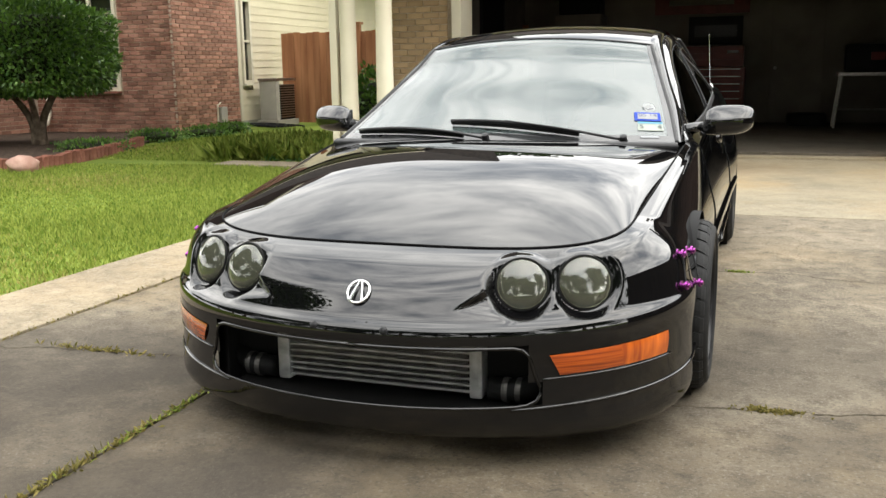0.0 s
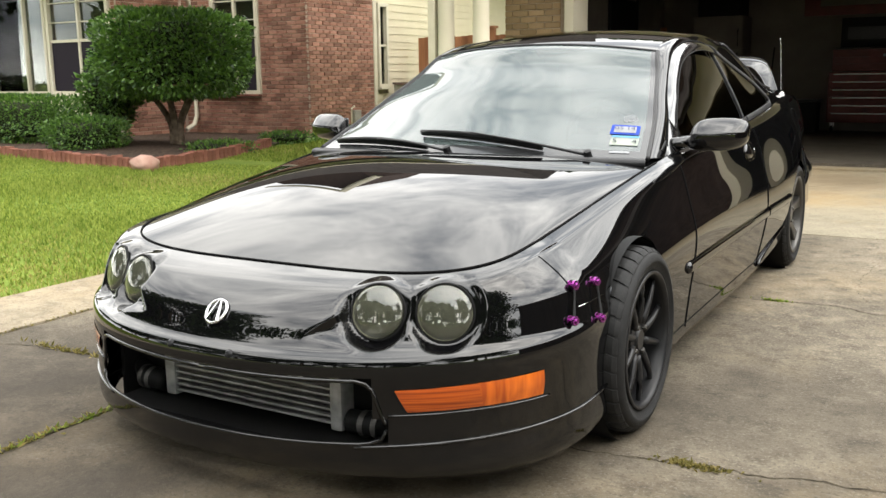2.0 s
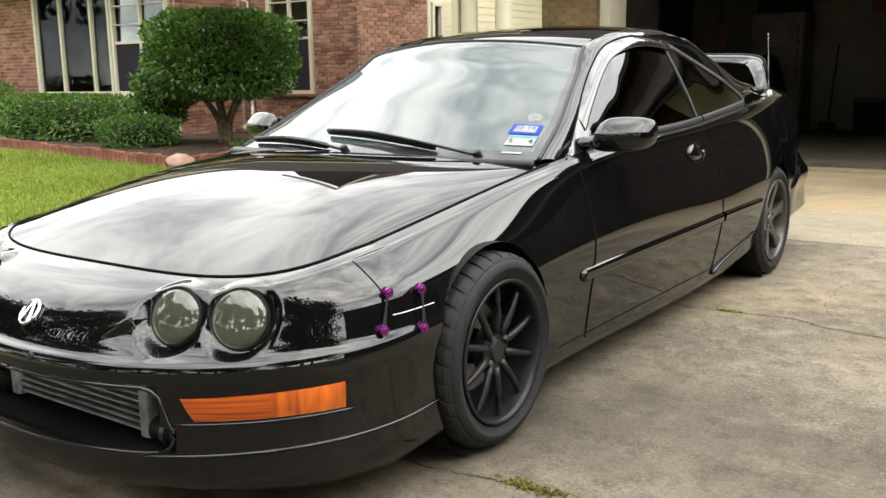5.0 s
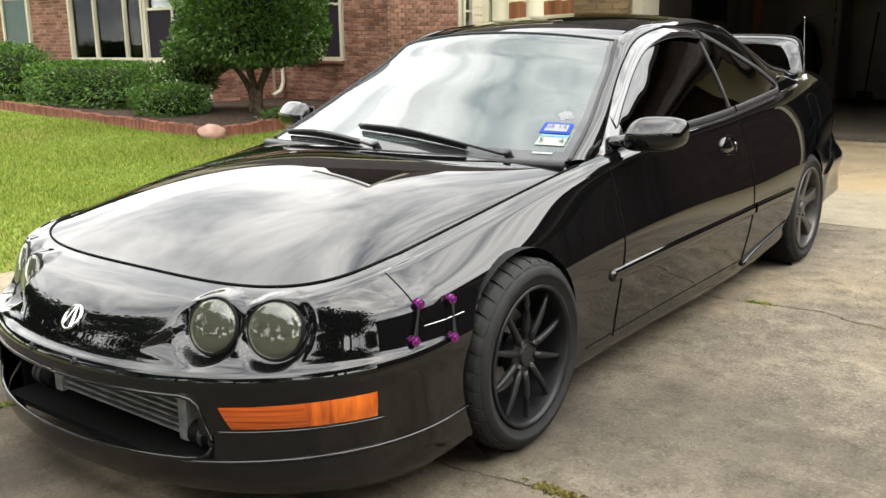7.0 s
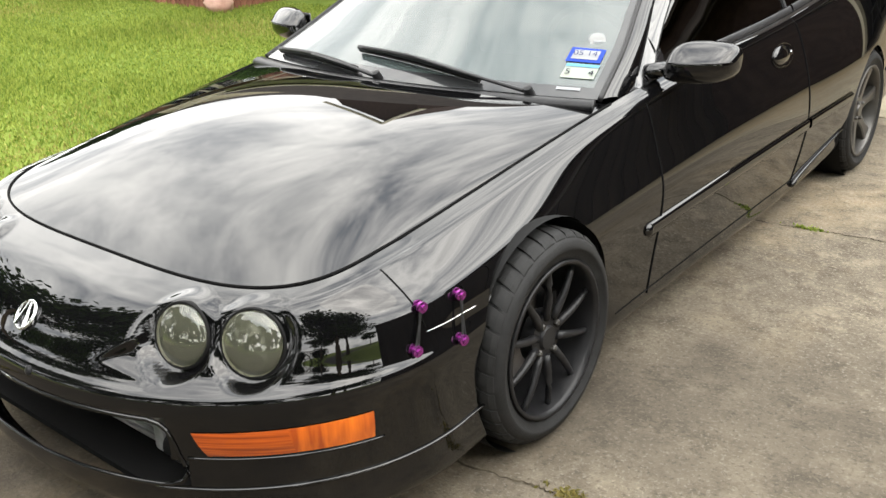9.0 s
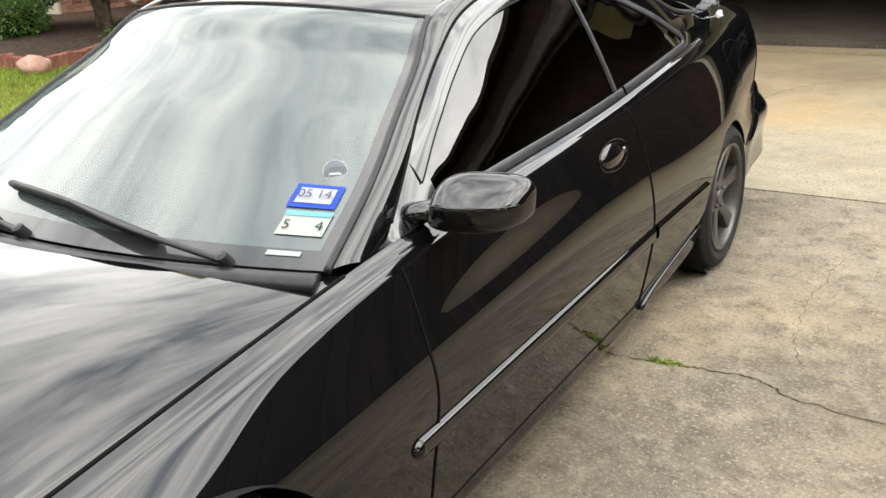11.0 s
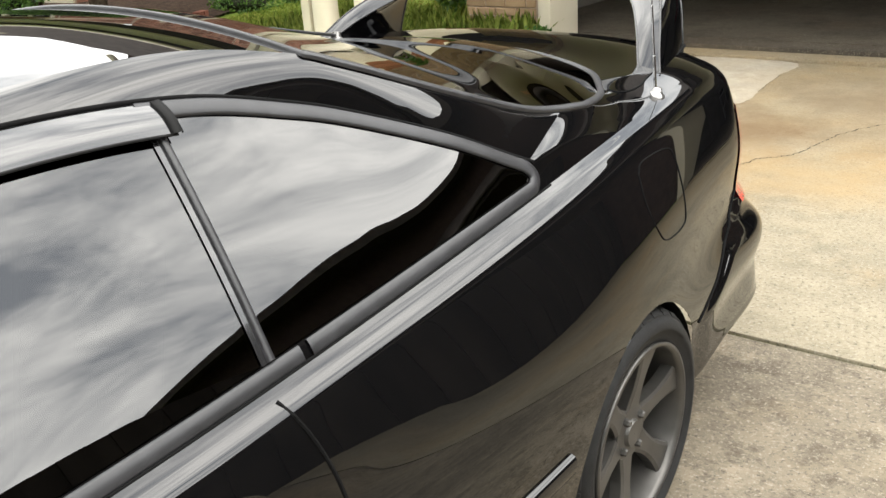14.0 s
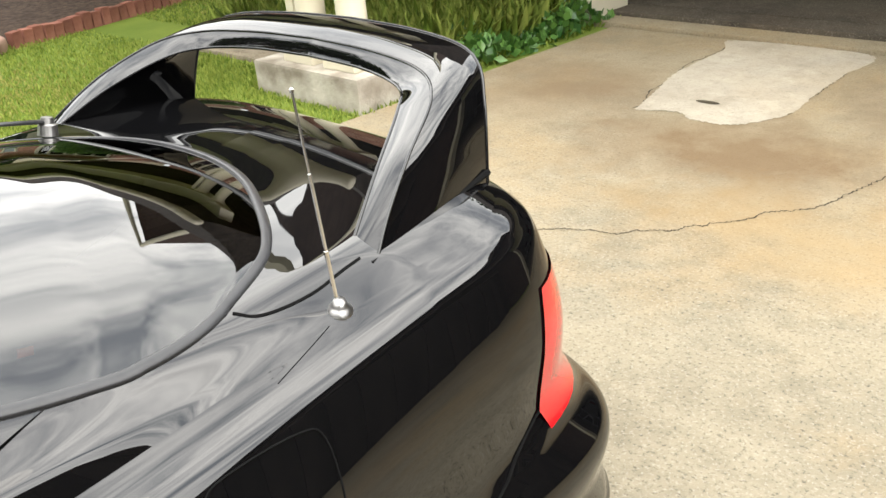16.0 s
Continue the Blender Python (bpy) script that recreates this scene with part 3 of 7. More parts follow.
# bonnet
front = np.vstack([EDGE[:NA + 1][::-1] * (-1, 1, 1), EDGE[1:NA + 1]])
side_cols = [NA + (y - YS) / (YE - YS) * NB for y in np.linspace(YS, 0.46, 41)]
right = np.array([shell_point(ROWS - 1, c) for c in side_cols])
left = right * (-1, 1, 1)
un = np.linspace(-1, 1, len(front))
back = np.stack([right[-1][0] * un, 0.46 - 0.21 * (1 - un ** 2), right[-1][2] + 0.030 * (1 - un ** 2)], 1)
HOOD = coons(front, back, left, right, lambda u, v: np.concatenate([0 * u * v, 0 * u * v, 0.050 * (1 - np.abs(2 * u - 1) ** 2.2) * (v * (1 - v) * 4)], 2))
sheet("bonnet", HOOD, PAINT, car)
part("bonnet_gap", tube([*(p + (0, 0, 0.001) for p in left[::-1]), *(p + (0, -0.001, 0.001) for p in front), *(p + (0, 0, 0.001) for p in right)], 0.0032, n=6), GAP, car)

# cabin: pairs of places along the side, the inner line (windscreen, roof and rear glass edge) and the gutter line over the side windows
RAIL = [((0.676, 0.440, 0.750), (0.703, 0.565, 0.722)), ((0.629, 0.656, 0.853), (0.650, 0.748, 0.862)), ((0.583, 0.819, 0.942), (0.605, 0.880, 0.950)),
        ((0.537, 0.981, 1.030), (0.562, 1.038, 1.042)), ((0.497, 1.110, 1.116), (0.533, 1.200, 1.118)), ((0.470, 1.313, 1.168), (0.521, 1.415, 1.160)),
        ((0.466, 1.620, 1.198), (0.517, 1.640, 1.167)), ((0.476, 1.874, 1.202), (0.520, 1.860, 1.148)), ((0.516, 2.058, 1.172), (0.537, 2.027, 1.107)),
        ((0.540, 2.160, 1.137), (0.560, 2.141, 1.069)), ((0.579, 2.379, 1.050), (0.616, 2.313, 0.997)), ((0.606, 2.584, 0.977), (0.655, 2.435, 0.934)),
        ((0.622, 2.743, 0.950), (0.676, 2.500, 0.904)), ((0.618, 2.800, 0.945), (0.680, 2.560, 0.890)),
        ((0.607, 2.850, 0.942), (0.682, 2.660, 0.878)), ((0.592, 2.895, 0.941), (0.678, 2.800, 0.884)), ((0.573, 2.931, 0.940), (0.665, 2.940, 0.893))]
INNER, GUTTER = smooth_path([p for p, _ in RAIL], 321), smooth_path([q for _, q in RAIL], 321)
pil_r, roof_r, rg_r = INNER[:81], INNER[80:166], INNER[165:]
A0, A1, C0, C1 = INNER[0], INNER[80], INNER[165], INNER[-1]
base = np.stack([A0[0] * un, A0[1] - 0.13 * (1 - un ** 2), A0[2] + 0.010 * (1 - un ** 2)], 1)
head = np.stack([A1[0] * un, A1[1] - 0.075 * (1 - un ** 2), A1[2] + 0.036 * (1 - un ** 2)], 1)
SCREEN = coons(base, head, pil_r * (-1, 1, 1), pil_r, lambda u, v: np.concatenate([0 * u * v, 0 * u * v, 0.008 * (1 - (2 * u - 1) ** 2) * 4 * v * (1 - v)], 2))
sheet("windscreen", SCREEN, WINDSCREEN, car).visible_shadow = False
rear_head = np.stack([C0[0] * un, C0[1] - 0.005 * (1 - un ** 2), C0[2] + 0.055 * (1 - un ** 2)], 1)
ROOF = coons(head + (0, 0.004, 0.001), rear_head, roof_r * (-1, 1, 1), roof_r, lambda u, v: np.concatenate([0 * u * v, 0 * u * v, -0.014 * (1 - (2 * u - 1) ** 2) * 4 * v * (1 - v)], 2))
sheet("roof", ROOF, PAINT, car)
base_keys = [C1, (0.465, 3.082, 0.944), (0.291, 3.185, 0.952), (0.15, 3.235, 0.955), (0, 3.25, 0.956)]
base_keys = [np.array(p) * (-1, 1, 1) for p in base_keys] + [np.array(p) for p in base_keys[-2::-1]]
rear_base = smooth_path(base_keys, len(un))
RGLASS = coons(rear_head, rear_base, rg_r * (-1, 1, 1), rg_r, lambda u, v: np.concatenate([0 * u * v, 0 * u * v, 0.048 * (1 - (2 * u - 1) ** 2) * 4 * v * (1 - v)], 2))
sheet("rear_window", RGLASS, REAR_TINT, car)

# side of the cabin: frames and glass between the belt and the gutter
NV = 130
ycab = np.linspace(0.57, 2.655, NV)
rail = np.stack([np.interp(ycab, GUTTER[:, 1], GUTTER[:, k]) for k in range(3)], 1)
belt = np.array([on_shell(y, NL - 1) for y in ycab])
CAB_H = np.maximum(np.linalg.norm(rail - belt, axis=1), 0.004)


def cab_point(k, t):
    """A place on the side of the cabin: station k along it, t from the belt (0) to the gutter (1)."""
    p = belt[k] * (1 - t) + rail[k] * t
    return p + np.array((0.82, 0, 0.57)) * (0.09 * CAB_H[k] * t * (1 - t) * min(1.0, CAB_H[k] / 0.12))


def t_low(k):
    return min(0.62, 0.026 / CAB_H[k])


def t_top(k):
    return max(t_low(k), 1 - 0.027 / CAB_H[k])


def cab_strip(lo, hi, k0, k1, n):
    return np.array([[cab_point(k, lo(k) * (1 - f) + max(hi(k), lo(k)) * f) for k in range(k0, k1)] for f in np.linspace(0, 1, n)])


def station(y):
    return int(np.argmin(np.abs(ycab - y)))


kf, kb0, kb1, kq = station(0.80), station(1.786), station(1.804), station(2.485)

# rear pillar and deck as one skin, from the flank to the edge of the rear glass
KS = int(np.argmin(np.abs(GUTTER[:, 1] - ycab[kq])))


def spaced(line):
    d = np.r_[0, np.cumsum(np.linalg.norm(np.diff(line, axis=0), axis=1))]
    return lambda f: np.stack([np.interp(np.asarray(f) * d[-1], d, line[:, k]) for k in range(3)], 1), d / d[-1]


ND, MU = 150, 20
col0 = NA + (ycab[kq] - YS) / (YE - YS) * NB
cols = np.linspace(col0, NCOL - 1, 400)
outer = np.array([shell_point(ROWS - 1, c) for c in cols])
under = np.array([shell_point(ROWS - 4, c) for c in cols])
inner = np.vstack([INNER[KS:], rear_base[::-1][1:len(un) // 2 + 1]])
f_out, d_out = spaced(outer)
f_in, d_in = spaced(inner)
s_corner_out, s_corner_in = d_out[np.argmin(np.abs(outer[:250, 1] - 3.06))], d_in[320 - KS]
par = np.linspace(0, 1, ND)
match = curve_y((0, s_corner_out, 1), (0, s_corner_in, 1))
o_pts, i_pts = f_out(par), f_in(match(par))
lean = o_pts - np.stack([np.interp(par, d_out, under[:, k]) for k in range(3)], 1)
lean /= np.linalg.norm(lean, axis=1, keepdims=True)
chord = i_pts - o_pts
reach = np.linalg.norm(chord, axis=1, keepdims=True)
uu = np.r_[np.linspace(0, 0.19, 6)[:-1], np.linspace(0.19, 1, MU - 5)][:, None, None]
t_o, t_i = (lean * reach)[None], (chord * (1, 1, 0.45))[None]
DECK = (2 * uu**3 - 3 * uu**2 + 1) * o_pts[None] + (uu**3 - 2 * uu**2 + uu) * t_o + (-2 * uu**3 + 3 * uu**2) * i_pts[None] + (uu**3 - uu**2) * t_i
first = np.vstack([[cab_point(kq, f) for f in np.linspace(0, 1, 6)[:-1]], [GUTTER[KS] * (1 - f) + INNER[KS] * f for f in np.linspace(0, 1, MU - 5)]])
fade = np.clip(1 - par / (0.8 * s_corner_out), 0, 1)
fade = (fade ** 2 * (3 - 2 * fade))[None, :, None]
DECK = DECK + (first - DECK[:, 0])[:, None] * fade
for s in (1, -1):
    m3 = np.array((s, 1, 1))
    zero, one = (lambda k: 0.0), (lambda k: 1.0)
    u = np.linspace(0, 1, 9)[:, None, None]
    bow = np.array((0.45, 0, 0.89)) * (0.11 * np.linalg.norm(INNER - GUTTER, axis=1) * np.clip((250 - np.arange(321)) / 60, 0, 1))[None, :, None] * (4 * u * (1 - u))
    sheet("roof_rail", (GUTTER[None] * (1 - u) + INNER[None] * u + bow)[:, :KS + 1] * m3, PAINT, car, flip=s < 0)
    sheet("belt_rail", cab_strip(zero, t_low, kf, kq + 1, 4) * m3, PAINT, car, flip=s < 0)
    sheet("window_head", cab_strip(t_top, one, kf, kq + 1, 4) * m3, PAINT, car, flip=s < 0)
    sheet("mirror_sail", cab_strip(zero, one, 0, kf + 1, 8) * m3, TINT_VISOR, car, flip=s < 0)
    sheet("rear_deck", DECK * m3, PAINT, car, "smooth black rear pillar and deck round the glass", flip=s < 0)
    sheet("centre_pillar", cab_strip(t_low, t_top, kb0, kb1 + 1, 8) * m3, TINT_VISOR, car, flip=s < 0)
    sheet("door_glass", cab_strip(t_low, t_top, kf, kb0 + 1, 14) * m3 - np.array((0.003 * s, 0, 0)), TINT, car, "dark tinted side glass", flip=s < 0)
    sheet("quarter_glass", cab_strip(t_low, t_top, kb1, kq + 1, 14) * m3 - np.array((0.003 * s, 0, 0)), TINT, car, "dark tinted side glass", flip=s < 0)
    kt = station(2.462)
    mid = lambda k, f: 0.012 / CAB_H[k] if f == 0 else 1 - 0.015 / CAB_H[k]
    for loop, wide in (([(k, mid(k, 0)) for k in range(kf - 8, kb0 + 5)], 0.024), ([(k, mid(k, 1)) for k in range(kb1 - 1, kt + 1)] + [(kt + 1, 0.5)] + [(k, mid(k, 0)) for k in range(kt, kb0 + 4, -1)], 0.025)):
        pts = np.array([cab_point(k, t) * m3 for k, t in loop])
        nrm = np.array([np.cross(cab_point(min(k + 1, NV - 1), t) - cab_point(k - 1, t), cab_point(k, t + 0.05) - cab_point(k, t - 0.05)) for k, t in loop])
        nrm *= np.sign(nrm[:, :1]) * m3
        part("window_trim", ribbon(pts, nrm, wide, 0.004), SEAL, car, smooth=True)
    part("belt_gap", tube([(p + (0.002, 0, -0.001)) * m3 for p in belt[kf - 10:kt + 4]], 0.0026, n=6), GAP, car, smooth=True)
    part("pillar_bead", ribbon([cab_point(kb1, f) * m3 for f in np.linspace(t_low(kb1), t_top(kb1), 12)], [(0.82 * s, 0, 0.57)] * 12, 0.012, 0.005, 1), SEAL, car, smooth=True)
    part("windscreen_seal", tube([p * m3 for p in pil_r], 0.008), TRIM, car, smooth=True)
    part("roof_gutter", tube([p * m3 for p in GUTTER[8:236]], 0.0036), GAP, car, smooth=True)
part("windscreen_header_seal", tube(head, 0.006), TRIM, car, smooth=True)
nh = len(un) // 2
seal_line = np.array([*rear_head[nh::-1], *rg_r[1:-1] * (-1, 1, 1), *rear_base, *rg_r[1:-1][::-1], *rear_head[:nh - 1:-1]])
part("rear_window_seal", ribbon(seal_line, np.stack([0.9 * seal_line[:, 0], 0.3 + 0 * seal_line[:, 0], 1 + 0 * seal_line[:, 0]], 1), 0.017, 0.006), SEAL, car, smooth=True)
part("cowl", tube([p + (0, -0.03, -0.012) for p in base], 0.028, n=10, flat=0.6), TRIM, car, smooth=True)

# underbody, so nothing shows through
part("underbody", box(-0.62, 0.62, -0.58, 3.2, 0.14, 0.30), DARK, car)
part("firewall", box(-0.66, 0.66, 0.40, 0.50, 0.2, 0.72), DARK, car)
part("cabin_floor", box(-0.64, 0.64, 0.5, 3.2, 0.30, 0.36), DARK, car)
part("dashboard", box(-0.62, 0.62, 0.50, 0.95, 0.50, 0.745, 0.04), DARK, car)


# wheels
def wheel(name, yc, zc, R, face, rim_mat, spokes, parent, s):
    w = root(name, "", "", (0, 0, 0))
    w.parent = parent
    rr = R * 0.745
    inner = face - 0.2
    c = (0, yc, zc)
    X = lambda v: v * s
    prof = [(rr - 0.005, inner), (R * 0.93, inner), (R - 0.007, inner + 0.02), (R - 0.007, face - 0.025), (R * 0.96, face - 0.008), (R * 0.925, face + 0.002), (R * 0.915, face + 0.007), (R * 0.86, face + 0.012), (R * 0.84, face + 0.012), (R * 0.835, face + 0.010), (rr + 0.008, face + 0.004), (rr - 0.004, face - 0.004)]
    tyre = part("tyre", lathe([(r, X(h)) for r, h in prof], 72, "x", c), RUBBER, w, smooth=True)
    bm = bmesh.new()
    cross = [(face - 0.118, R - 0.006), (face - 0.116, R - 0.0004), (face - 0.075, R), (face - 0.030, R - 0.001), (face - 0.012, R - 0.005), (face - 0.002, R - 0.014), (face + 0.001, R - 0.024)]
    for side in (0, 1):
        for k in range(34):
            rings = []
            for f, drop in ((0.0, 0.008), (0.02, 0.001), (0.3, 0), (0.6, 0), (0.86, 0.001), (0.88, 0.008)):
                ring = []
                for h, r in cross:
                    a = 2 * math.pi * (k + f + 0.35 * side) / 34 + 1.3 * (face - h)
                    h = 2 * face - 0.2 - h if side else h
                    ring.append(bm.verts.new((X(h), yc + (r - drop) * math.sin(a), zc + (r - drop) * math.cos(a))))
                rings.append(ring)
            for p, q in zip(rings, rings[1:]):
                for j in range(len(cross) - 1):
                    bm.faces.new((p[j], p[j + 1], q[j + 1], q[j]))
    bmesh.ops.recalc_face_normals(bm, faces=bm.faces)
    part("tread", bm, RUBBER, tyre)
    rim = part("rim", lathe([(r, X(h)) for r, h in [(rr - 0.004, face - 0.004), (rr, face + 0.006), (rr - 0.009, face + 0.008), (rr - 0.014, face - 0.006), (rr - 0.02, face - 0.05), (rr - 0.028, inner + 0.01)]], 72, "x", c), rim_mat, w, smooth=True)
    hub = face - 0.028
    bm = bmesh.new()
    if spokes == 5:
        for k in range(5):
            for off in (-0.314, 0.314):
                a = 2 * math.pi * k / 5 + 0.3 + off
                p0 = (hub, 0.05 * math.sin(a), 0.05 * math.cos(a))
                p1 = (face - 0.022, (rr - 0.012) * math.sin(a), (rr - 0.012) * math.cos(a))
                pts = [(X(p0[0] + (p1[0] - p0[0]) * f + 0.006 * math.sin(math.pi * f)), yc + p0[1] + (p1[1] - p0[1]) * f, zc + p0[2] + (p1[2] - p0[2]) * f) for f in np.linspace(0, 1, 7)]
                tube(pts, 0.0095, bm, n=8, taper=lambda t: 1.25 - 0.45 * t)
    else:
        for k in range(spokes):
            a = 2 * math.pi * k / spokes + 0.25
            ring = []
            for f in np.linspace(0, 1, 8):
                r = 0.045 + (rr - 0.055) * f
                half = 0.033 - 0.012 * math.sin(math.pi * f) + 0.006 * f * f
                aa = a + 0.03 * f
                cx, cz = r * math.sin(aa), r * math.cos(aa)
                tx, tz = math.cos(aa), -math.sin(aa)
                depth = hub + 0.02 * f
                ring.append([(depth - 0.03, -half), (depth - 0.004, -half), (depth, -half + 0.008), (depth, half - 0.008), (depth - 0.004, half), (depth - 0.03, half)])
                ring[-1] = [bm.verts.new((X(d), yc + cx + tx * h, zc + cz + tz * h)) for d, h in ring[-1]]
            for p, q in zip(ring, ring[1:]):
                for j in range(5):
                    bm.faces.new((p[j], p[j + 1], q[j + 1], q[j]))
        bmesh.ops.recalc_face_normals(bm, faces=bm.faces)
    part("spokes", bm, rim_mat, rim, smooth=spokes == 5)
    part("hub", lathe([(0.001, X(hub + 0.01)), (0.028, X(hub + 0.01)), (0.032, X(hub + 0.002)), (0.062, X(hub + 0.001)), (0.068, X(hub - 0.03))], 32, "x", c), rim_mat, rim, smooth=False)
    for k in range(4):
        a = math.pi / 4 + k * math.pi / 2 + 0.2
        part("lug_nut", lathe([(0.001, X(hub + 0.014)), (0.006, X(hub + 0.014)), (0.0085, X(hub + 0.010)), (0.0095, X(hub))], 6, "x", (0, yc + 0.047 * math.sin(a), zc + 0.047 * math.cos(a))), RIM_GREY, rim)
    part("brake_disc", lathe([(0.05, X(face - 0.1)), (0.125, X(face - 0.1)), (0.125, X(face - 0.12)), (0.05, X(face - 0.12))], 48, "x", c), STEEL, w, smooth=False)
    # dark disc added to stand for the shade behind the spokes
    part("backing_plate", lathe([(0.02, X(face - 0.125)), (rr - 0.03, X(face - 0.125)), (rr - 0.03, X(face - 0.135))], 40, "x", c), DARK, w)
    part("brake_caliper", box(*sorted((X(face - 0.14), X(face - 0.075))), yc + 0.07, yc + 0.13, zc - 0.06, zc + 0.07, 0.012), DARK, w)
    return w


for s in (1, -1):
    wheel("wheel", -0.03, 0.272, 0.272, 0.836, RIM_BLACK, 5, car, s)
    wheel("wheel", 2.62, 0.277, 0.277, 0.815, RIM_GREY, 6, car, s)
    for yc, zc, R in ARCHES:
        part("wheel_liner", lathe([(R + 0.004, s * 0.80), (R + 0.004, s * 0.5), (0.02, s * 0.5)], 48, "x", (0, yc, zc)), DARK, car, smooth=True)

# ---- car details ----
from mathutils.bvhtree import BVHTree
_q = [(i * NCOL + j, i * NCOL + j + 1, (i + 1) * NCOL + j + 1, (i + 1) * NCOL + j) for i in range(ROWS - 1) for j in range(NCOL - 1)]
TREE = BVHTree.FromPolygons([tuple(v) for v in SHELL.reshape(-1, 3)], _q)


def nose(x, z, lift=0.0):
    """The skin straight ahead at x, z."""
    p, n, _, _ = TREE.ray_cast(Vector((abs(x), -2, z)), Vector((0, 1, 0)))
    n = n if n.y < 0 else -n
    p = p + n * lift
    return Vector((math.copysign(p.x, x) if x else 0.0, p.y, p.z)), Vector((math.copysign(1, x) * n.x, n.y, n.z))


def wrap(deg, z, lift=0.0):
    """The skin round the front corner, by bearing from straight ahead."""
    a = radians(deg)
    p, n, _, _ = TREE.ray_cast(Vector((0.25, -0.25, z)), Vector((math.sin(a), -math.cos(a), 0)))
    n = n if n.x * math.sin(a) - n.y * math.cos(a) > 0 else -n
    return p + n * lift


def flank(y, z, lift=0.0):
    """The skin on the side at y, z."""
    p, n, _, _ = TREE.ray_cast(Vector((2, y, z)), Vector((-1, 0, 0)))
    n = n if n.x > 0 else -n
    return p + n * lift


def facing(p, n, roll=0.0):
    return Matrix.Translation(p) @ Vector(n).to_track_quat("Z", "Y").to_matrix().to_4x4() @ Matrix.Rotation(roll, 4, "Z")


def turned(profile, m, n=48):
    bm = lathe(profile, n, "z")
    bmesh.ops.transform(bm, matrix=m, verts=bm.verts)
    return bm


for s in (1, -1):
    for cx, cy, cz, r, axis in LAMPS:
        n = Vector((axis.x * s, axis.y, axis.z))
        m = facing((cx * s, cy, cz), n)
        lamp = part("headlight", turned([(r + 0.006, -0.05), (r + 0.007, -0.012), (r + 0.0055, -0.006), (r + 0.002, -0.006), (r, -0.010)], m), DARK, car, "round headlight with a hazed clear lens", smooth=True)
        part("reflector", turned([(r, -0.004), (r * 0.93, -0.02), (r * 0.75, -0.04), (r * 0.4, -0.055), (0.0005, -0.06)], m), LENS_IN, lamp, smooth=True)
        part("projector", turned([(r * 0.5, -0.05), (r * 0.5, -0.02), (r * 0.44, -0.012), (r * 0.38, -0.02), (r * 0.2, -0.03), (0.0005, -0.032)], m, 32), ALU, lamp, smooth=True)
        ln = part("lens", turned([(r, -0.006), (r * 0.95, -0.001), (r * 0.8, 0.004), (r * 0.5, 0.009), (r * 0.2, 0.011), (0.0005, 0.0112)], m), LENS, lamp, smooth=True)
        ln.visible_shadow = False
    # amber corner lamp that wraps round the bumper
    rows = []
    for f in np.linspace(0, 1, 6):
        row = []
        for g in np.linspace(0, 1, 22):
            z0, z1 = 0.264 + 0.010 * g, 0.318 + 0.018 * g
            deg = 22.5 + 2.5 * (1 - f) * (1 - g) + 33.5 * g
            row.append(np.array(wrap(deg, z0 + (z1 - z0) * f, 0.004 * math.sin(math.pi * f) + 0.002)) * (s, 1, 1))
        rows.append(row)
    rows = np.array(rows)
    sig = sheet("turn_signal", rows[:, :12], AMBER_DARK, car, "amber plastic front turn signal", flip=s < 0)
    sheet("outer_lens", rows[:, 11:], AMBER, sig, flip=s < 0)
    part("signal_surround", tube([np.array(wrap(d, 0.255 + 0.012 * (d - 22) / 34, 0.001)) * (s, 1, 1) for d in np.linspace(21, 58, 20)], 0.003, n=6), PAINT, car, smooth=True)
    part("lip_crease", tube([np.array(wrap(d, 0.176 + 0.034 * max(0, (d - 12) / 64), 0.001)) * (s, 1, 1) for d in np.linspace(14, 92, 40)], 0.0045, n=6), PAINT, car, smooth=True)
    # fender to bumper seam
    part("bumper_seam", tube([np.array(flank(-0.475 + 0.04 * k, z, 0.0005)) * (s, 1, 1) for k, z in zip(np.linspace(0, 0.6, 14), np.linspace(0.585, 0.47, 14))], 0.0018, n=5), GAP, car)
    # bright glint of the seam, laid on as a chrome thread on one side
    part("bumper_seam", tube([np.array(flank(y, 0.462, 0.0005)) * (s, 1, 1) for y in np.linspace(-0.45, -0.30, 10)], 0.0007, n=5), CHROME if s > 0 else GAP, car)
    # quick release bumper clips
    for (y0, z0), (y1, z1) in (((-0.452, 0.515), (-0.490, 0.435)), ((-0.345, 0.505), (-0.372, 0.418))):
        clip = None
        for y, z in ((y0, z0), (y1, z1)):
            p = np.array(flank(y, z)) * (s, 1, 1)
            bolt = part("clip_bolt", turned([(0.0005, 0.022), (0.006, 0.022), (0.0065, 0.017), (0.012, 0.016), (0.0125, 0.010), (0.006, 0.008), (0.006, 0.0), (0.013, 0.0), (0.013, -0.004)], facing(p, (s, -0.25, 0.1)), 24), PURPLE, car, "anodised purple quick release bumper bolt", smooth=False)
        a, b = np.array(flank(y0, z0, 0.012)) * (s, 1, 1), np.array(flank(y1, z1, 0.012)) * (s, 1, 1)
        for o in (-0.005, 0.005):
            part("clip_band", tube([a + (0, o, 0), (a + b) / 2 + (0, -o * 0.2, 0), b + (0, -o, 0)], 0.0022, n=6), RUBBER, car)

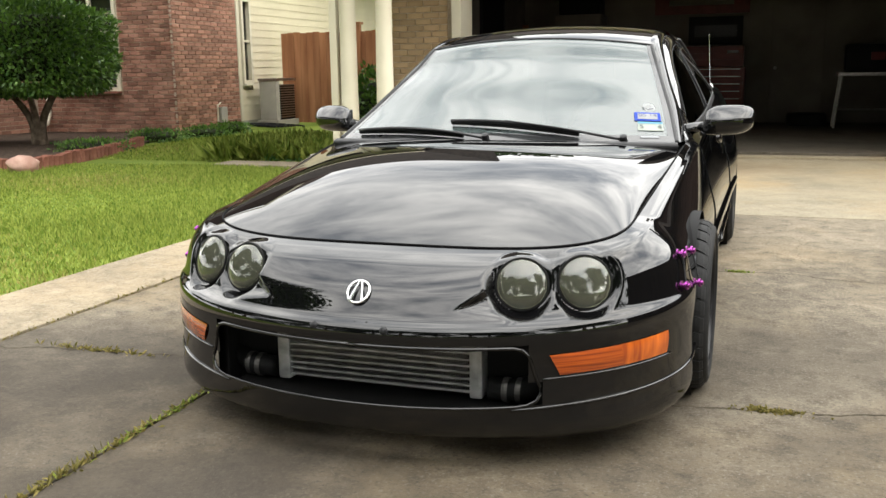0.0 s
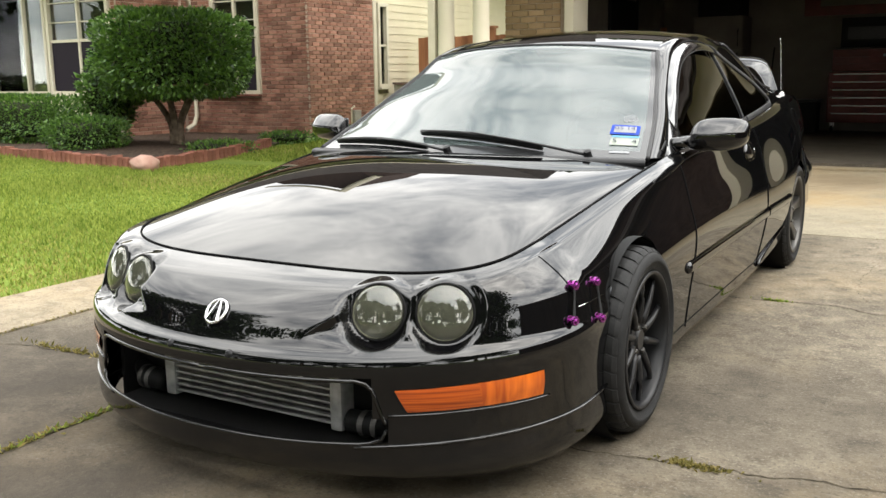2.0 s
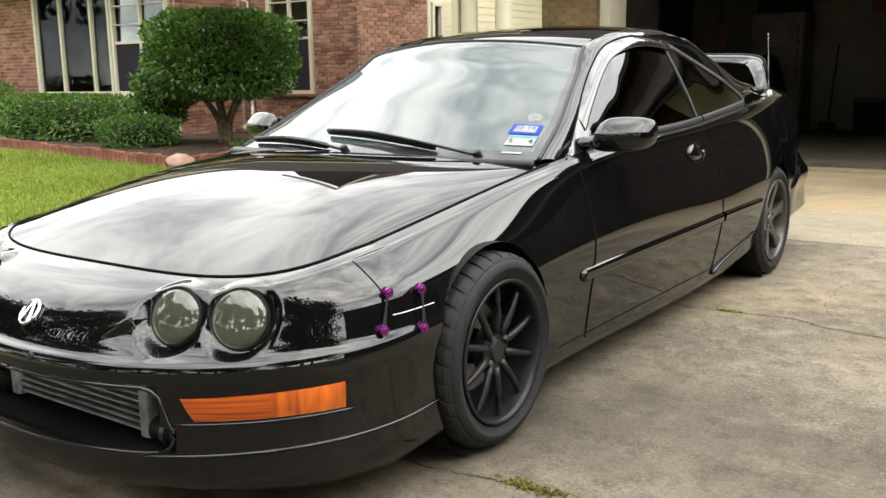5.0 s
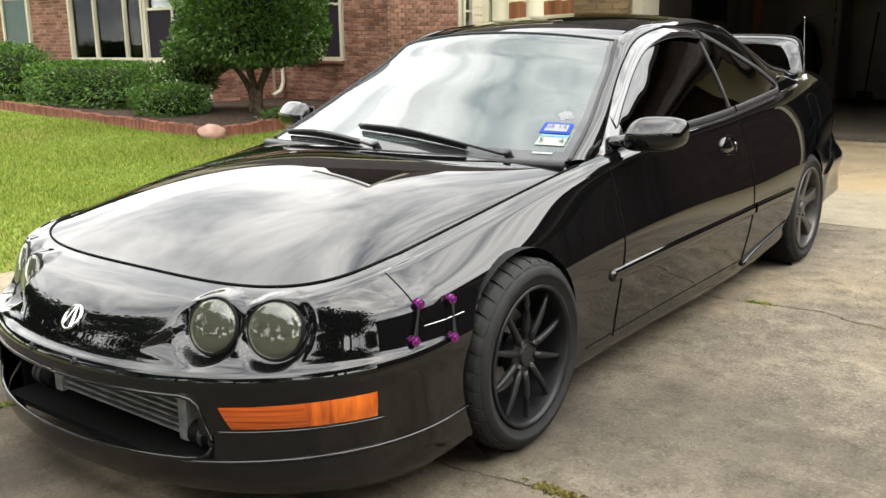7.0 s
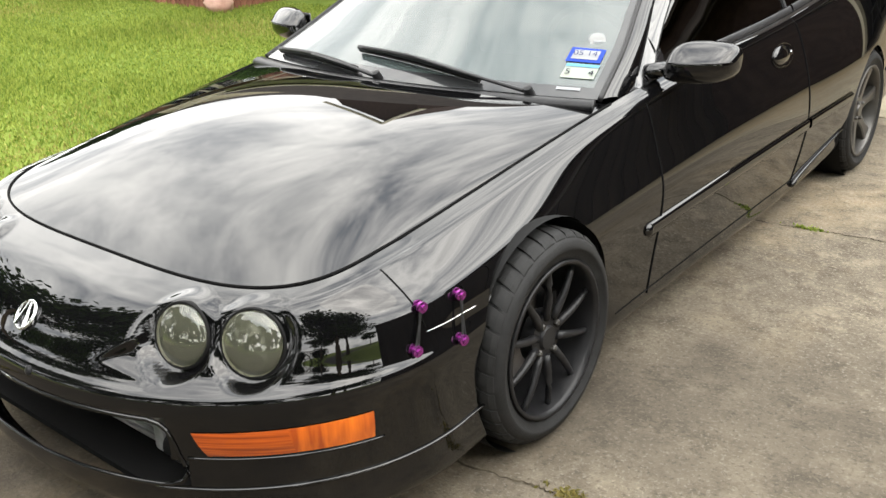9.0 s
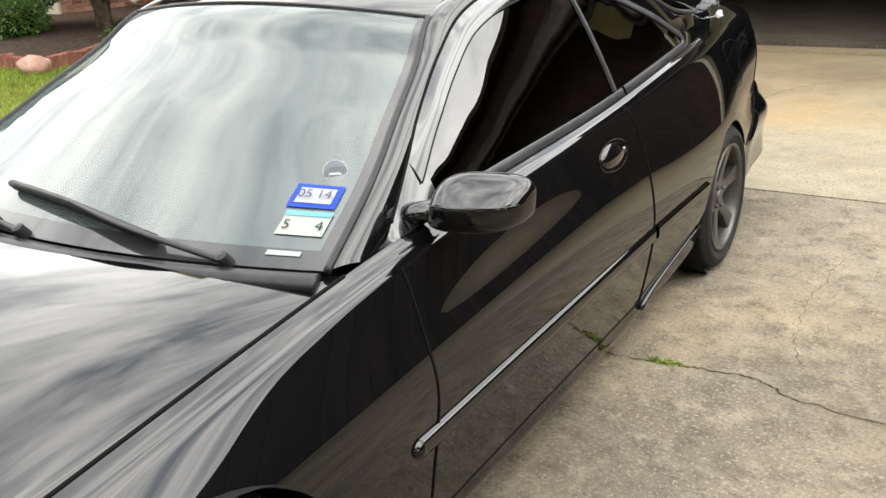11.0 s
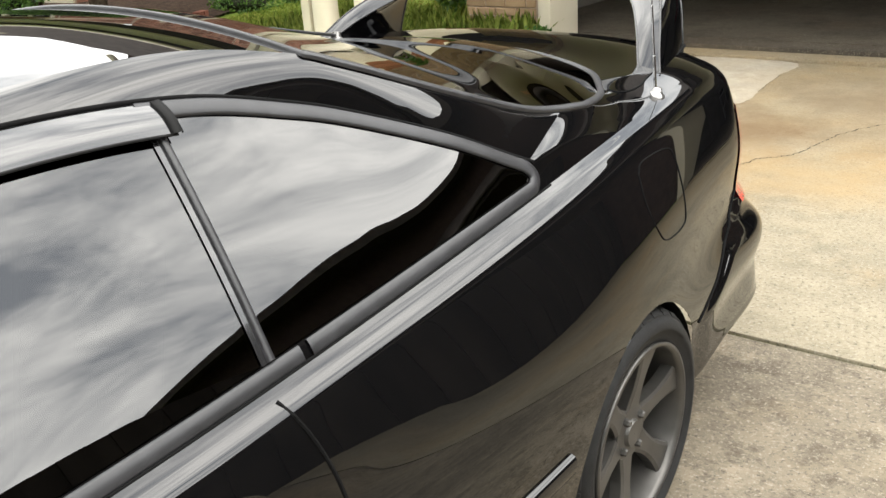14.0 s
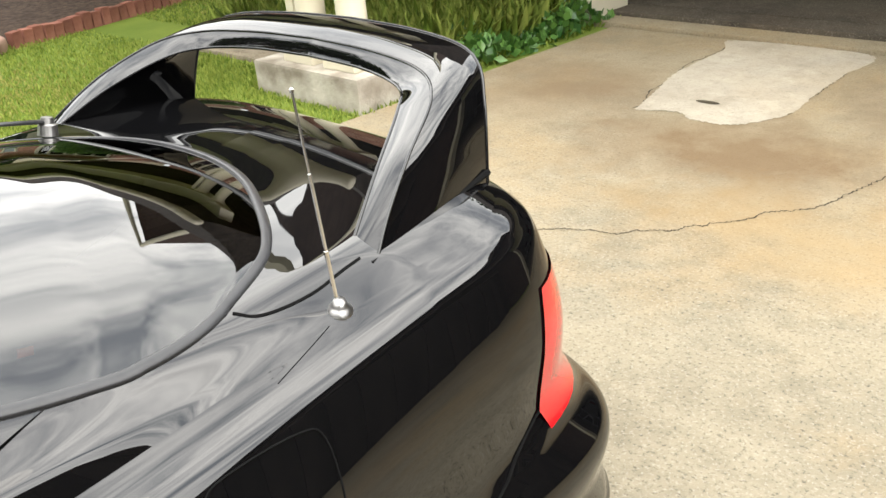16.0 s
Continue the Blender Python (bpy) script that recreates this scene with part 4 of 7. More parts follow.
# badge: oval ring with two slanted bars
bp, bn = nose(0, 0.455, 0.004)
bm_m = facing(bp, bn)
bm = lathe([(0.036, 0.0), (0.0345, 0.004), (0.031, 0.004), (0.0295, 0.0)], 40, "z")
bmesh.ops.transform(bm, matrix=bm_m @ Matrix.Diagonal((0.92, 1.0, 1, 1)), verts=bm.verts)
badge = part("badge", bm, CHROME, car, "small oval chrome badge", smooth=True)
for s in (1, -1):
    part("badge_bar", tube([bm_m @ Vector((0.004 * s, 0.03, 0.003)), bm_m @ Vector((0.017 * s, -0.026, 0.003))], 0.0035, n=6, taper=lambda t: 0.6 + 0.6 * t), CHROME, badge)
for x in (-0.102, 0.094):
    p, n = nose(x, 0.378, 0.0)
    part("plate_screw", turned([(0.0005, 0.005), (0.006, 0.004), (0.011, 0.001), (0.011, -0.004)], facing(p, n), 16), TRIM, car)

# rolled edge round the mouth
def mouth_edge(row, x):
    i = int(row * SUB)
    f = row * SUB - i
    line = SHELL[i] * (1 - f) + SHELL[i + 1] * f
    line = line[:NA]
    return np.array([x] + [np.interp(abs(x), line[:, 0], line[:, k]) for k in (1, 2)])


half_edge = [(3.60, x) for x in np.linspace(0.0, 0.415, 14)] + [(3.54, 0.436), (3.40, 0.450), (3.15, 0.458), (2.9, 0.465), (2.65, 0.474), (2.45, 0.478), (2.28, 0.468), (2.18, 0.445)] + [(2.15, x) for x in np.linspace(0.42, 0.0, 14)]
rim_pts = [mouth_edge(r, x) for r, x in half_edge]
part("mouth_rim", tube([*rim_pts, *(p * (-1, 1, 1) for p in rim_pts[::-1][1:])], 0.005, n=10), PAINT, car, smooth=True)

# lower mouth: dark duct, intercooler and pipes
part("air_duct", box(-0.54, 0.54, -0.74, -0.70, 0.12, 0.38), DARK, car)
part("duct_floor", box(-0.43, 0.43, -0.875, -0.70, 0.135, 0.15), DARK, car)
for s in (1, -1):
    part("duct_side", box(*sorted((s * 0.462, s * 0.475)), -0.80, -0.70, 0.13, 0.36), DARK, car)
part("duct_roof", box(-0.43, 0.43, -0.86, -0.70, 0.345, 0.36), DARK, car)
cooler = part("intercooler", box(-0.27, 0.27, -0.775, -0.735, 0.17, 0.31), DARK, car, "bare aluminium intercooler behind the bumper mouth")
for k in range(8):
    part("cooler_bar", box(-0.27, 0.27, -0.787, -0.775, 0.172 + 0.0178 * k, 0.178 + 0.0178 * k, 0.002), ALU, cooler)
bm = bmesh.new()
for k in range(110):
    for j in range(7):
        x = -0.265 + 0.0048 * k
        box(x, x + 0.001, -0.781, -0.775, 0.179 + 0.0178 * j, 0.189 + 0.0178 * j, bm=bm)
tagged(part("cooler_core", bm, STEEL, cooler), kind="stuff")
for s in (1, -1):
    part("end_tank", box(*sorted((s * 0.268, s * 0.305)), -0.795, -0.735, 0.16, 0.32, 0.010), ALU, cooler, smooth=False)
    part("charge_pipe", tube(mir([(0.32, -0.78, 0.19), (0.39, -0.775, 0.19), (0.45, -0.74, 0.2), (0.5, -0.66, 0.22)], s), 0.03, n=16), DARK, car, smooth=True)
    part("hose_clamp", lathe([(0.033, s * 0.36), (0.034, s * 0.368), (0.033, s * 0.376)], 24, "x", (0, -0.778, 0.19)), RIM_GREY, car)
    part("hose_clamp", lathe([(0.033, s * 0.395), (0.034, s * 0.402), (0.033, s * 0.41)], 24, "x", (0, -0.772, 0.19)), RIM_GREY, car)

# shut lines, mouldings, handles
for s in (1, -1):
    m3 = np.array((s, 1, 1))
    door = PANELS["door", s < 0]
    part("door_gap", tube([np.array(flank(door_front(z), z, 0.0006)) * m3 for z in np.linspace(0.165, 0.722, 30)], 0.0028, n=5), GAP, door)
    rear_gap = [np.array(flank(1.815 - 0.06 * max(0, (z - 0.62) / 0.2) ** 2 - 0.02 * max(0, (0.3 - z) / 0.13), z, 0.0006)) * m3 for z in np.linspace(0.165, 0.795, 30)]
    part("door_gap", tube(rear_gap, 0.003, n=5), GAP, door)
    part("skirt_gap", tube([np.array(flank(y, 0.178, 0.0006)) * m3 for y in np.linspace(0.35, 1.80, 30)], 0.002, n=5), GAP, car)
    for y0, y1 in ((0.50, 1.80), (1.83, 2.33)):
        rows = [[np.array(flank(y, z0 + 0.018 * (y - 0.5) / 1.3, l)) * m3 for y in np.linspace(y0, y1, 30)] for z0, l in ((0.362, 0.0), (0.366, 0.010), (0.374, 0.013), (0.395, 0.012), (0.402, 0.008), (0.405, 0.0))]
        sheet("side_moulding", np.array(rows), PAINT, car, flip=s < 0)
    part("moulding_tip", turned([(0.0005, 0.014), (0.012, 0.012), (0.019, 0.006), (0.021, 0.0)], facing(np.array(flank(0.50, 0.384)) * m3, (s, 0, 0.1)), 20), PAINT, car, smooth=True)
    # flared tail of the skirt rising to the rear arch
    sk = [np.array(flank(y, 0.155 + 0.11 * ((y - 1.80) / 0.53) ** 0.9, 0.004)) * m3 for y in np.linspace(1.80, 2.33, 16)]
    part("skirt_edge", tube(sk, 0.008, n=8, taper=lambda t: 1.3 - 0.9 * t), PAINT, car, smooth=True)
    # door handle in its dish
    hp = np.array(flank(1.600, 0.694)) * m3
    hm = facing(hp, np.array((0.96 * s, 0, 0.27)), 0.0)
    dish = lathe([(0.066, 0.0005), (0.060, 0.002), (0.054, -0.006), (0.03, -0.012), (0.0005, -0.014)], 40, "z")
    ax = Matrix.Translation(hp) @ Matrix(((0, 0.27 * s * -1, 0.96 * s, 0), (1, 0, 0, 0), (0, 0.96, 0.27, 0), (0, 0, 0, 1)))
    bmesh.ops.transform(dish, matrix=ax @ Matrix.Diagonal((1.7, 0.66, 1, 1)), verts=dish.verts)
    handle = part("door_handle", dish, PAINT, door, "black pull handle in an oval dish", smooth=True)
    bm = bmesh.new()
    bmesh.ops.create_uvsphere(bm, u_segments=20, v_segments=10, radius=1, matrix=ax @ Matrix.Translation((-0.012, 0.002, 0.0)) @ Matrix.Diagonal((0.085, 0.034, 0.015, 1)))
    part("handle_flap", bm, PAINT, handle, smooth=True)
    bm = lathe([(0.0005, 0.006), (0.008, 0.006), (0.009, 0.0)], 20, "z")
    bmesh.ops.transform(bm, matrix=ax @ Matrix.Translation((0.082, -0.004, 0.0)), verts=bm.verts)
    part("key_lock", bm, CHROME, handle)
    # mirror
    mc = Vector((0.842 * s, 0.735, 0.818))
    bm = bmesh.new()
    bmesh.ops.create_uvsphere(bm, u_segments=64, v_segments=48, radius=1)
    for v in bm.verts:
        x, y, z = v.co.x * s, v.co.y, v.co.z
        n = (abs(x) ** 3.4 + abs(y) ** 2.6 + abs(z) ** 3.6) ** (1 / 3.2)
        x, y, z = x / n, y / n, z / n
        lean = 1 - 0.62 * max(0.0, z - 0.12) / 0.88 if y < 0 else 1.0
        wide = 0.094 + (0.012 * (-z) if x < 0 else 0.004 * z)
        tall = 0.058 * (1 - 0.10 * max(0.0, x)) if z > 0 else 0.056 * (1 - 0.16 * max(0.0, x) ** 2)
        v.co = mc + Vector(((x * wide - 0.010 * max(0.0, -z) * max(0.0, -x)) * s, y * (0.082 if y < 0 else 0.03) * lean + 0.024 * x, z * tall + 0.004 * x))
    mirror = part("door_mirror", bm, PAINT, car, "glossy black door mirror", smooth=True)
    part("mirror_glass", box(*sorted((mc.x - 0.072 * s, mc.x + 0.072 * s)), mc.y + 0.024, mc.y + 0.031, mc.z - 0.038, mc.z + 0.038, 0.006), CHROME, mirror)
    part("mirror_ridge", tube([mc + Vector((x * s, -0.079 + 0.06 * abs(x / 0.105) ** 4 + 0.024 * x / 0.105, 0.008 + 0.004 * x / 0.1)) for x in np.linspace(-0.088, 0.088, 14)], 0.0016, n=6), PAINT, mirror, smooth=True)
    part("mirror_foot", tube([(0.672 * s, 0.70, 0.775), (0.70 * s, 0.70, 0.785), (0.765 * s, 0.725, 0.80)], 0.030, n=12, flat=0.75, taper=lambda t: 1.2 - 0.35 * t), PAINT, mirror, smooth=True)
    # sail panel ahead of the door glass and rain visor over it
    vis_lo = lambda k: max(1 - 0.058 / CAB_H[k], 0.55)
    vis_hi = lambda k: 1 - 0.004 / CAB_H[k]
    grid = cab_strip(vis_lo, vis_hi, station(0.77), kb1 + 2, 8)
    lift = np.array([0.014, 0.0145, 0.0145, 0.014, 0.012, 0.009, 0.005, 0.001])[:, None] * np.minimum(1.0, 0.25 + np.arange(grid.shape[1]) / 14.0)[None, :]
    grid[:, :, 0] += 0.82 * lift
    grid[:, :, 2] += 0.57 * lift
    visor = sheet("rain_visor", grid * m3, TINT_VISOR, car, "dark smoked rain visor over the side glass", flip=s < 0)
    part("visor_edge", tube([p * m3 for p in grid[0]], 0.0022, n=6), DARK, visor, smooth=True)
    part("visor_end", ribbon([p * m3 for p in grid[:, -1]], [(0.82 * s, 0, 0.57)] * 8, 0.016, 0.006, 1), DARK, visor, smooth=True)
    # tail lamp
    rows = []
    for f in np.linspace(0, 1, 8):
        z = 0.558 + 0.235 * f
        row = []
        for g in np.linspace(0, 1, 16):
            a = radians(82 - (45 - 5.5 * f * f) * g)
            p, n, _, _ = TREE.ray_cast(Vector((0.2, 3.0, z)), Vector((math.cos(a), math.sin(a), 0)))
            d = Vector((math.cos(a), math.sin(a), 0))
            row.append(np.array(p + d * 0.004) * m3)
        rows.append(row)
    sheet("tail_light", np.array(rows), RED_LENS, car, "red plastic tail light", flip=s < 0)
    rows = []
    for f in np.linspace(0, 1, 5):
        z = 0.60 + 0.15 * f
        row = []
        for g in np.linspace(0, 1, 12):
            a = radians(90 - 26 * g)
            p, n, _, _ = TREE.ray_cast(Vector((0.2, 3.0, z)), Vector((math.cos(a), math.sin(a), 0)))
            row.append(np.array(p + Vector((0, 0.003, 0))) * m3)
        rows.append(row)
    sheet("tail_light", np.array(rows), RED_LENS, car, "red plastic tail light", flip=s < 0)
    part("bumper_top_gap", tube([np.array(flank(y, bumper_line(y) + 0.004, 0.0006)) * m3 for y in np.linspace(2.97, 3.46, 14)], 0.003, n=5), GAP, car)

# fuel door outline on the left flank, bonded seam to the aerial
fc = [(2.765, 0.815), (2.80, 0.832), (2.92, 0.828), (2.955, 0.80), (2.945, 0.69), (2.915, 0.662), (2.81, 0.667), (2.775, 0.70), (2.755, 0.76)]
loop = smooth_path(fc + fc[:1], 50)
part("fuel_door_gap", tube([flank(y, z, 0.0006) for y, z in loop], 0.0014, n=5), GAP, car)

# rear wing: broad side plates leaning inwards under a swept blade
def wing_rail(keys, n=120):
    return smooth_path(keys, n)


LEAD_OUT = wing_rail([(0.606, 3.170, 0.905), (0.568, 3.245, 0.97), (0.528, 3.335, 1.03), (0.468, 3.45, 1.082), (0.37, 3.52, 1.102), (0.2, 3.555, 1.110), (0.0, 3.565, 1.113)])
LEAD_IN = wing_rail([(0.562, 3.148, 0.905), (0.520, 3.225, 0.955), (0.472, 3.315, 1.008), (0.402, 3.43, 1.058), (0.335, 3.495, 1.072), (0.19, 3.535, 1.079), (0.0, 3.547, 1.081)])
TRAIL = wing_rail([(0.505, 3.535, 0.91), (0.495, 3.55, 0.98), (0.478, 3.57, 1.05), (0.442, 3.60, 1.10), (0.362, 3.635, 1.122), (0.2, 3.665, 1.13), (0.0, 3.675, 1.133)])
verts, fcs = [], []
whole = [np.vstack([r * (-1, 1, 1), r[::-1][1:]]) for r in (LEAD_OUT, LEAD_IN, TRAIL)]
for e0, e1, bow, n in ((0, 1, (0, -0.004, 0.0), 7), (2, 0, (0.0, 0, 0.006), 9), (1, 2, (0, 0, -0.004), 7)):
    a, b = whole[e0], whole[e1]
    first = len(verts)
    for f in np.linspace(0, 1, n):
        swell = 4 * f * (1 - f)
        for p, q in zip(a, b):
            out = np.array((math.copysign(min(1.0, abs(p[0]) / 0.4), p[0]) * abs(bow[2]) * 1.2, 0, 0)) * (1 if e0 == 2 else -1)
            verts.append(p * (1 - f) + q * f + (np.array(bow) + (out if e0 else 0)) * swell)
    w = len(a)
    fcs += [(first + i * w + j, first + i * w + j + 1, first + (i + 1) * w + j + 1, first + (i + 1) * w + j) for i in range(n - 1) for j in range(w - 1)]
spoiler = mesh_ob("spoiler", verts, fcs, PAINT, car, True, "tall black rear wing spoiler")
for rail in whole:
    part("wing_edge", tube(rail, 0.003, n=6), PAINT, spoiler, smooth=True)
for s in (1, -1):
    part("spoiler_gasket", tube([np.array(p) * (s, 1, 1) for p in ((0.60, 3.175, 0.922), (0.565, 3.30, 0.928), (0.508, 3.535, 0.932))], 0.006, n=6), GAP, spoiler)

# aerial
ab = Vector((0.638, 3.077, 0.898))
part("aerial_base", turned([(0.0005, 0.024), (0.009, 0.023), (0.011, 0.016), (0.014, 0.012), (0.019, 0.008), (0.021, 0.0), (0.021, -0.01)], facing(ab, (0.25, 0, 1)), 24), STEEL, car, "chrome aerial base", smooth=True)
tip = Vector((0.620, 3.070, 1.215))
part("aerial_mast", tube([ab + (tip - ab) * f for f in (0, 0.3, 0.301, 0.65, 0.651, 1.0)], 0.0035, n=8, taper=lambda t: 1.0 if t < 0.3 else 0.75 if t < 0.7 else 0.5), CHROME, car, "thin telescopic chrome aerial")
part("aerial_tip", turned([(0.0005, 0.004), (0.003, 0.002), (0.003, -0.003)], facing(tip, (0, 0, 1)), 12), CHROME, car)
_d = DECK.shape[1]
deck_tree = BVHTree.FromPolygons([tuple(v) for v in DECK.reshape(-1, 3)] + [tuple(v) for v in SHELL.reshape(-1, 3)], [(a * _d + b, a * _d + b + 1, a * _d + b + 1 + _d, a * _d + b + _d) for a in range(DECK.shape[0] - 1) for b in range(_d - 1)] + [tuple(DECK.shape[0] * _d + v for v in f) for f in _q])


def on_top(x, y, lift=0.001):
    p = deck_tree.ray_cast(Vector((abs(x), y, 2)), Vector((0, 0, -1)))[0]
    return np.array((math.copysign(p.x, x), p.y, p.z + lift))


for s in (1, -1):
    part("hatch_gap", tube([on_top(s * x, y, 0.0004) for x, y, _ in smooth_path([(0.582, 2.945, 0), (0.601, 2.965, 0), (0.606, 3.008, 0), (0.603, 3.069, 0), (0.592, 3.125, 0), (0.586, 3.165, 0)], 24)], 0.0024, n=5), GAP, car)
    part("quarter_seam", tube([on_top(s * x, y, 0.0002) for x, y, _ in smooth_path([(0.655, 3.045, 0), (0.672, 2.99, 0), (0.69, 2.93, 0)], 12)], 0.0008, n=5), GAP, car)

# wipers on the windscreen and one on the rear glass
def on_screen(u, v, lift):
    i, j = v * (SCREEN.shape[0] - 1), u * (SCREEN.shape[1] - 1)
    a = SCREEN[int(i), int(j)]
    return np.array(a) + np.array((0, -0.6, 0.8)) * lift


def on_screen_f(u, v, lift):
    i, j = v * (SCREEN.shape[0] - 1), u * (SCREEN.shape[1] - 1)
    i0, j0 = int(min(i, SCREEN.shape[0] - 2)), int(min(j, SCREEN.shape[1] - 2))
    f, g = i - i0, j - j0
    p = (SCREEN[i0, j0] * (1 - f) + SCREEN[i0 + 1, j0] * f) * (1 - g) + (SCREEN[i0, j0 + 1] * (1 - f) + SCREEN[i0 + 1, j0 + 1] * f) * g
    return p + np.array((0.1, -0.56, 0.82)) * lift


for u0, u1, v1, b0, w0, b1, w1 in ((0.865, 0.53, 0.088, 0.745, 0.032, 0.36, 0.108), (0.49, 0.24, 0.032, 0.42, 0.014, 0.06, 0.038)):
    arm = smooth_path([on_screen(u0, 0, 0.012), on_screen_f((u0 + u1) / 2, 0.45 * v1, 0.034), on_screen_f(u1, v1, 0.036)], 14)
    w = part("wiper_arm", tube(arm, 0.008, n=8, flat=0.6, taper=lambda t: 1.2 - 0.5 * t), TRIM, car, "black windscreen wiper", smooth=True)
    blade = [on_screen_f(b0 + (b1 - b0) * f, w0 + (w1 - w0) * f + 0.012 * math.sin(math.pi * f), 0.012) for f in np.linspace(0, 1, 16)]
    part("blade_rubber", tube(blade, 0.008, n=6), RUBBER, w)
    part("blade_frame", tube([b + np.array((0, -0.6, 0.8)) * (0.009 + 0.009 * math.sin(math.pi * k / 15)) for k, b in enumerate(blade)], 0.0085, n=6), TRIM, w, smooth=True)
    part("wiper_pivot", turned([(0.0005, 0.03), (0.012, 0.028), (0.016, 0.0)], facing(on_screen(u0, 0, 0.0), (0, -0.5, 0.85)), 16), TRIM, w)
rp = Vector((-0.41, 3.125, 0.972))
rw = part("rear_wiper", tube([rp + Vector((0.0, 0, 0.016)), rp + Vector((0.005, -0.10, 0.038)), rp + Vector((0.012, -0.2, 0.062)), rp + Vector((0.03, -0.44, 0.118))], 0.009, n=8, flat=0.5, taper=lambda t: 1.2 - 0.5 * t), SEAL, car, "grey rear window wiper", smooth=True)
part("rear_wiper_pivot", turned([(0.0005, 0.026), (0.013, 0.025), (0.015, 0.012), (0.02, 0.009), (0.022, -0.014)], facing(rp, (0, 0.2, 1)), 20), STEEL, rw)
part("rear_blade", tube([rp + Vector((0.012, -0.16, 0.044)), rp + Vector((0.045, -0.5, 0.122))], 0.007, n=6), RUBBER, rw)

# stickers inside the windscreen
def sticker(name, u0, u1, v0, v1, material, lift, parent, label=""):
    g = np.array([[on_screen_f(u0 + (u1 - u0) * a, v0 + (v1 - v0) * b, lift) for a in (0, 0.5, 1)] for b in (0, 0.5, 1)])
    return sheet(name, g, material, parent, label)


def lettering(name, text, u, v, size, material, parent, lift):
    cu = bpy.data.curves.new(name, "FONT")
    cu.body, cu.size, cu.align_x, cu.align_y = text, size, "CENTER", "CENTER"
    cu.materials.append(material)
    ob = new(name, cu)
    o, ex, ey = on_screen_f(u, v, lift), on_screen_f(u + 0.02, v, lift), on_screen_f(u, v + 0.02, lift)
    x = Vector(ex - o).normalized()
    y = Vector(ey - o)
    y = (y - x * y.dot(x)).normalized()
    ob.matrix_world = Matrix.Translation(o) @ Matrix((x, y, x.cross(y))).transposed().to_4x4()
    ob.parent = parent
    return ob


BLUE = mat("sticker_blue", (0.015, 0.045, 0.3), 0.6)
CYAN = mat("sticker_cyan", (0.1, 0.26, 0.36), 0.6)
WHITE = mat("sticker_white", (0.27, 0.28, 0.29), 0.6)
GREEN = noisy(mat("sticker_green", (0.6, 0.75, 0.55), 0.5), 30, (0.2, 0.25, 0.225), (0.27, 0.285, 0.23))
SMOKE = glass("smoked_sticker", (0.42, 0.46, 0.46), 0.5)
INK = mat("ink", (0.02, 0.02, 0.03), 0.6)
GREYINK = mat("faded_ink", (0.05, 0.055, 0.12), 0.6)
reg = sticker("registration_sticker", 0.893, 0.967, 0.158, 0.226, BLUE, 0.003, car, "blue and white registration sticker on the windscreen")
sticker("sticker_field", 0.902, 0.958, 0.170, 0.214, WHITE, 0.0045, reg)
lettering("sticker_date", "05 14", 0.930, 0.192, 0.031, GREYINK, reg, 0.010)
insp = sticker("inspection_sticker", 0.901, 0.970, 0.084, 0.147, GREEN, 0.003, car, "pale green inspection sticker on the windscreen")
sticker("sticker_band", 0.901, 0.970, 0.134, 0.147, CYAN, 0.0045, insp)
lettering("sticker_month", "5", 0.912, 0.108, 0.034, INK, insp, 0.006)
lettering("sticker_year", "4", 0.960, 0.108, 0.034, INK, insp, 0.006)
c0 = on_screen_f(0.938, 0.276, 0.003)
bm = lathe([(0.026, 0.0), (0.0245, 0.001), (0.024, 0.0)], 32, "z")
bmesh.ops.transform(bm, matrix=facing(c0, (0.35, -0.56, 0.75)), verts=bm.verts)
rs = part("round_sticker", bm, WHITE, car, "round dark sticker with a thin white ring")
bm = lathe([(0.024, 0.0), (0.0005, 0.0)], 32, "z")
bmesh.ops.transform(bm, matrix=facing(c0, (0.35, -0.56, 0.75)), verts=bm.verts)
part("sticker_disc", bm, SMOKE, rs)
part("sticker_print", box(-0.012, 0.012, -0.012, -0.006, 0.0005, 0.0015), WHITE, rs).matrix_world = facing(c0, (0.35, -0.56, 0.75))
sticker("serial_plate", 0.907, 0.955, 0.031, 0.043, WHITE, 0.003, car)

# black printed border of the windscreen, and heater lines and an orange tag at the rear glass
def glass_grid(us, vs, lift):
    return np.array([[on_screen_f(u, v, lift) for u in us] for v in vs])


FRIT = mat("black_glass_border", (0.02, 0.021, 0.022), 0.6, Coat_Weight=1.0, Coat_Roughness=0.02)
sheet("windscreen_border", glass_grid(np.linspace(0.004, 0.996, 60), np.linspace(0.0, 0.05, 4), 0.001), FRIT, car, "black printed border of the windscreen")
for u0, u1 in ((0.002, 0.022), (0.978, 0.998)):
    sheet("windscreen_border", glass_grid((u0, u1), np.linspace(0.0, 0.99, 30), 0.001), FRIT, car)
HEATER = mat("heater_line", (0.7, 0.14, 0.05), 0.5)
for k in range(9):
    row = RGLASS[6 + 2 * k]
    part("heater_line", tube([p - np.array((0, 0, 0.006)) for p in row[14:-14:3]], 0.0014, n=4), HEATER, car)
ORANGE = mat("orange_card", (0.9, 0.2, 0.03), 0.6)
ti, tj = np.unravel_index(np.argmin(np.linalg.norm(RGLASS - (0.537, 2.694, 1.0), axis=2)), RGLASS.shape[:2])
sheet("orange_tag", RGLASS[ti - 1:ti + 2, tj - 4:tj + 1] - np.array((0, 0, 0.006)), ORANGE, car, "small orange card behind the rear glass")

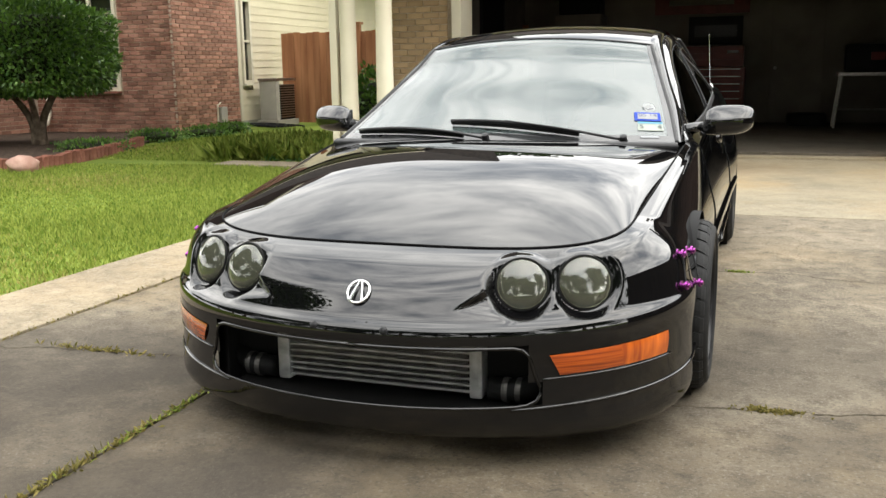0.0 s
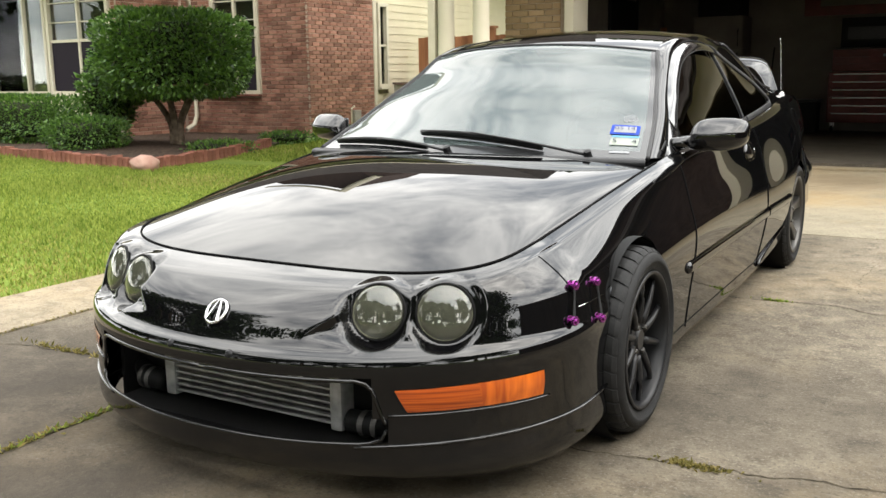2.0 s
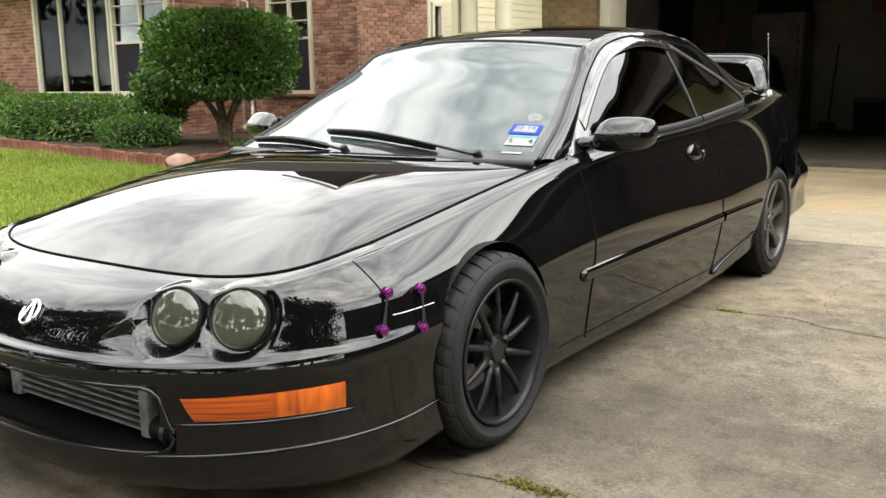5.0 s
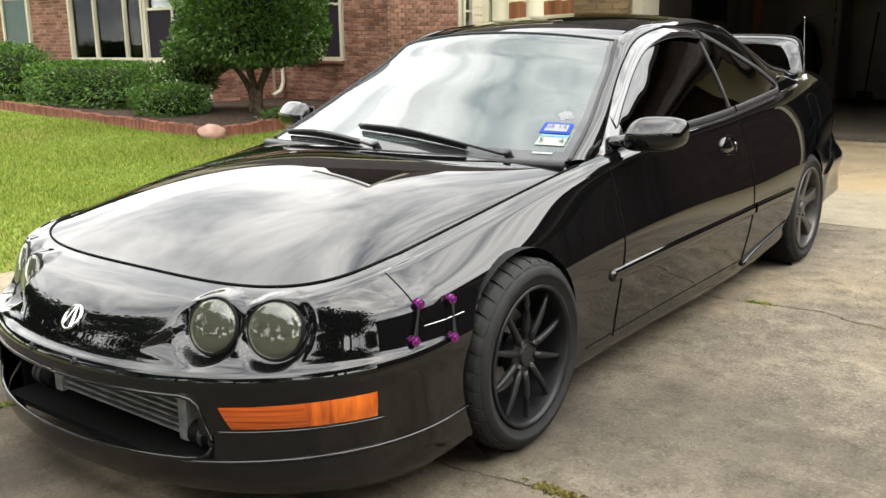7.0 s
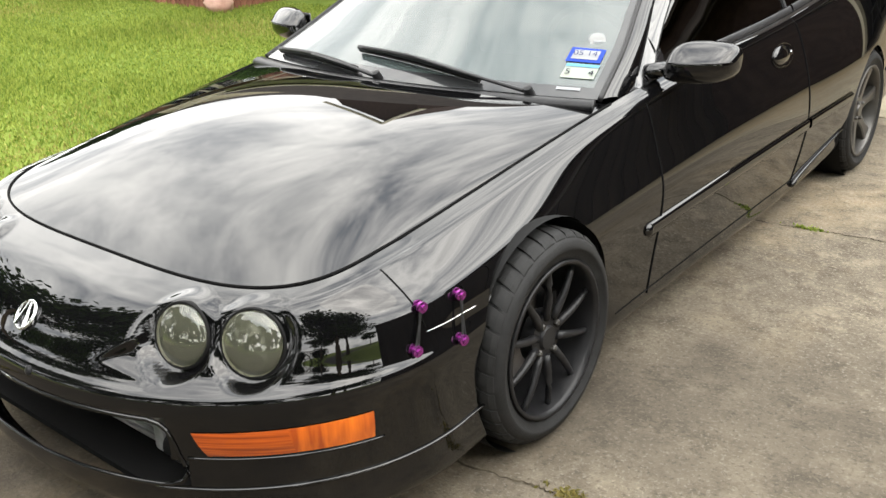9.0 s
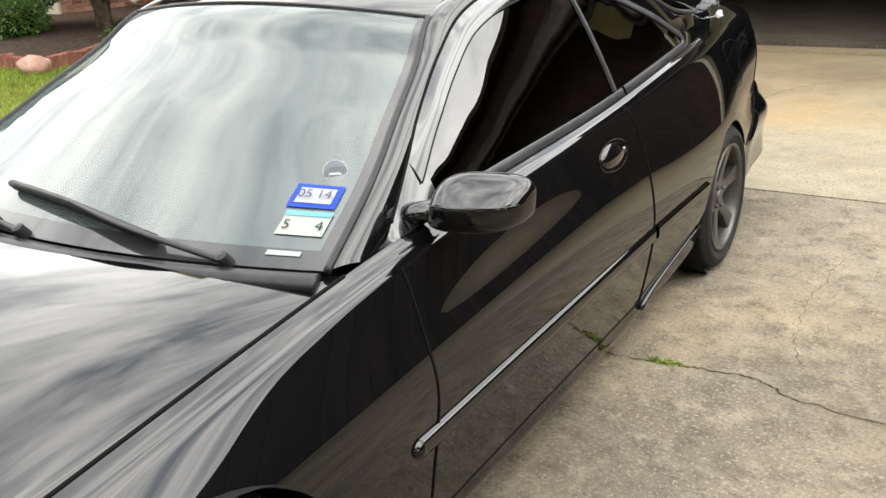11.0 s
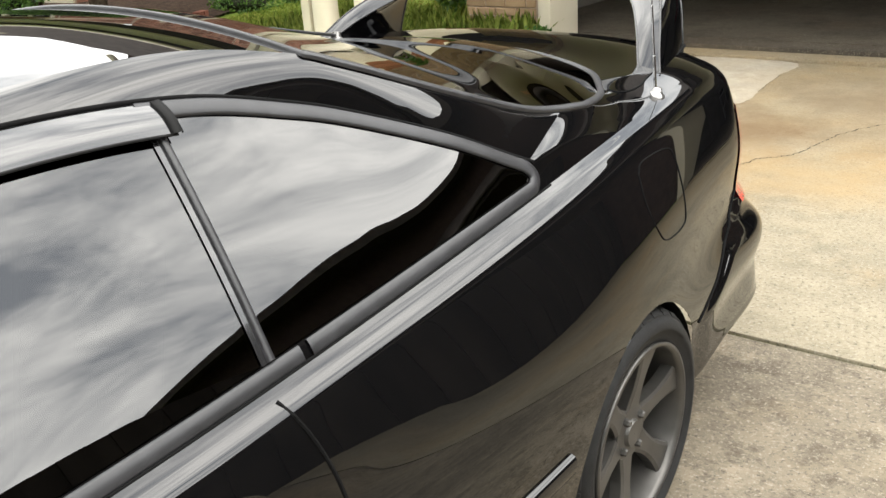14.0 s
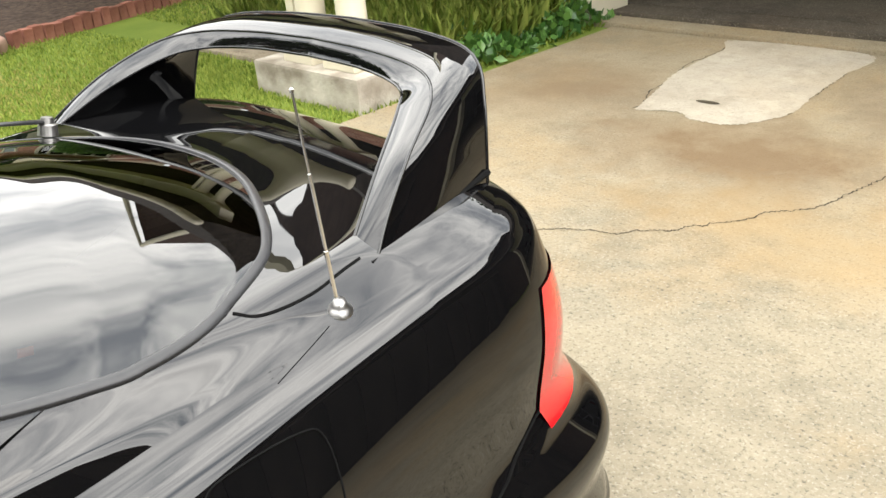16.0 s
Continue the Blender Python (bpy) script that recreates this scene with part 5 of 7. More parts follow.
# cabin: seats, steering wheel, head lining
for x in (0.33, -0.33):
    st = part("seat", box(x - 0.22, x + 0.22, 1.2, 1.7, 0.36, 0.5, 0.05), DARK, car)
    bm = box(x - 0.21, x + 0.21, 1.65, 1.79, 0.42, 0.98, 0.05)
    bmesh.ops.rotate(bm, verts=bm.verts, cent=(x, 1.7, 0.45), matrix=Matrix.Rotation(radians(-14), 3, "X"))
    part("seat_back", bm, DARK, st)
    bm = box(x - 0.11, x + 0.11, 1.84, 1.93, 0.96, 1.09, 0.035)
    part("head_rest", bm, DARK, st)
sw = Vector((0.33, 1.02, 0.76))
wheel_m = facing(sw, (0, 0.9, 0.42))
bm = lathe([(0.165 + 0.013 * math.cos(a), 0.013 * math.sin(a)) for a in np.linspace(0, 2 * math.pi, 9)], 40, "z")
bmesh.ops.transform(bm, matrix=wheel_m, verts=bm.verts)
steer = part("steering_wheel", bm, TRIM, car, smooth=True)
part("steering_hub", tube([wheel_m @ Vector((-0.16, 0, 0)), wheel_m @ Vector((0.16, 0, 0))], 0.03, n=10), DARK, steer)
tagshelf = part("parcel_shelf", box(-0.58, 0.58, 2.2, 3.0, 0.74, 0.76), DARK, car)
part("roof_seam", tube([ROOF[k, j] + (0, 0, 0.001) for k, j in [(4, jj) for jj in range(22, 68)] + [(kk, 67) for kk in range(4, 20)] + [(19, jj) for jj in range(67, 21, -1)] + [(kk, 22) for kk in range(19, 3, -1)]], 0.003, n=5), GAP, car)


# the body behind the front pillars, brought to its true length
for ob in car.children_recursive:
    if ob.type == "MESH" and ob.parent.name.split(".")[0] not in ("wheel", "tyre", "rim"):
        co = np.empty(3 * len(ob.data.vertices))
        ob.data.vertices.foreach_get("co", co)
        ys = co[1::3]
        co[1::3] = np.where(ys > 0.6, 0.6 + 0.981 * (ys - 0.6), ys)
        ob.data.vertices.foreach_set("co", co)
        ob.data.update()


# ---- ground and driveway ----
ground = tagged(sheet("ground", np.array([[(-400 if i == 0 else 400, -400 if j == 0 else 400, -0.02) for i in (0, 1)] for j in (0, 1)]), GRASS_SOIL, None), "flat green lawn ground reaching the horizon", "ground", kind="structure")
driveway = root("driveway", "weathered tan concrete driveway with cracked joints and rusty stains", "driveway", kind="structure")
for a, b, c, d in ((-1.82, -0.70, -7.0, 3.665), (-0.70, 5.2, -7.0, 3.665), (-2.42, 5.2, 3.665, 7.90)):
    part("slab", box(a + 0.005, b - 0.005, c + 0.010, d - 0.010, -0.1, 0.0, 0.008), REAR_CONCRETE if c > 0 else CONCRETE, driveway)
part("joint_bed", box(-2.4, 5.2, -7.0, 7.90, -0.12, -0.03), DIRT, driveway)
strip = tagged(part("walkway", box(-2.4, -1.83, -7.0, 3.655, -0.1, 0.006, 0.008), WALK, None), "pale concrete strip between driveway and lawn", "pavement", kind="structure")
path = tagged(part("path", box(-5.0, -2.43, 5.96, 6.42, -0.1, 0.012, 0.01), WALK, None), "pale concrete garden path", "path", kind="structure")
road = tagged(part("road", box(-120, 120, -16.5, -9.0, -0.1, -0.012), ASPHALT, None), "dark asphalt street along the gardens", "road", kind="structure")


def crack(keys, width, parent=driveway, wander=0.02, z=0.0015):
    """A jagged dirt-filled crack lying in the concrete."""
    rnd = random.Random(len(keys) * 7 + int(keys[0][1] * 100))
    pts = smooth_path([(x, y, 0) for x, y in keys], 26 * (len(keys) - 1))
    off = 0.0
    vs, fs = [], []
    for k, p in enumerate(pts):
        d = pts[min(k + 1, len(pts) - 1)] - pts[max(k - 1, 0)]
        n = np.array((-d[1], d[0], 0)) / max(1e-6, np.hypot(d[0], d[1]))
        off = 0.85 * off + rnd.uniform(-wander, wander) * 0.45
        w = width * rnd.uniform(0.35, 1.3)
        vs += [p + n * (off + w) + (0, 0, z), p + n * (off - w) + (0, 0, z)]
        if k:
            fs.append((2 * k - 2, 2 * k - 1, 2 * k + 1, 2 * k))
    return mesh_ob("crack", vs, fs, DIRT, parent, False)


crack([(-1.8, -0.40), (-1.44, -0.32), (-1.05, -0.29), (0.0, -0.26), (0.78, -0.25), (1.04, -0.22), (1.36, -0.18), (2.2, -0.1), (3.4, -0.15)], 0.0035)
crack([(-0.6, 1.76), (0.7, 1.73), (0.87, 1.75), (1.13, 1.76), (1.42, 1.68), (2.4, 1.62), (3.6, 1.7)], 0.004)
crack([(-0.9, 4.72), (-0.61, 4.86), (-0.40, 4.99), (-0.22, 5.09), (-0.10, 5.25), (0.04, 5.47), (0.15, 5.62), (0.22, 5.85), (0.28, 6.10), (0.5, 6.5), (0.9, 6.9)], 0.0038, wander=0.02)
crack([(-1.16, 6.34), (-1.35, 7.05), (-1.40, 7.86)], 0.004, wander=0.03)
crack([(1.25, 1.9), (1.18, 2.3), (1.22, 2.9)], 0.0012)
crack([(-0.45, 6.62), (-0.47, 7.1), (-0.52, 7.5), (-0.55, 7.87)], 0.003, wander=0.03)
patch = [(-1.14, 6.32), (-0.93, 6.40), (-0.80, 6.33), (-0.58, 6.36), (-0.44, 6.63), (-0.47, 7.0), (-0.50, 7.4), (-0.55, 7.86), (-1.41, 7.86), (-1.36, 7.6), (-1.34, 7.05), (-1.23, 6.65)]
outline = smooth_path([(x, y, 0.003) for x, y in patch + patch[:1]], 240)
_r = random.Random(4)
for v in outline[:-1]:
    v[:2] = np.array((-0.9, 7.1)) + (v[:2] - (-0.9, 7.1)) * (1 + _r.uniform(-0.014, 0.014))
outline[-1] = outline[0]
mesh_ob("patch", [(-0.9, 7.1, 0.003), *outline], [(0, k, k + 1) for k in range(1, 240)], PALE, driveway, False, "paler patched concrete with a broken edge")
mesh_ob("drain_mark", [(-0.877 + 0.07 * math.cos(a), 6.611 + 0.025 * math.sin(a), 0.005) for a in np.linspace(0, 6.28, 20, endpoint=False)], [tuple(range(20))], DIRT, driveway, False)


# ---- leaves, grass ----
def shards(name, pts, dirs, length, width, material, parent, kind="", bend=0.3, label=""):
    """Many small pointed leaves: one folded diamond each, from arrays of places and directions."""
    n = len(pts)
    rng = np.random.default_rng(n)
    d = dirs / np.maximum(np.linalg.norm(dirs, axis=1, keepdims=True), 1e-6)
    r = rng.normal(size=(n, 3))
    s = np.cross(d, r)
    s /= np.maximum(np.linalg.norm(s, axis=1, keepdims=True), 1e-6)
    u = np.cross(s, d)
    L, W = (np.asarray(length) * rng.uniform(0.6, 1.3, n))[:, None], (np.asarray(width) * rng.uniform(0.7, 1.2, n))[:, None]
    mid = pts + d * L * 0.45 + u * L * bend * 0.25
    v = np.stack([pts, mid + s * W / 2, pts + d * L, mid - s * W / 2], 1).reshape(-1, 3)
    me = bpy.data.meshes.new(name)
    me.vertices.add(4 * n)
    me.vertices.foreach_set("co", v.ravel())
    idx = np.arange(n)[:, None] * 4
    tri = np.concatenate([idx + (0, 1, 2), idx + (0, 2, 3)], 1).reshape(-1)
    me.loops.add(6 * n)
    me.loops.foreach_set("vertex_index", tri)
    me.polygons.add(2 * n)
    me.polygons.foreach_set("loop_start", np.arange(2 * n) * 3)
    me.polygons.foreach_set("loop_total", np.full(2 * n, 3))
    me.update(calc_edges=True)
    me.materials.append(material)
    ob = new(name, me)
    ob.parent = parent
    if kind:
        tagged(ob, kind=kind)
    if label:
        tagged(ob, label)
    return ob


RNG = np.random.default_rng(5)


def clump_shape(centre, half, n, power=4.0, rough=0.08, shell=0.25):
    """Places and outward directions in the skin of a rounded box of foliage."""
    v = RNG.normal(size=(n, 3))
    v /= np.linalg.norm(v, axis=1, keepdims=True)
    r = 1 / (np.abs(v) ** power).sum(1) ** (1 / power)
    wob = 1 + rough * (np.sin(v[:, 0] * 9 + centre[0]) * np.sin(v[:, 1] * 8 + 1) + np.sin(v[:, 2] * 11 + v[:, 0] * 5)) * 0.5
    depth = 1 - shell * RNG.random(n) ** 1.8
    p = v * (r * wob * depth)[:, None]
    return np.array(centre) + p * np.array(half), v / np.array(half) * np.mean(half) + RNG.normal(size=(n, 3)) * 0.6


def shrub(name, label, category, centre, half, n, size, material=LEAF, power=4.0, trunk=True, rough=0.08):
    base = root(name, label, category, (0, 0, 0))
    p, d = clump_shape(centre, half, n, power, rough)
    shards("crown", p, d, size, size * 0.6, material, base)
    # solid core whose dark colour holds the shade between the leaves
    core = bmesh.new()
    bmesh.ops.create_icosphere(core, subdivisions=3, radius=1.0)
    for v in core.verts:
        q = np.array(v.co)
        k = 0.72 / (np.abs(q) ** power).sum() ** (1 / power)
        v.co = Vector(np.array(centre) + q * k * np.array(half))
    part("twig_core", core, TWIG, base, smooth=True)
    if trunk:
        bm = bmesh.new()
        for k in range(5):
            a = k * 1.3
            top = (centre[0] + half[0] * 0.55 * math.cos(a), centre[1] + half[1] * 0.55 * math.sin(a), centre[2] - half[2] * 0.55)
            foot = (centre[0] + 0.05 * math.cos(a), centre[1] + 0.05 * math.sin(a), -0.02)
            knee = (centre[0] + 0.1 * math.cos(a), centre[1] + 0.1 * math.sin(a), (centre[2] - half[2]) * 0.55)
            tube(smooth_path([foot, knee, top], 10), 0.075, bm, n=8, taper=lambda t: 1 - 0.65 * t)
        part("trunk", bm, BARK, base, smooth=True)
    return base


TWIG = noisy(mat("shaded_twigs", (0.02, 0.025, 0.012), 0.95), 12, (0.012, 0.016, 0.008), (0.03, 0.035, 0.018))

# lawn blades
def lawn(n, x0, x1, y0, y1, length, keep):
    x, y = RNG.uniform(x0, x1, n), RNG.uniform(y0, y1, n)
    k = keep(x, y)
    x, y = x[k], y[k]
    patchy = 0.75 + 0.35 * np.sin(x * 1.7 + np.sin(y * 1.1)) * np.sin(y * 1.3 + 0.5 * x)
    p = np.stack([x, y, np.full(len(x), -0.02)], 1)
    d = np.stack([RNG.normal(0, 0.45, len(x)), RNG.normal(0, 0.45, len(x)), np.ones(len(x))], 1)
    return p, d, length * patchy


def bed_edge(x):
    return np.where(x > -6.8, 99, np.where(x > -9.9, 5.0 + (-6.75 - x) * 0.16, 5.5 + (-9.9 - x) * 0.2))


grassland = root("lawn", "lush green lawn grass, patchy and slightly yellowed in places", "lawn", kind="stuff")
ok = lambda x, y: ~((y > bed_edge(x)) & (x < -6.9 - 0.22 * (y - 5))) & ~((y > 5.9) & (y < 6.45))
for n, box_, ln in ((60000, (-5.2, -2.4, -2.5, 5.9), 0.055), (52000, (-9.5, -5.2, -2.0, 6.0), 0.065), (26000, (-8.4, -2.5, 6.4, 10.4), 0.07), (30000, (-17, -9.5, -1.0, 6.5), 0.08)):
    p, d, L = lawn(n, *box_, ln, ok)
    worn = np.sin(p[:, 0] * 0.9 + 1.3 * np.sin(p[:, 1] * 0.7)) * np.sin(p[:, 1] * 1.1 + 0.6 * p[:, 0]) + RNG.normal(0, 0.35, len(p)) > 0.85
    shards("grass", p[~worn], d[~worn], L[~worn], 0.011 if ln < 0.07 else 0.018, BLADE, grassland, "stuff")
    shards("yellow_grass", p[worn], d[worn], L[worn] * 0.8, 0.011 if ln < 0.07 else 0.018, STRAW, grassland, "stuff")

# weeds in the cracks
for x, y, spread, n, mt, ln in ((1.04, -0.222, (0.045, 0.012), 240, DRY, 0.017), (0.88, 1.748, (0.030, 0.008), 150, BLADE, 0.012), (-1.35, -0.31, (0.14, 0.007), 150, DRY, 0.025), (-0.70, -1.15, (0.008, 0.3), 260, DRY, 0.028), (-0.70, -0.75, (0.006, 0.25), 120, BLADE, 0.025), (-1.825, 0.0, (0.005, 0.7), 160, DRY, 0.02)):
    p = np.stack([RNG.normal(x, spread[0], n), RNG.normal(y, spread[1], n), np.zeros(n)], 1)
    d = np.stack([RNG.normal(0, 0.9, n), RNG.normal(0, 0.9, n), np.full(n, 0.6)], 1)
    weed = root("weed", "low weeds growing out of a driveway crack", "weeds", kind="stuff")
    shards("weed_leaves", p, d, ln, 0.008, mt, weed, "stuff")


# ---- brickwork ----
BW, BH, BD, MJ = 0.203, 0.064, 0.10, 0.011


def brick_mesh(name, w, material):
    bm = box(-w / 2, w / 2, -BD / 2, BD / 2, -BH / 2, BH / 2)
    bmesh.ops.bevel(bm, geom=[e for e in bm.edges if all(v.co.y < 0 for v in e.verts)], offset=0.004, segments=1, affect="EDGES")
    me = bpy.data.meshes.new(name)
    bm.to_mesh(me)
    bm.free()
    me.materials.append(material)
    return me


def brickwork(parent, start, along, length, z0, z1, material, holes=(), single=0, proud=0.012):
    """Running bond on a wall face. along: the unit step to the right as one faces it; holes: (a0, a1, z0, z1) in wall coordinates."""
    along = Vector(along)
    out = Vector((along.y, -along.x, 0))
    turn = Matrix((along, -out, Vector((0, 0, 1)))).transposed().to_4x4()
    full, half = brick_mesh("brick", BW, material), brick_mesh("brick", BW / 2 - MJ / 2, material)
    rest, made, row = [], 0, 0
    rnd = random.Random(int(length * 100))
    z = z0 + BH / 2
    while z + BH / 2 <= z1:
        a = 0.0 if row % 2 == 0 else BW / 2 + MJ / 2
        spots = [] if row % 2 == 0 else [(BW / 4 - MJ / 4, half)]
        while a + BW <= length + 0.001:
            spots.append((a + BW / 2, full))
            a += BW + MJ
        if length - a > 0.06 and length - a >= BW / 2 - MJ / 2:
            spots.append((a + BW / 4 - MJ / 4, half))
        for c, me in spots:
            hw = BW / 2 if me is full else BW / 4
            cut = 1.0
            for h in holes:
                if h[2] < z < h[3] and c + hw > h[0] and c - hw < h[1]:
                    left_bit, right_bit = h[0] - (c - hw), (c + hw) - h[1]
                    bit = max(left_bit, right_bit)
                    if bit > 0.02:
                        c = c - hw + bit / 2 if left_bit > right_bit else c + hw - bit / 2
                        cut, hw = bit / (2 * hw), bit / 2 - 0.002
            if any(c + hw > h[0] and c - hw < h[1] and z > h[2] and z < h[3] for h in holes):
                continue
            m = Matrix.Translation(Vector(start) + along * c + out * (proud - BD / 2 + rnd.uniform(-0.003, 0.003)) + Vector((0, 0, z))) @ turn @ Matrix.Rotation(rnd.uniform(-0.008, 0.008), 4, "Y") @ Matrix.Diagonal((cut, 1, 1, 1))
            if made < single:
                ob = new("brick", me)
                ob.parent = parent
                ob.matrix_world = m
                made += 1
            else:
                rest.append((m, me))
        row += 1
        z += BH + MJ
    if rest:
        vs, fs, k = [], [], 0
        cache = {}
        for m, me in rest:
            if me.name not in cache:
                cache[me.name] = (np.array([v.co for v in me.vertices]), [tuple(p.vertices) for p in me.polygons])
            co, polys = cache[me.name]
            mm = np.array(m)
            vs.append(co @ mm[:3, :3].T + mm[:3, 3])
            fs += [tuple(i + k for i in p) for p in polys]
            k += len(co)
        tagged(mesh_ob("brickwork", np.vstack(vs), fs, REST[material.name], parent, False), kind="stuff")


def island_shade(m, amount):
    """The same brick for joined courses: each brick its own shade."""
    c = m.copy()
    nt, lk = c.node_tree.nodes, c.node_tree.links.new
    info = [n for n in nt if n.bl_idname == "ShaderNodeObjectInfo"][0]
    g = nt.new("ShaderNodeNewGeometry")
    for l in list(info.outputs["Random"].links):
        lk(g.outputs["Random Per Island"], l.to_socket)
    return c


REST = {m.name: island_shade(m, 0.3) for m in (BRICK, TAN_BRICK)}


# ---- windows ----
def window(parent, x0, x1, y, z0, z1, face, cols=(), rows=(), back=BLIND, lower=None, border=0.07):
    """A framed window in a wall that faces -y (face 'y') or +x (face 'x'): x0..x1 runs along the wall, y is the wall's face."""
    def bx(a0, a1, o0, o1, b0, b1, bev=0.0):
        return box(a0, a1, y + o0, y + o1, b0, b1, bev) if face == "y" else box(y - o1, y - o0, a0, a1, b0, b1, bev)
    win = root("window", "", "")
    win.parent = parent
    for a0, a1, b0, b1 in ((x0 - border, x0, z0 - border, z1 + border), (x1, x1 + border, z0 - border, z1 + border), (x0, x1, z1, z1 + border), (x0, x1, z0 - border, z0)):
        part("window_frame", bx(a0, a1, -0.05, 0.06, b0, b1, 0.006), CREAM, win)
    for c in cols:
        part("mullion", bx(c - 0.025, c + 0.025, -0.03, 0.05, z0, z1, 0.004), CREAM, win)
    for a0, a1, zr, th in rows:
        part("glazing_bar", bx(a0, a1, -0.02, 0.045, zr - th, zr + th, 0.003), CREAM, win)
    part("pane", bx(x0, x1, 0.03, 0.036, z0, z1), HOUSE_GLASS, win).visible_shadow = False
    part("blind", bx(x0, x1, 0.10, 0.11, z0, z1), back, win)
    if lower:
        a0, a1, b1 = lower
        part("window_screen", bx(a0 + 0.01, a1 - 0.01, 0.0, 0.012, z0 + 0.01, b1), SCREEN_MESH, win)
    part("window_sill", bx(x0 - border, x1 + border, -0.09, 0.02, z0 - border - 0.04, z0 - border, 0.006), TERRA if face == "y" and x1 > -11 else CREAM, win)
    return win


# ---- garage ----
# floor inside the doorway: the shade in there is painted into the concrete
SHADED_FLOOR = concrete("shaded_garage_floor", (0.06, 0.05, 0.038), (0.10, 0.085, 0.063), (0.09, 0.068, 0.046), (0.035, 0.03, 0.024), 0.4)
# brick of the unseen walls, darkened so the car reflects them near black
DIM_BRICK = noisy(mat("darkened_brick", (0.05, 0.034, 0.028), 0.9), 8, (0.032, 0.021, 0.017), (0.066, 0.045, 0.036), 6.0, bump=0.4)
# wood of the added fence and the eaves, darkened to reflect as black
DARK_WOOD = noisy(mat("darkened_wood", (0.04, 0.034, 0.03), 0.9), 5, (0.022, 0.019, 0.016), (0.055, 0.046, 0.039), 8.0, mapping=(1, 1, 0.15), island=0.15)
garage = root("garage", "tan brick garage with a wide open doorway and dark interior", "garage", kind="structure")
part("wall", box(-3.55, -2.72, 8.0, 8.35, -0.1, 2.9), MORTAR, garage)
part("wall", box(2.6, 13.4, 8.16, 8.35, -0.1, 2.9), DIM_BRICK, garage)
part("lintel", box(-2.72, 2.6, 8.14, 8.33, 2.15, 2.9), CREAM, garage)
part("jamb", box(-2.72, -2.60, 7.88, 8.35, 0.0, 2.15, 0.01), CREAM, garage)
part("jamb", box(2.48, 2.6, 7.88, 8.35, 0.0, 2.15, 0.01), CREAM, garage)
part("threshold", box(-2.6, 2.48, 7.905, 8.12, -0.1, 0.025, 0.012), REAR_CONCRETE, garage)
part("threshold", box(-2.6, 2.48, 8.125, 8.4, -0.1, 0.055, 0.012), SHADED_FLOOR, garage)
part("garage_floor", box(-3.4, 3.4, 8.405, 14.2, -0.1, 0.055), SHADED_FLOOR, garage)
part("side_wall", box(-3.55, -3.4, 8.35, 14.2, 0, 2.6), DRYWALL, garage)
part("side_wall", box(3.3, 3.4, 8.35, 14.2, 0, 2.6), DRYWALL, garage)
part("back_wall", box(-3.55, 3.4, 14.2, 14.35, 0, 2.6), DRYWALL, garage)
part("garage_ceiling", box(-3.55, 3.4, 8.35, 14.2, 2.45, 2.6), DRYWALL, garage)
bm = bmesh.new()
v = [bm.verts.new(p) for p in ((-4.2, 7.5, 2.78), (1.0, 7.5, 2.78), (1.0, 11.5, 5.3), (-4.2, 11.5, 5.3), (-4.2, 15.2, 2.78), (1.0, 15.2, 2.78), (14.0, 7.5, 2.78), (14.0, 8.4, 3.4), (1.0, 8.4, 3.4))]
for q in ((0, 1, 2, 3), (3, 2, 5, 4), (0, 3, 4), (1, 5, 2), (0, 4, 5, 1), (1, 6, 7, 8)):
    bm.faces.new([v[k] for k in q])
bmesh.ops.recalc_face_normals(bm, faces=bm.faces)
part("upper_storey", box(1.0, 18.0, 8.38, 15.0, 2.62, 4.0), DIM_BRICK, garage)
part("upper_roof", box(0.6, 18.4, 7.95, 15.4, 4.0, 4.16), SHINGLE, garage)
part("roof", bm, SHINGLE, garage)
part("fascia", box(-4.2, 14.0, 7.45, 7.5, 2.62, 2.82), DARK_WOOD, garage)
part("gutter", tube([(-4.2, 7.42, 2.76), (14.0, 7.42, 2.76)], 0.055, n=10), DARK_WOOD, garage, smooth=True)

def pierced(x0, x1, y0, y1, z0, z1, holes):
    """A wall slab along x with rectangular openings through it: holes are (x0, x1, z0, z1)."""
    bm = bmesh.new()
    xs = sorted({x0, x1, *(h[0] for h in holes), *(h[1] for h in holes)})
    for a, b in zip(xs, xs[1:]):
        z = z0
        for h in sorted((h for h in holes if h[0] <= a and h[1] >= b), key=lambda h: h[2]):
            if h[2] > z:
                box(a, b, y0, y1, z, h[2], bm=bm)
            z = h[3]
        if z < z1:
            box(a, b, y0, y1, z, z1, bm=bm)
    return bm


# ---- house ----
house = root("house", "two-storey red brick and cream siding house with cream framed windows", "house", kind="structure")
WX, WY = -8.72, 10.62
part("wall", pierced(-11.75, WX, WY, WY + 0.2, -0.2, 5.4, [(-10.98, -9.87, 0.77, 2.80)]), MORTAR, house)
part("wall", pierced(-20.0, -11.75, 9.02, 9.2, -0.2, 3.3, [(-16.25, -13.68, 0.79, 2.85), (-13.60, -11.93, 0.79, 2.85)]), MORTAR, house)
part("wall", box(-11.95, -11.75, 9.2, WY, -0.2, 3.3), MORTAR, house)
part("wall", box(WX - 0.2, WX, WY + 0.2, 12.66, -0.2, 5.4), MORTAR, house)
for a, b, c, d in ((12.66, 12.78, -0.2, 5.4), (13.10, 24.0, -0.2, 5.4), (12.78, 13.10, -0.2, 0.86), (12.78, 13.10, 2.44, 5.4)):
    part("siding_wall", box(WX - 0.2, WX - 0.02, a, b, c, d), CREAM, house)
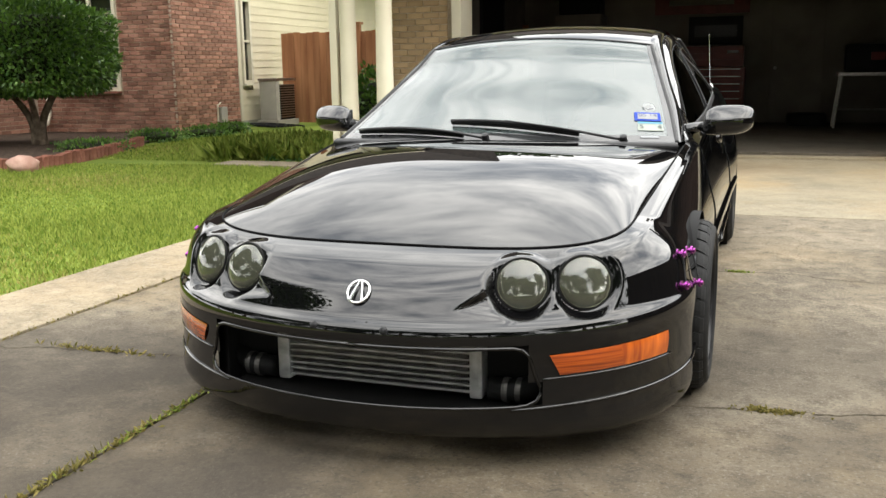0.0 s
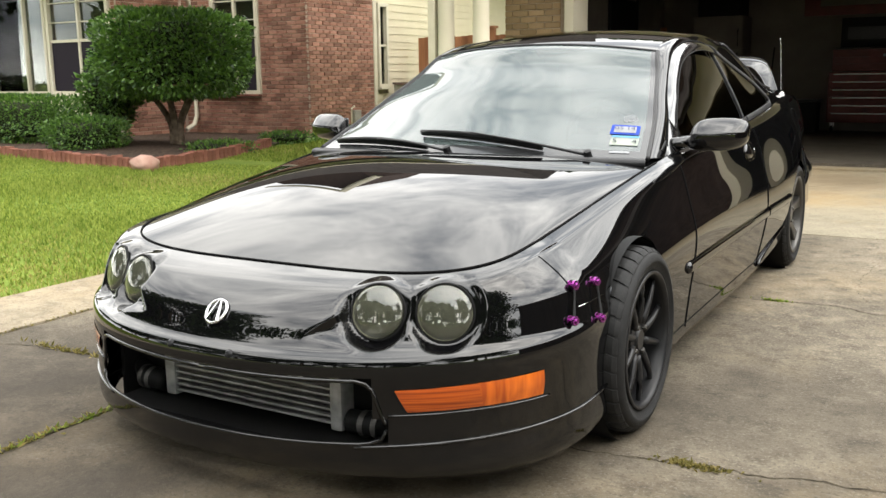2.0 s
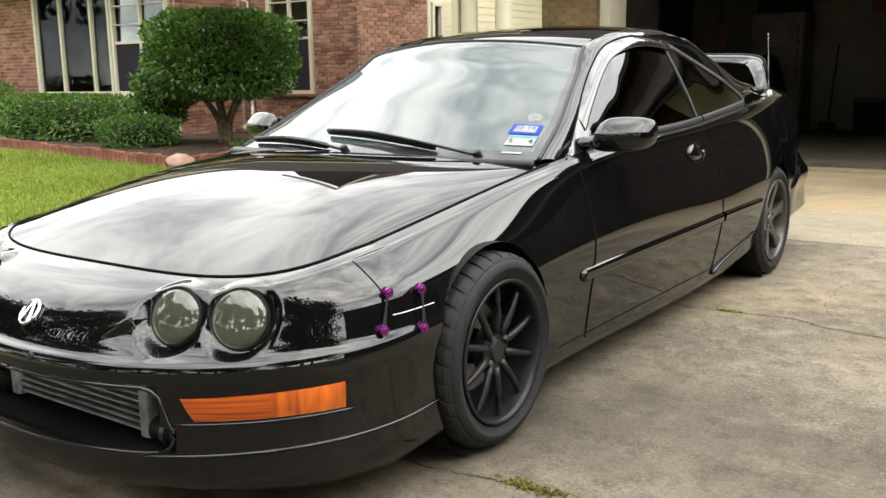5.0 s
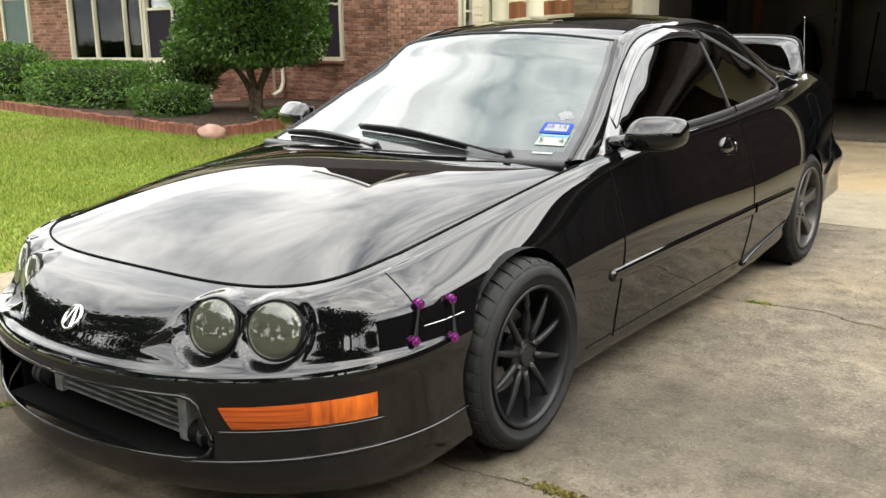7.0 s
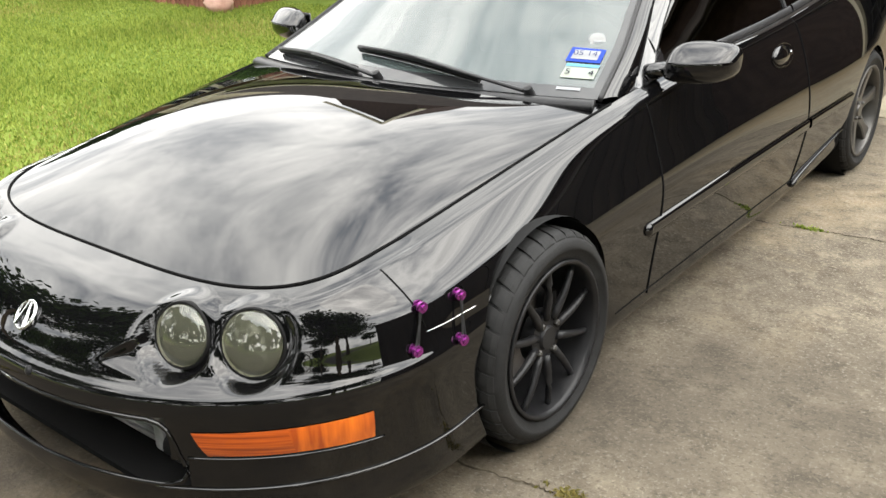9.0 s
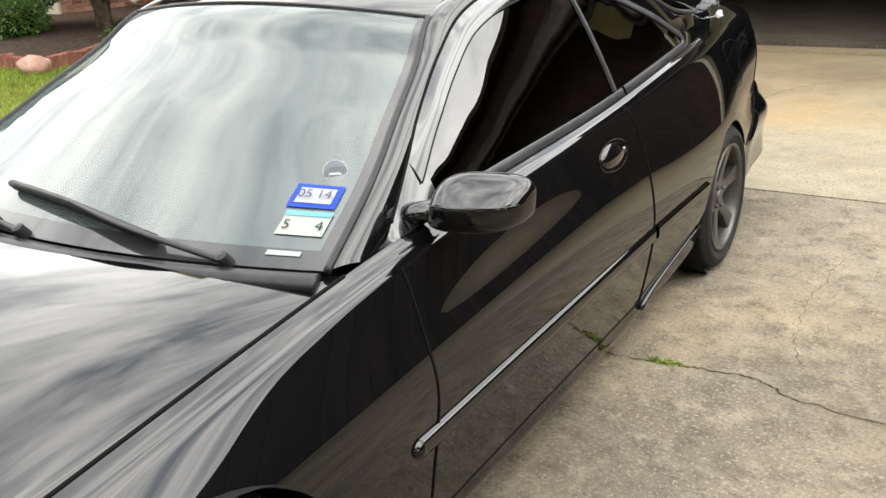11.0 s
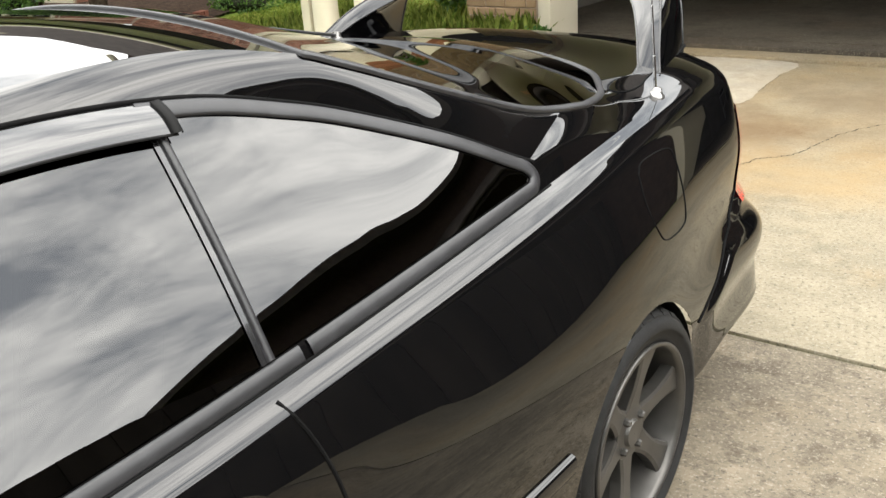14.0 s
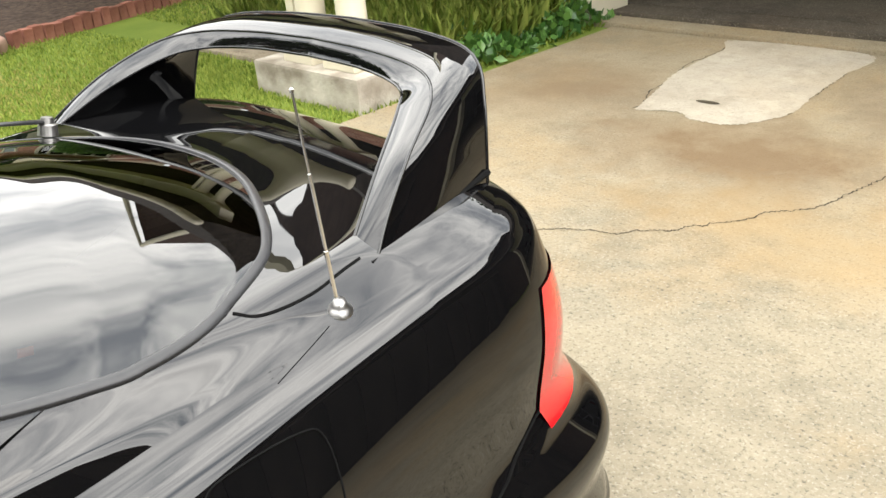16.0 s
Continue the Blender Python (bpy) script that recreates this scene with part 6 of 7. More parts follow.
part("corner_board", box(WX - 0.02, WX + 0.02, 12.66, 12.76, 0.0, 5.4, 0.004), CREAM, house)
for k in range(36):
    z = 0.12 + 0.147 * k
    bm = bmesh.new()
    a, b = (13.15 if 0.7 < z < 2.47 else 12.76), 23.9
    pts = [(WX - 0.02, z), (WX + 0.016, z), (WX + 0.004, z + 0.15), (WX - 0.02, z + 0.15)]
    va = [bm.verts.new((x, a, zz)) for x, zz in pts]
    vb = [bm.verts.new((x, b, zz)) for x, zz in pts]
    for i in range(4):
        bm.faces.new((va[i], va[(i + 1) % 4], vb[(i + 1) % 4], vb[i]))
    bm.faces.new(va)
    bm.faces.new(vb)
    bmesh.ops.recalc_face_normals(bm, faces=bm.faces)
    part("siding_board", bm, SIDING, house)
part("foundation", box(WX - 0.1, WX + 0.02, 12.66, 24.0, -0.2, 0.12), KERB, house)
window(house, -10.93, -9.92, WY, 0.82, 2.75, "y", rows=((-10.93, -9.92, 1.78, 0.022), (-10.93, -9.92, 2.1, 0.01), (-10.93, -9.92, 2.45, 0.01)), cols=(-10.43,), lower=(-10.93, -9.92, 1.76))
window(house, 12.86, 13.08, WX, 0.9, 2.4, "x", rows=((12.86, 13.08, 1.65, 0.02),), back=SCREEN_MESH)
window(house, -16.2, -13.72, 9.02, 0.84, 2.8, "y", cols=(-15.35, -14.3))
window(house, -13.55, -11.98, 9.02, 0.84, 2.8, "y", cols=(-12.75,), rows=((-13.55, -11.98, 1.76, 0.025), (-13.55, -11.98, 2.1, 0.01), (-13.55, -11.98, 2.45, 0.01)), lower=(-13.55, -11.98, 1.74))
for k in range(8):
    part("window_panel", box(-16.27 + 0.565 * k, -15.715 + 0.565 * k, 8.985, 9.02, 0.0, 0.73, 0.004), CREAM, house)
door = part("door_1", box(-18.9, -17.9, 8.98, 9.03, 0.05, 2.1, 0.01), TEAL, house, "dark green front door")
for x in (-18.98, -17.9):
    part("door_frame", box(x, x + 0.08, 8.95, 9.03, 0.0, 2.18, 0.006), CREAM, house)
part("rake_board", tube([(-16.9, 8.75, 5.2), (-11.35, 8.75, 2.95)], 0.09, n=6), CREAM, house)
part("downspout", tube([(-11.35, 8.8, 2.95), (-11.42, 9.6, 2.7), (-11.45, 10.5, 2.5), (-11.45, 10.55, 0.35), (-11.43, 10.45, 0.18), (-11.38, 10.2, 0.1)], 0.045, n=8), CREAM, house, smooth=True)
# upper storey gable of the front bay, with its own windows and roofs
part("gable", box(-18.5, -12.0, 9.4, 10.6, 3.3, 5.6), SIDING, house)
for x in (-17.4, -15.6, -13.8):
    window(house, x, x + 1.0, 9.4, 3.9, 5.1, "y", rows=((x, x + 1.0, 4.5, 0.02),), back=SCREEN_MESH)
for pts in (((-20.6, 8.3, 3.2), (-11.2, 8.3, 3.2), (-12.0, 10.0, 4.1), (-19.5, 10.0, 4.1)), ((-20.6, 8.8, 5.5), (-8.2, 9.9, 5.4), (-8.2, 24.5, 5.4), (-20.6, 24.5, 5.4))):
    bm = bmesh.new()
    v = [bm.verts.new(p) for p in pts]
    if pts[0][2] > 5:
        t = [bm.verts.new((-14, 13.5, 8.4)), bm.verts.new((-14, 21.0, 8.4))]
        for q in ((v[0], v[1], t[0]), (v[1], v[2], t[1], t[0]), (v[2], v[3], t[1]), (v[3], v[0], t[0], t[1]), (v[3], v[2], v[1], v[0])):
            bm.faces.new(q)
    else:
        bm.faces.new(v)
        bmesh.ops.solidify(bm, geom=bm.faces[:], thickness=0.08)
    bmesh.ops.recalc_face_normals(bm, faces=bm.faces)
    part("roof", bm, SHINGLE, house)
# brick gable over the front wall
bm = bmesh.new()
ends = [[bm.verts.new((x, y, z)) for x, z in ((-11.75, 5.4), (WX, 5.4), (WX, 7.6), (-10.24, 9.6), (-11.75, 7.6))] for y in (10.62, 14.0)]
bm.faces.new(ends[0])
bm.faces.new(ends[1][::-1])
for k in range(5):
    bm.faces.new((ends[0][k], ends[1][k], ends[1][(k + 1) % 5], ends[0][(k + 1) % 5]))
bmesh.ops.recalc_face_normals(bm, faces=bm.faces)
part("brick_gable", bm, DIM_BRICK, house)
for x0, x1, z0, z1 in ((-12.15, -10.24, 7.2, 9.72), (-8.32, -10.24, 7.2, 9.72)):
    part("rake_board", tube([(x0, 10.4, z0), (x1, 10.4, z1)], 0.1, n=6), CREAM, house)
part("soffit", box(-20.6, -8.2, 9.95, 10.6, 5.28, 5.38), CREAM, house)
part("utility_box", box(WX, WX + 0.10, 11.85, 12.05, 0.1, 0.42, 0.01), KERB, house)
part("conduit", tube([(WX + 0.04, 11.8, 0.0), (WX + 0.05, 11.8, 0.45), (WX + 0.05, 11.9, 0.5)], 0.015, n=6), CREAM, house)

# porch with paired columns on a stone block
porch = root("porch", "cream porch beam and roof on paired round columns", "porch", kind="structure")
part("stone_block", box(-3.5, -2.46, 5.52, 5.95, -0.05, 0.19, 0.02), STONE, porch, "rough pebbled stone column block")
for x in (-3.12, -2.72):
    col = part("column", lathe([(0.115, 0.27), (0.122, 0.285), (0.115, 0.305), (0.098, 0.315), (0.092, 0.34), (0.085, 1.3), (0.078, 2.40), (0.1, 2.42), (0.1, 2.46)], 32, "z", (x, 5.75, 0)), CREAM, porch, "smooth cream round column", smooth=True)
    part("plinth", box(x - 0.15, x + 0.15, 5.60, 5.90, 0.19, 0.272, 0.012), CREAM, col)
part("downspout", box(-3.31, -3.23, 5.70, 5.78, 0.15, 2.46, 0.012), CREAM, porch)
part("spout_elbow", tube([(-3.27, 5.74, 0.16), (-3.35, 5.70, 0.10), (-3.48, 5.64, 0.06)], 0.045, n=8), CREAM, porch)
part("beam", box(-8.7, -2.5, 5.62, 5.88, 2.46, 2.72, 0.01), CREAM, porch)
bm = bmesh.new()
ends = [[bm.verts.new((x, y, z)) for y, z in ((5.3, 2.72), (5.3, 2.84), (7.7, 5.1), (7.9, 5.1), (7.9, 2.72))] for x in (-8.7, -2.3)]
for q in [ends[0], ends[1][::-1]] + [(ends[0][k], ends[0][(k + 1) % 5], ends[1][(k + 1) % 5], ends[1][k]) for k in range(5)]:
    bm.faces.new(q)
bmesh.ops.recalc_face_normals(bm, faces=bm.faces)
part("porch_roof", bm, SHINGLE, porch)
part("gutter", tube([(-8.7, 5.24, 2.75), (-2.3, 5.24, 2.75)], 0.055, n=10), CREAM, porch, smooth=True)

# fence behind the porch
fence = root("fence", "tall red-brown wooden board fence", "fence")
for k in range(36):
    x = -8.5 + 0.145 * k
    part("board", box(x, x + 0.138, 14.0, 14.025, 0.02, 1.82 + 0.01 * (k % 3)), WOOD, fence)
for z in (0.4, 1.6):
    part("rail", box(-8.5, -3.3, 14.03, 14.09, z, z + 0.09), WOOD, fence)
for x in (-6.75, -4.4):
    part("post", box(x - 0.06, x + 0.06, 13.9, 14.0, 0, 1.95, 0.008), WOOD, fence)
    part("post_cap", box(x - 0.09, x + 0.09, 13.87, 14.03, 1.95, 2.0, 0.01), WOOD, fence)

# air conditioner by the siding
ac = root("air_conditioner", "grey outdoor air conditioner unit beside the siding wall", "air conditioner")
part("casing", box(-8.45, -8.08, 12.95, 13.1, 0.12, 0.88, 0.02), KERB, ac)
part("casing", box(-8.45, -8.08, 13.1, 13.7, 0.12, 0.80, 0.02), DARK, ac)
part("cap", box(-8.47, -8.06, 12.93, 13.72, 0.88, 0.93, 0.015), STEEL, ac)
for k in range(14):
    part("grille_slat", box(-8.082, -8.074, 13.12, 13.68, 0.16 + 0.048 * k, 0.185 + 0.048 * k), STEEL, ac)
part("pad", box(-8.5, -8.03, 12.9, 13.75, 0.0, 0.12, 0.01), KERB, ac)
hose = root("garden_hose", "dark coiled garden hose lying on the ground", "hose")
part("hose", tube([(-7.6 + 0.32 * math.cos(a) - 0.03 * a, 12.5 + 0.3 * math.sin(a), 0.03 + 0.012 * (a / 6.28)) for a in np.linspace(0, 25, 90)], 0.016, n=6), DARK, hose, smooth=True)

# ---- planting ----
bed_pts = [(-14.8, 6.5), (-12.0, 5.95), (-9.9, 5.5), (-6.85, 5.05), (-7.0, 5.9), (-7.35, 7.4), (-8.0, 8.8), (-8.75, 10.6), (-11.8, 10.6), (-14.8, 9.0)]
mulch = tagged(mesh_ob("mulch_bed", [(x, y, 0.015) for x, y in bed_pts] + [(-10, 7.6, 0.06)], [(10, k, (k + 1) % 10) for k in range(10)], MULCH, None, False), "dark mulch planting bed", "flower bed", kind="structure")
edging = root("edging", "red brick edging standing upright round the bed", "edging")
eb = bpy.data.meshes.new("edging_brick")
bm = box(-0.045, 0.045, -0.05, 0.05, -0.06, 0.125, 0.006)
bm.to_mesh(eb)
bm.free()
eb.materials.append(TERRA)
line = smooth_path([(-14.8, 6.5, 0), (-12.0, 5.95, 0), (-9.9, 5.5, 0), (-6.95, 5.06, 0)], 400)
line2 = smooth_path([(-6.80, 5.15, 0), (-6.95, 5.9, 0), (-7.3, 7.2, 0), (-7.75, 8.3, 0)], 200)
for ln in (line, line2):
    run = 0.0
    for a, b in zip(ln, ln[1:]):
        run += np.linalg.norm(b - a)
        if run > 0.098:
            run = 0.0
            ob = new("edging_brick", eb)
            ob.parent = edging
            ob.matrix_world = pose(a[0], a[1], 0, random.uniform(-4, 4), random.uniform(-4, 4), math.degrees(math.atan2(b[1] - a[1], b[0] - a[0])) + random.uniform(-4, 4)) @ Matrix.Diagonal((1, 1, random.uniform(0.85, 1.1), 1))
rock = bmesh.new()
bmesh.ops.create_icosphere(rock, subdivisions=3, radius=1)
for v in rock.verts:
    v.co = Vector((v.co.x * 0.19, v.co.y * 0.14, v.co.z * 0.11)) * (1 + 0.25 * noise.noise(v.co * 1.6)) + Vector((-6.76, 4.98, 0.06))
tagged(part("rock", rock, noisy(mat("pink_stone", (0.4, 0.25, 0.2), 0.9), 6, (0.32, 0.18, 0.14), (0.48, 0.32, 0.26), bump=0.6), None, smooth=True), "pinkish stone at the corner of the bed", "rock")

shrub("topiary", "large clipped shrub with a flat boxy crown on bare stems", "shrub", (-9.1, 7.75, 1.42), (0.97, 0.95, 0.64), 14000, 0.08, power=5.0, rough=0.06)
shrub("bush", "small dense green bush under the clipped shrub", "bush", (-10.3, 7.5, 0.8), (0.42, 0.42, 0.5), 3200, 0.07, power=2.6, rough=0.2)
shrub("hedge", "long clipped boxwood hedge in the bed", "hedge", (-12.9, 7.35, 0.4), (1.8, 0.5, 0.40), 11000, 0.06, power=7.0, trunk=False, rough=0.03)
shrub("box_shrub", "low clipped rounded box shrub", "shrub", (-9.95, 6.75, 0.24), (0.58, 0.45, 0.25), 4200, 0.05, power=4.5, trunk=False)
shrub("bush", "green bush near the front door", "bush", (-16.8, 7.9, 0.55), (0.9, 0.6, 0.6), 3500, 0.08, power=3.0, trunk=False, rough=0.15)
for x, y, r in ((-7.7, 7.2, 0.5), (-8.2, 9.3, 0.45), (-7.9, 10.2, 0.4), (-8.1, 11.3, 0.35)):
    shrub("ground_cover", "low spreading leafy ground cover in the bed", "ground cover", (x, y, 0.06), (r, r * 0.8, 0.1), 900, 0.05, power=2.5, trunk=False, rough=0.25)
shrub("bush", "dark green bush beside the porch columns", "bush", (-4.3, 9.6, 0.5), (0.7, 0.6, 0.55), 3000, 0.09, power=2.5, trunk=False, rough=0.25)

# ivy and long grass beside the garage
ivy = root("ivy_bed", "dense green ivy and long grass beside the garage wall", "ivy", kind="stuff")
n = 5200
p = np.stack([RNG.uniform(-4.6, -2.5, n), RNG.uniform(6.48, 8.05, n), np.zeros(n)], 1)
near = np.clip((p[:, 0] + 4.0) / 1.2, 0, 1)
p[:, 2] = RNG.random(n) * (0.06 + 0.1 * near) * (0.6 + 0.4 * np.sin(p[:, 1] * 6 + p[:, 0] * 5))
d = RNG.normal(size=(n, 3)) + (0, 0, 0.7)
shards("ivy_leaves", p, d, 0.085, 0.06, IVY, ivy, "stuff")
n = 7000
p = np.stack([RNG.uniform(-5.4, -2.75, n), RNG.uniform(6.48, 8.3, n), np.zeros(n)], 1)
d = np.stack([RNG.normal(0, 0.5, n), RNG.normal(0, 0.5, n), np.ones(n)], 1)
shards("long_grass", p, d, 0.26, 0.012, BLADE, ivy, "stuff", bend=0.8)


# ---- trees round the street and gardens ----
def tree(height, spread, seed, n):
    rng = np.random.default_rng(seed)
    base = root("tree", "tall broad-leaved garden tree with a dark green crown", "tree", group="trees along the street")
    bm = tube(smooth_path([(0, 0, -0.1), (0.1, 0, height * 0.2), (0, 0.15, height * 0.5), (0.1, 0, height * 0.8)], 10), 0.24, n=10, taper=lambda t: 1.2 - 0.95 * t)
    for k in range(8):
        a, h = k * 2.4, height * (0.28 + 0.06 * k)
        r = spread * (0.75 - 0.04 * k)
        tube(smooth_path([(0, 0, h), (0.5 * r * math.cos(a), 0.5 * r * math.sin(a), h + 0.12 * height), (r * math.cos(a), r * math.sin(a), h + 0.2 * height)], 7), 0.09, bm, n=6, taper=lambda t: 1 - 0.75 * t)
    part("trunk", bm, BARK, base, smooth=True)
    ps, ds = [], []
    for k in range(46):
        a, e = rng.uniform(0, 6.28), rng.uniform(-0.35, 1.4)
        r = spread * rng.uniform(0.35, 0.95)
        c = np.array((r * math.cos(a) * math.cos(e * 0.7), r * math.sin(a) * math.cos(e * 0.7), height * 0.58 + height * 0.34 * math.sin(e)))
        v = rng.normal(size=(n // 46, 3))
        v /= np.linalg.norm(v, axis=1, keepdims=True)
        ps.append(c + v * rng.uniform(0.3, 1.0, (len(v), 1)) * spread * np.array((0.34, 0.34, 0.26)))
        ds.append(v + rng.normal(size=v.shape) * 0.7)
    shards("crown", np.vstack(ps), np.vstack(ds), 0.42, 0.3, TREE_LEAF, base)
    return base


t1, t2, t3 = tree(9.0, 4.2, 3, 7000), tree(7.0, 3.4, 8, 6000), tree(12.5, 5.2, 21, 9000)
# those from x 40 on are unseen, added as a dark skyline for reflections
spots = [(-20, -5, 1), (-18.5, -7.8, 1), (9, -17, 1), (15, -8, 1), (10, -6.5, 1), (-22, -24, 1), (-14, -27, 2), (-7, -23, 1), (1, -26, 2), (8, -22, 1), (15, -25, 2), (23, -20, 1), (-33, -12, 2), (-30, 2, 1), (-9.5, 26, 2), (-3.5, 24, 1), (12, 24, 2), (-34, -26, 1), (44, -4, 1), (47, 4, 2), (45, 13, 1), (44, 23, 2), (48, -13, 1), (40, 30, 1)]
t1.matrix_basis = pose(-6.2, 19.5, 0)
t2.matrix_basis = pose(-28, 12, 0)
t3.matrix_basis = pose(-3.0, -18.8, 0)
for x, y, turn in ((4.5, -19.2, 70), (-10.5, -18.3, 160), (-12.8, -7.2, 230)):
    copy_thing(t3, pose(x, y, 0, 0, 0, turn))
for k, (x, y, which) in enumerate(spots):
    copy_thing(t1 if which == 1 else t2, pose(x, y, 0, 0, 0, 57 * k))
# unseen bushes, added to block the bright horizon from the bumper's reflection
for x, y in ((-31, -20), (-24, -19), (-17, -20), (-10, -21), (-3, -20), (4, -21), (11, -20), (18, -21), (25, -20)):
    shrub("bush", "tall dense dark green bush added unseen across the street", "bush", (x, y - 2.5, 1.3), (3.6, 1.0, 1.4), 1500, 0.3, material=TREE_LEAF, power=3.0, trunk=False, rough=0.3)
# unseen fence, added so the flank and side glass reflect something dark
dark_fence = root("neighbour_fence", "added dark wooden board fence, seen only in reflections", "fence")
for k in range(62):
    y = -1.2 + 0.155 * k
    part("board", box(4.3 + 0.012 * (k % 2), 4.32 + 0.012 * (k % 2), y, y + 0.165, 0.0, 1.76), DARK_WOOD, dark_fence)

# ---- inside the garage ----
chest = root("tool_chest", "red steel roller tool chest with many drawers", "tool chest")
part("body", box(-0.48, 0.60, 13.55, 14.1, 0.22, 1.02, 0.01), RED_CHEST, chest)
top = part("top_box", box(-0.44, 0.56, 13.6, 14.1, 1.03, 1.38, 0.01), RED_CHEST, chest)
for k in range(6):
    dr = part("drawer", box(-0.45, 0.57, 13.53, 13.555, 0.26 + 0.125 * k, 0.375 + 0.125 * k, 0.004), RED_CHEST, chest)
    part("drawer_pull", box(-0.40, 0.52, 13.515, 13.532, 0.36 + 0.125 * k, 0.37 + 0.125 * k), STEEL, dr)
for k in range(3):
    part("drawer", box(-0.41, 0.53, 13.58, 13.605, 1.05 + 0.105 * k, 1.145 + 0.105 * k, 0.004), RED_CHEST, chest)
part("paper_label", box(0.30, 0.48, 13.575, 13.58, 1.26, 1.30), WHITE, chest)
for x in (-0.4, 0.5):
    part("castor", lathe([(0.001, x - 0.02), (0.065, x - 0.02), (0.065, x + 0.02), (0.001, x + 0.02)], 20, "x", (0, 13.7, 0.12)), DARK, chest)
    part("castor_fork", box(x - 0.03, x + 0.03, 13.66, 13.74, 0.15, 0.22), STEEL, chest)
banner = root("banner", "dark red wall banner with a pale printed band", "banner")
part("cloth", box(-1.0, 0.62, 14.17, 14.19, 1.95, 2.42), RED_CHEST, banner)
part("print", box(-0.75, 0.35, 14.16, 14.168, 2.1, 2.2), DRYWALL, banner)
pict = root("poster", "dark framed poster above the tool chest", "poster")
part("sheet", box(-0.4, 0.52, 14.16, 14.185, 1.42, 1.9), DARK, pict)
part("print", box(-0.3, 0.42, 14.15, 14.158, 1.55, 1.75), TRIM, pict)
fridge = root("refrigerator", "tall pale refrigerator against the garage back wall", "refrigerator")
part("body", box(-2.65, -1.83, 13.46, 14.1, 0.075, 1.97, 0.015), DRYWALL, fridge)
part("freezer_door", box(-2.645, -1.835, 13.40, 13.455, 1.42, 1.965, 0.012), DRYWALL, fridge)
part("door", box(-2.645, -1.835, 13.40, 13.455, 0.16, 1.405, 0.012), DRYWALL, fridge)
for z0, z1 in ((1.46, 1.75), (0.95, 1.37)):
    part("handle", tube([(-1.90, 13.395, z0), (-1.90, 13.36, z0 + 0.03), (-1.90, 13.36, z1 - 0.03), (-1.90, 13.395, z1)], 0.012, n=8), TRIM, fridge, smooth=True)
part("kick_plate", box(-2.63, -1.85, 13.47, 13.50, 0.06, 0.15), DARK, fridge)
crate = root("storage_crate", "black plastic storage crate on the refrigerator", "crate")
part("tub", box(-2.60, -1.88, 13.48, 14.05, 1.972, 2.39, 0.02), DARK, crate)
part("lid", box(-2.62, -1.86, 13.46, 14.07, 2.39, 2.42, 0.008), TRIM, crate)
sack = root("duffel_bag", "dark stuffed duffel bag standing before the refrigerator", "bag")
part("body", lathe([(0.02, 0.06), (0.24, 0.06), (0.27, 0.2), (0.26, 0.7), (0.22, 1.05), (0.16, 1.22), (0.05, 1.32), (0.002, 1.33)], 28, "z", (-2.26, 13.05, 0)), TRIM, sack, smooth=True)
part("strap", tube([(-2.04, 13.0, 0.35), (-1.95, 12.97, 0.7), (-2.05, 13.0, 1.05)], 0.015, n=8), DARK, sack, smooth=True)
tub = root("storage_box", "black storage box on the garage floor", "box")
part("tub", box(-1.03, -0.62, 13.5, 13.95, 0.06, 0.54, 0.02), DARK, tub)
part("lid", box(-1.05, -0.60, 13.48, 13.97, 0.54, 0.59, 0.01), TRIM, tub)
broom = root("broom", "dark broom leaning on the garage back wall", "broom")
part("stick", tube([(-1.46, 13.75, 0.2), (-1.44, 14.12, 1.45)], 0.013, n=8), DARK, broom)
part("bristles", box(-1.58, -1.34, 13.68, 13.76, 0.06, 0.22, 0.01), DARK, broom)
frame_ob = root("picture_frame", "dark framed board on the garage side wall", "picture")
part("board", box(-3.40, -3.375, 11.3, 12.6, 1.35, 2.2, 0.006), DARK, frame_ob)
for y in (0, 1):
    part("frame_rail", box(-3.395, -3.36, 11.26 + 1.34 * y, 11.30 + 1.34 * y, 1.31, 2.24, 0.004), TRIM, frame_ob)
bench = root("workbench", "grey metal work stand inside the garage", "workbench")
part("top", box(2.0, 3.2, 12.6, 13.2, 0.86, 0.92, 0.01), STEEL, bench)
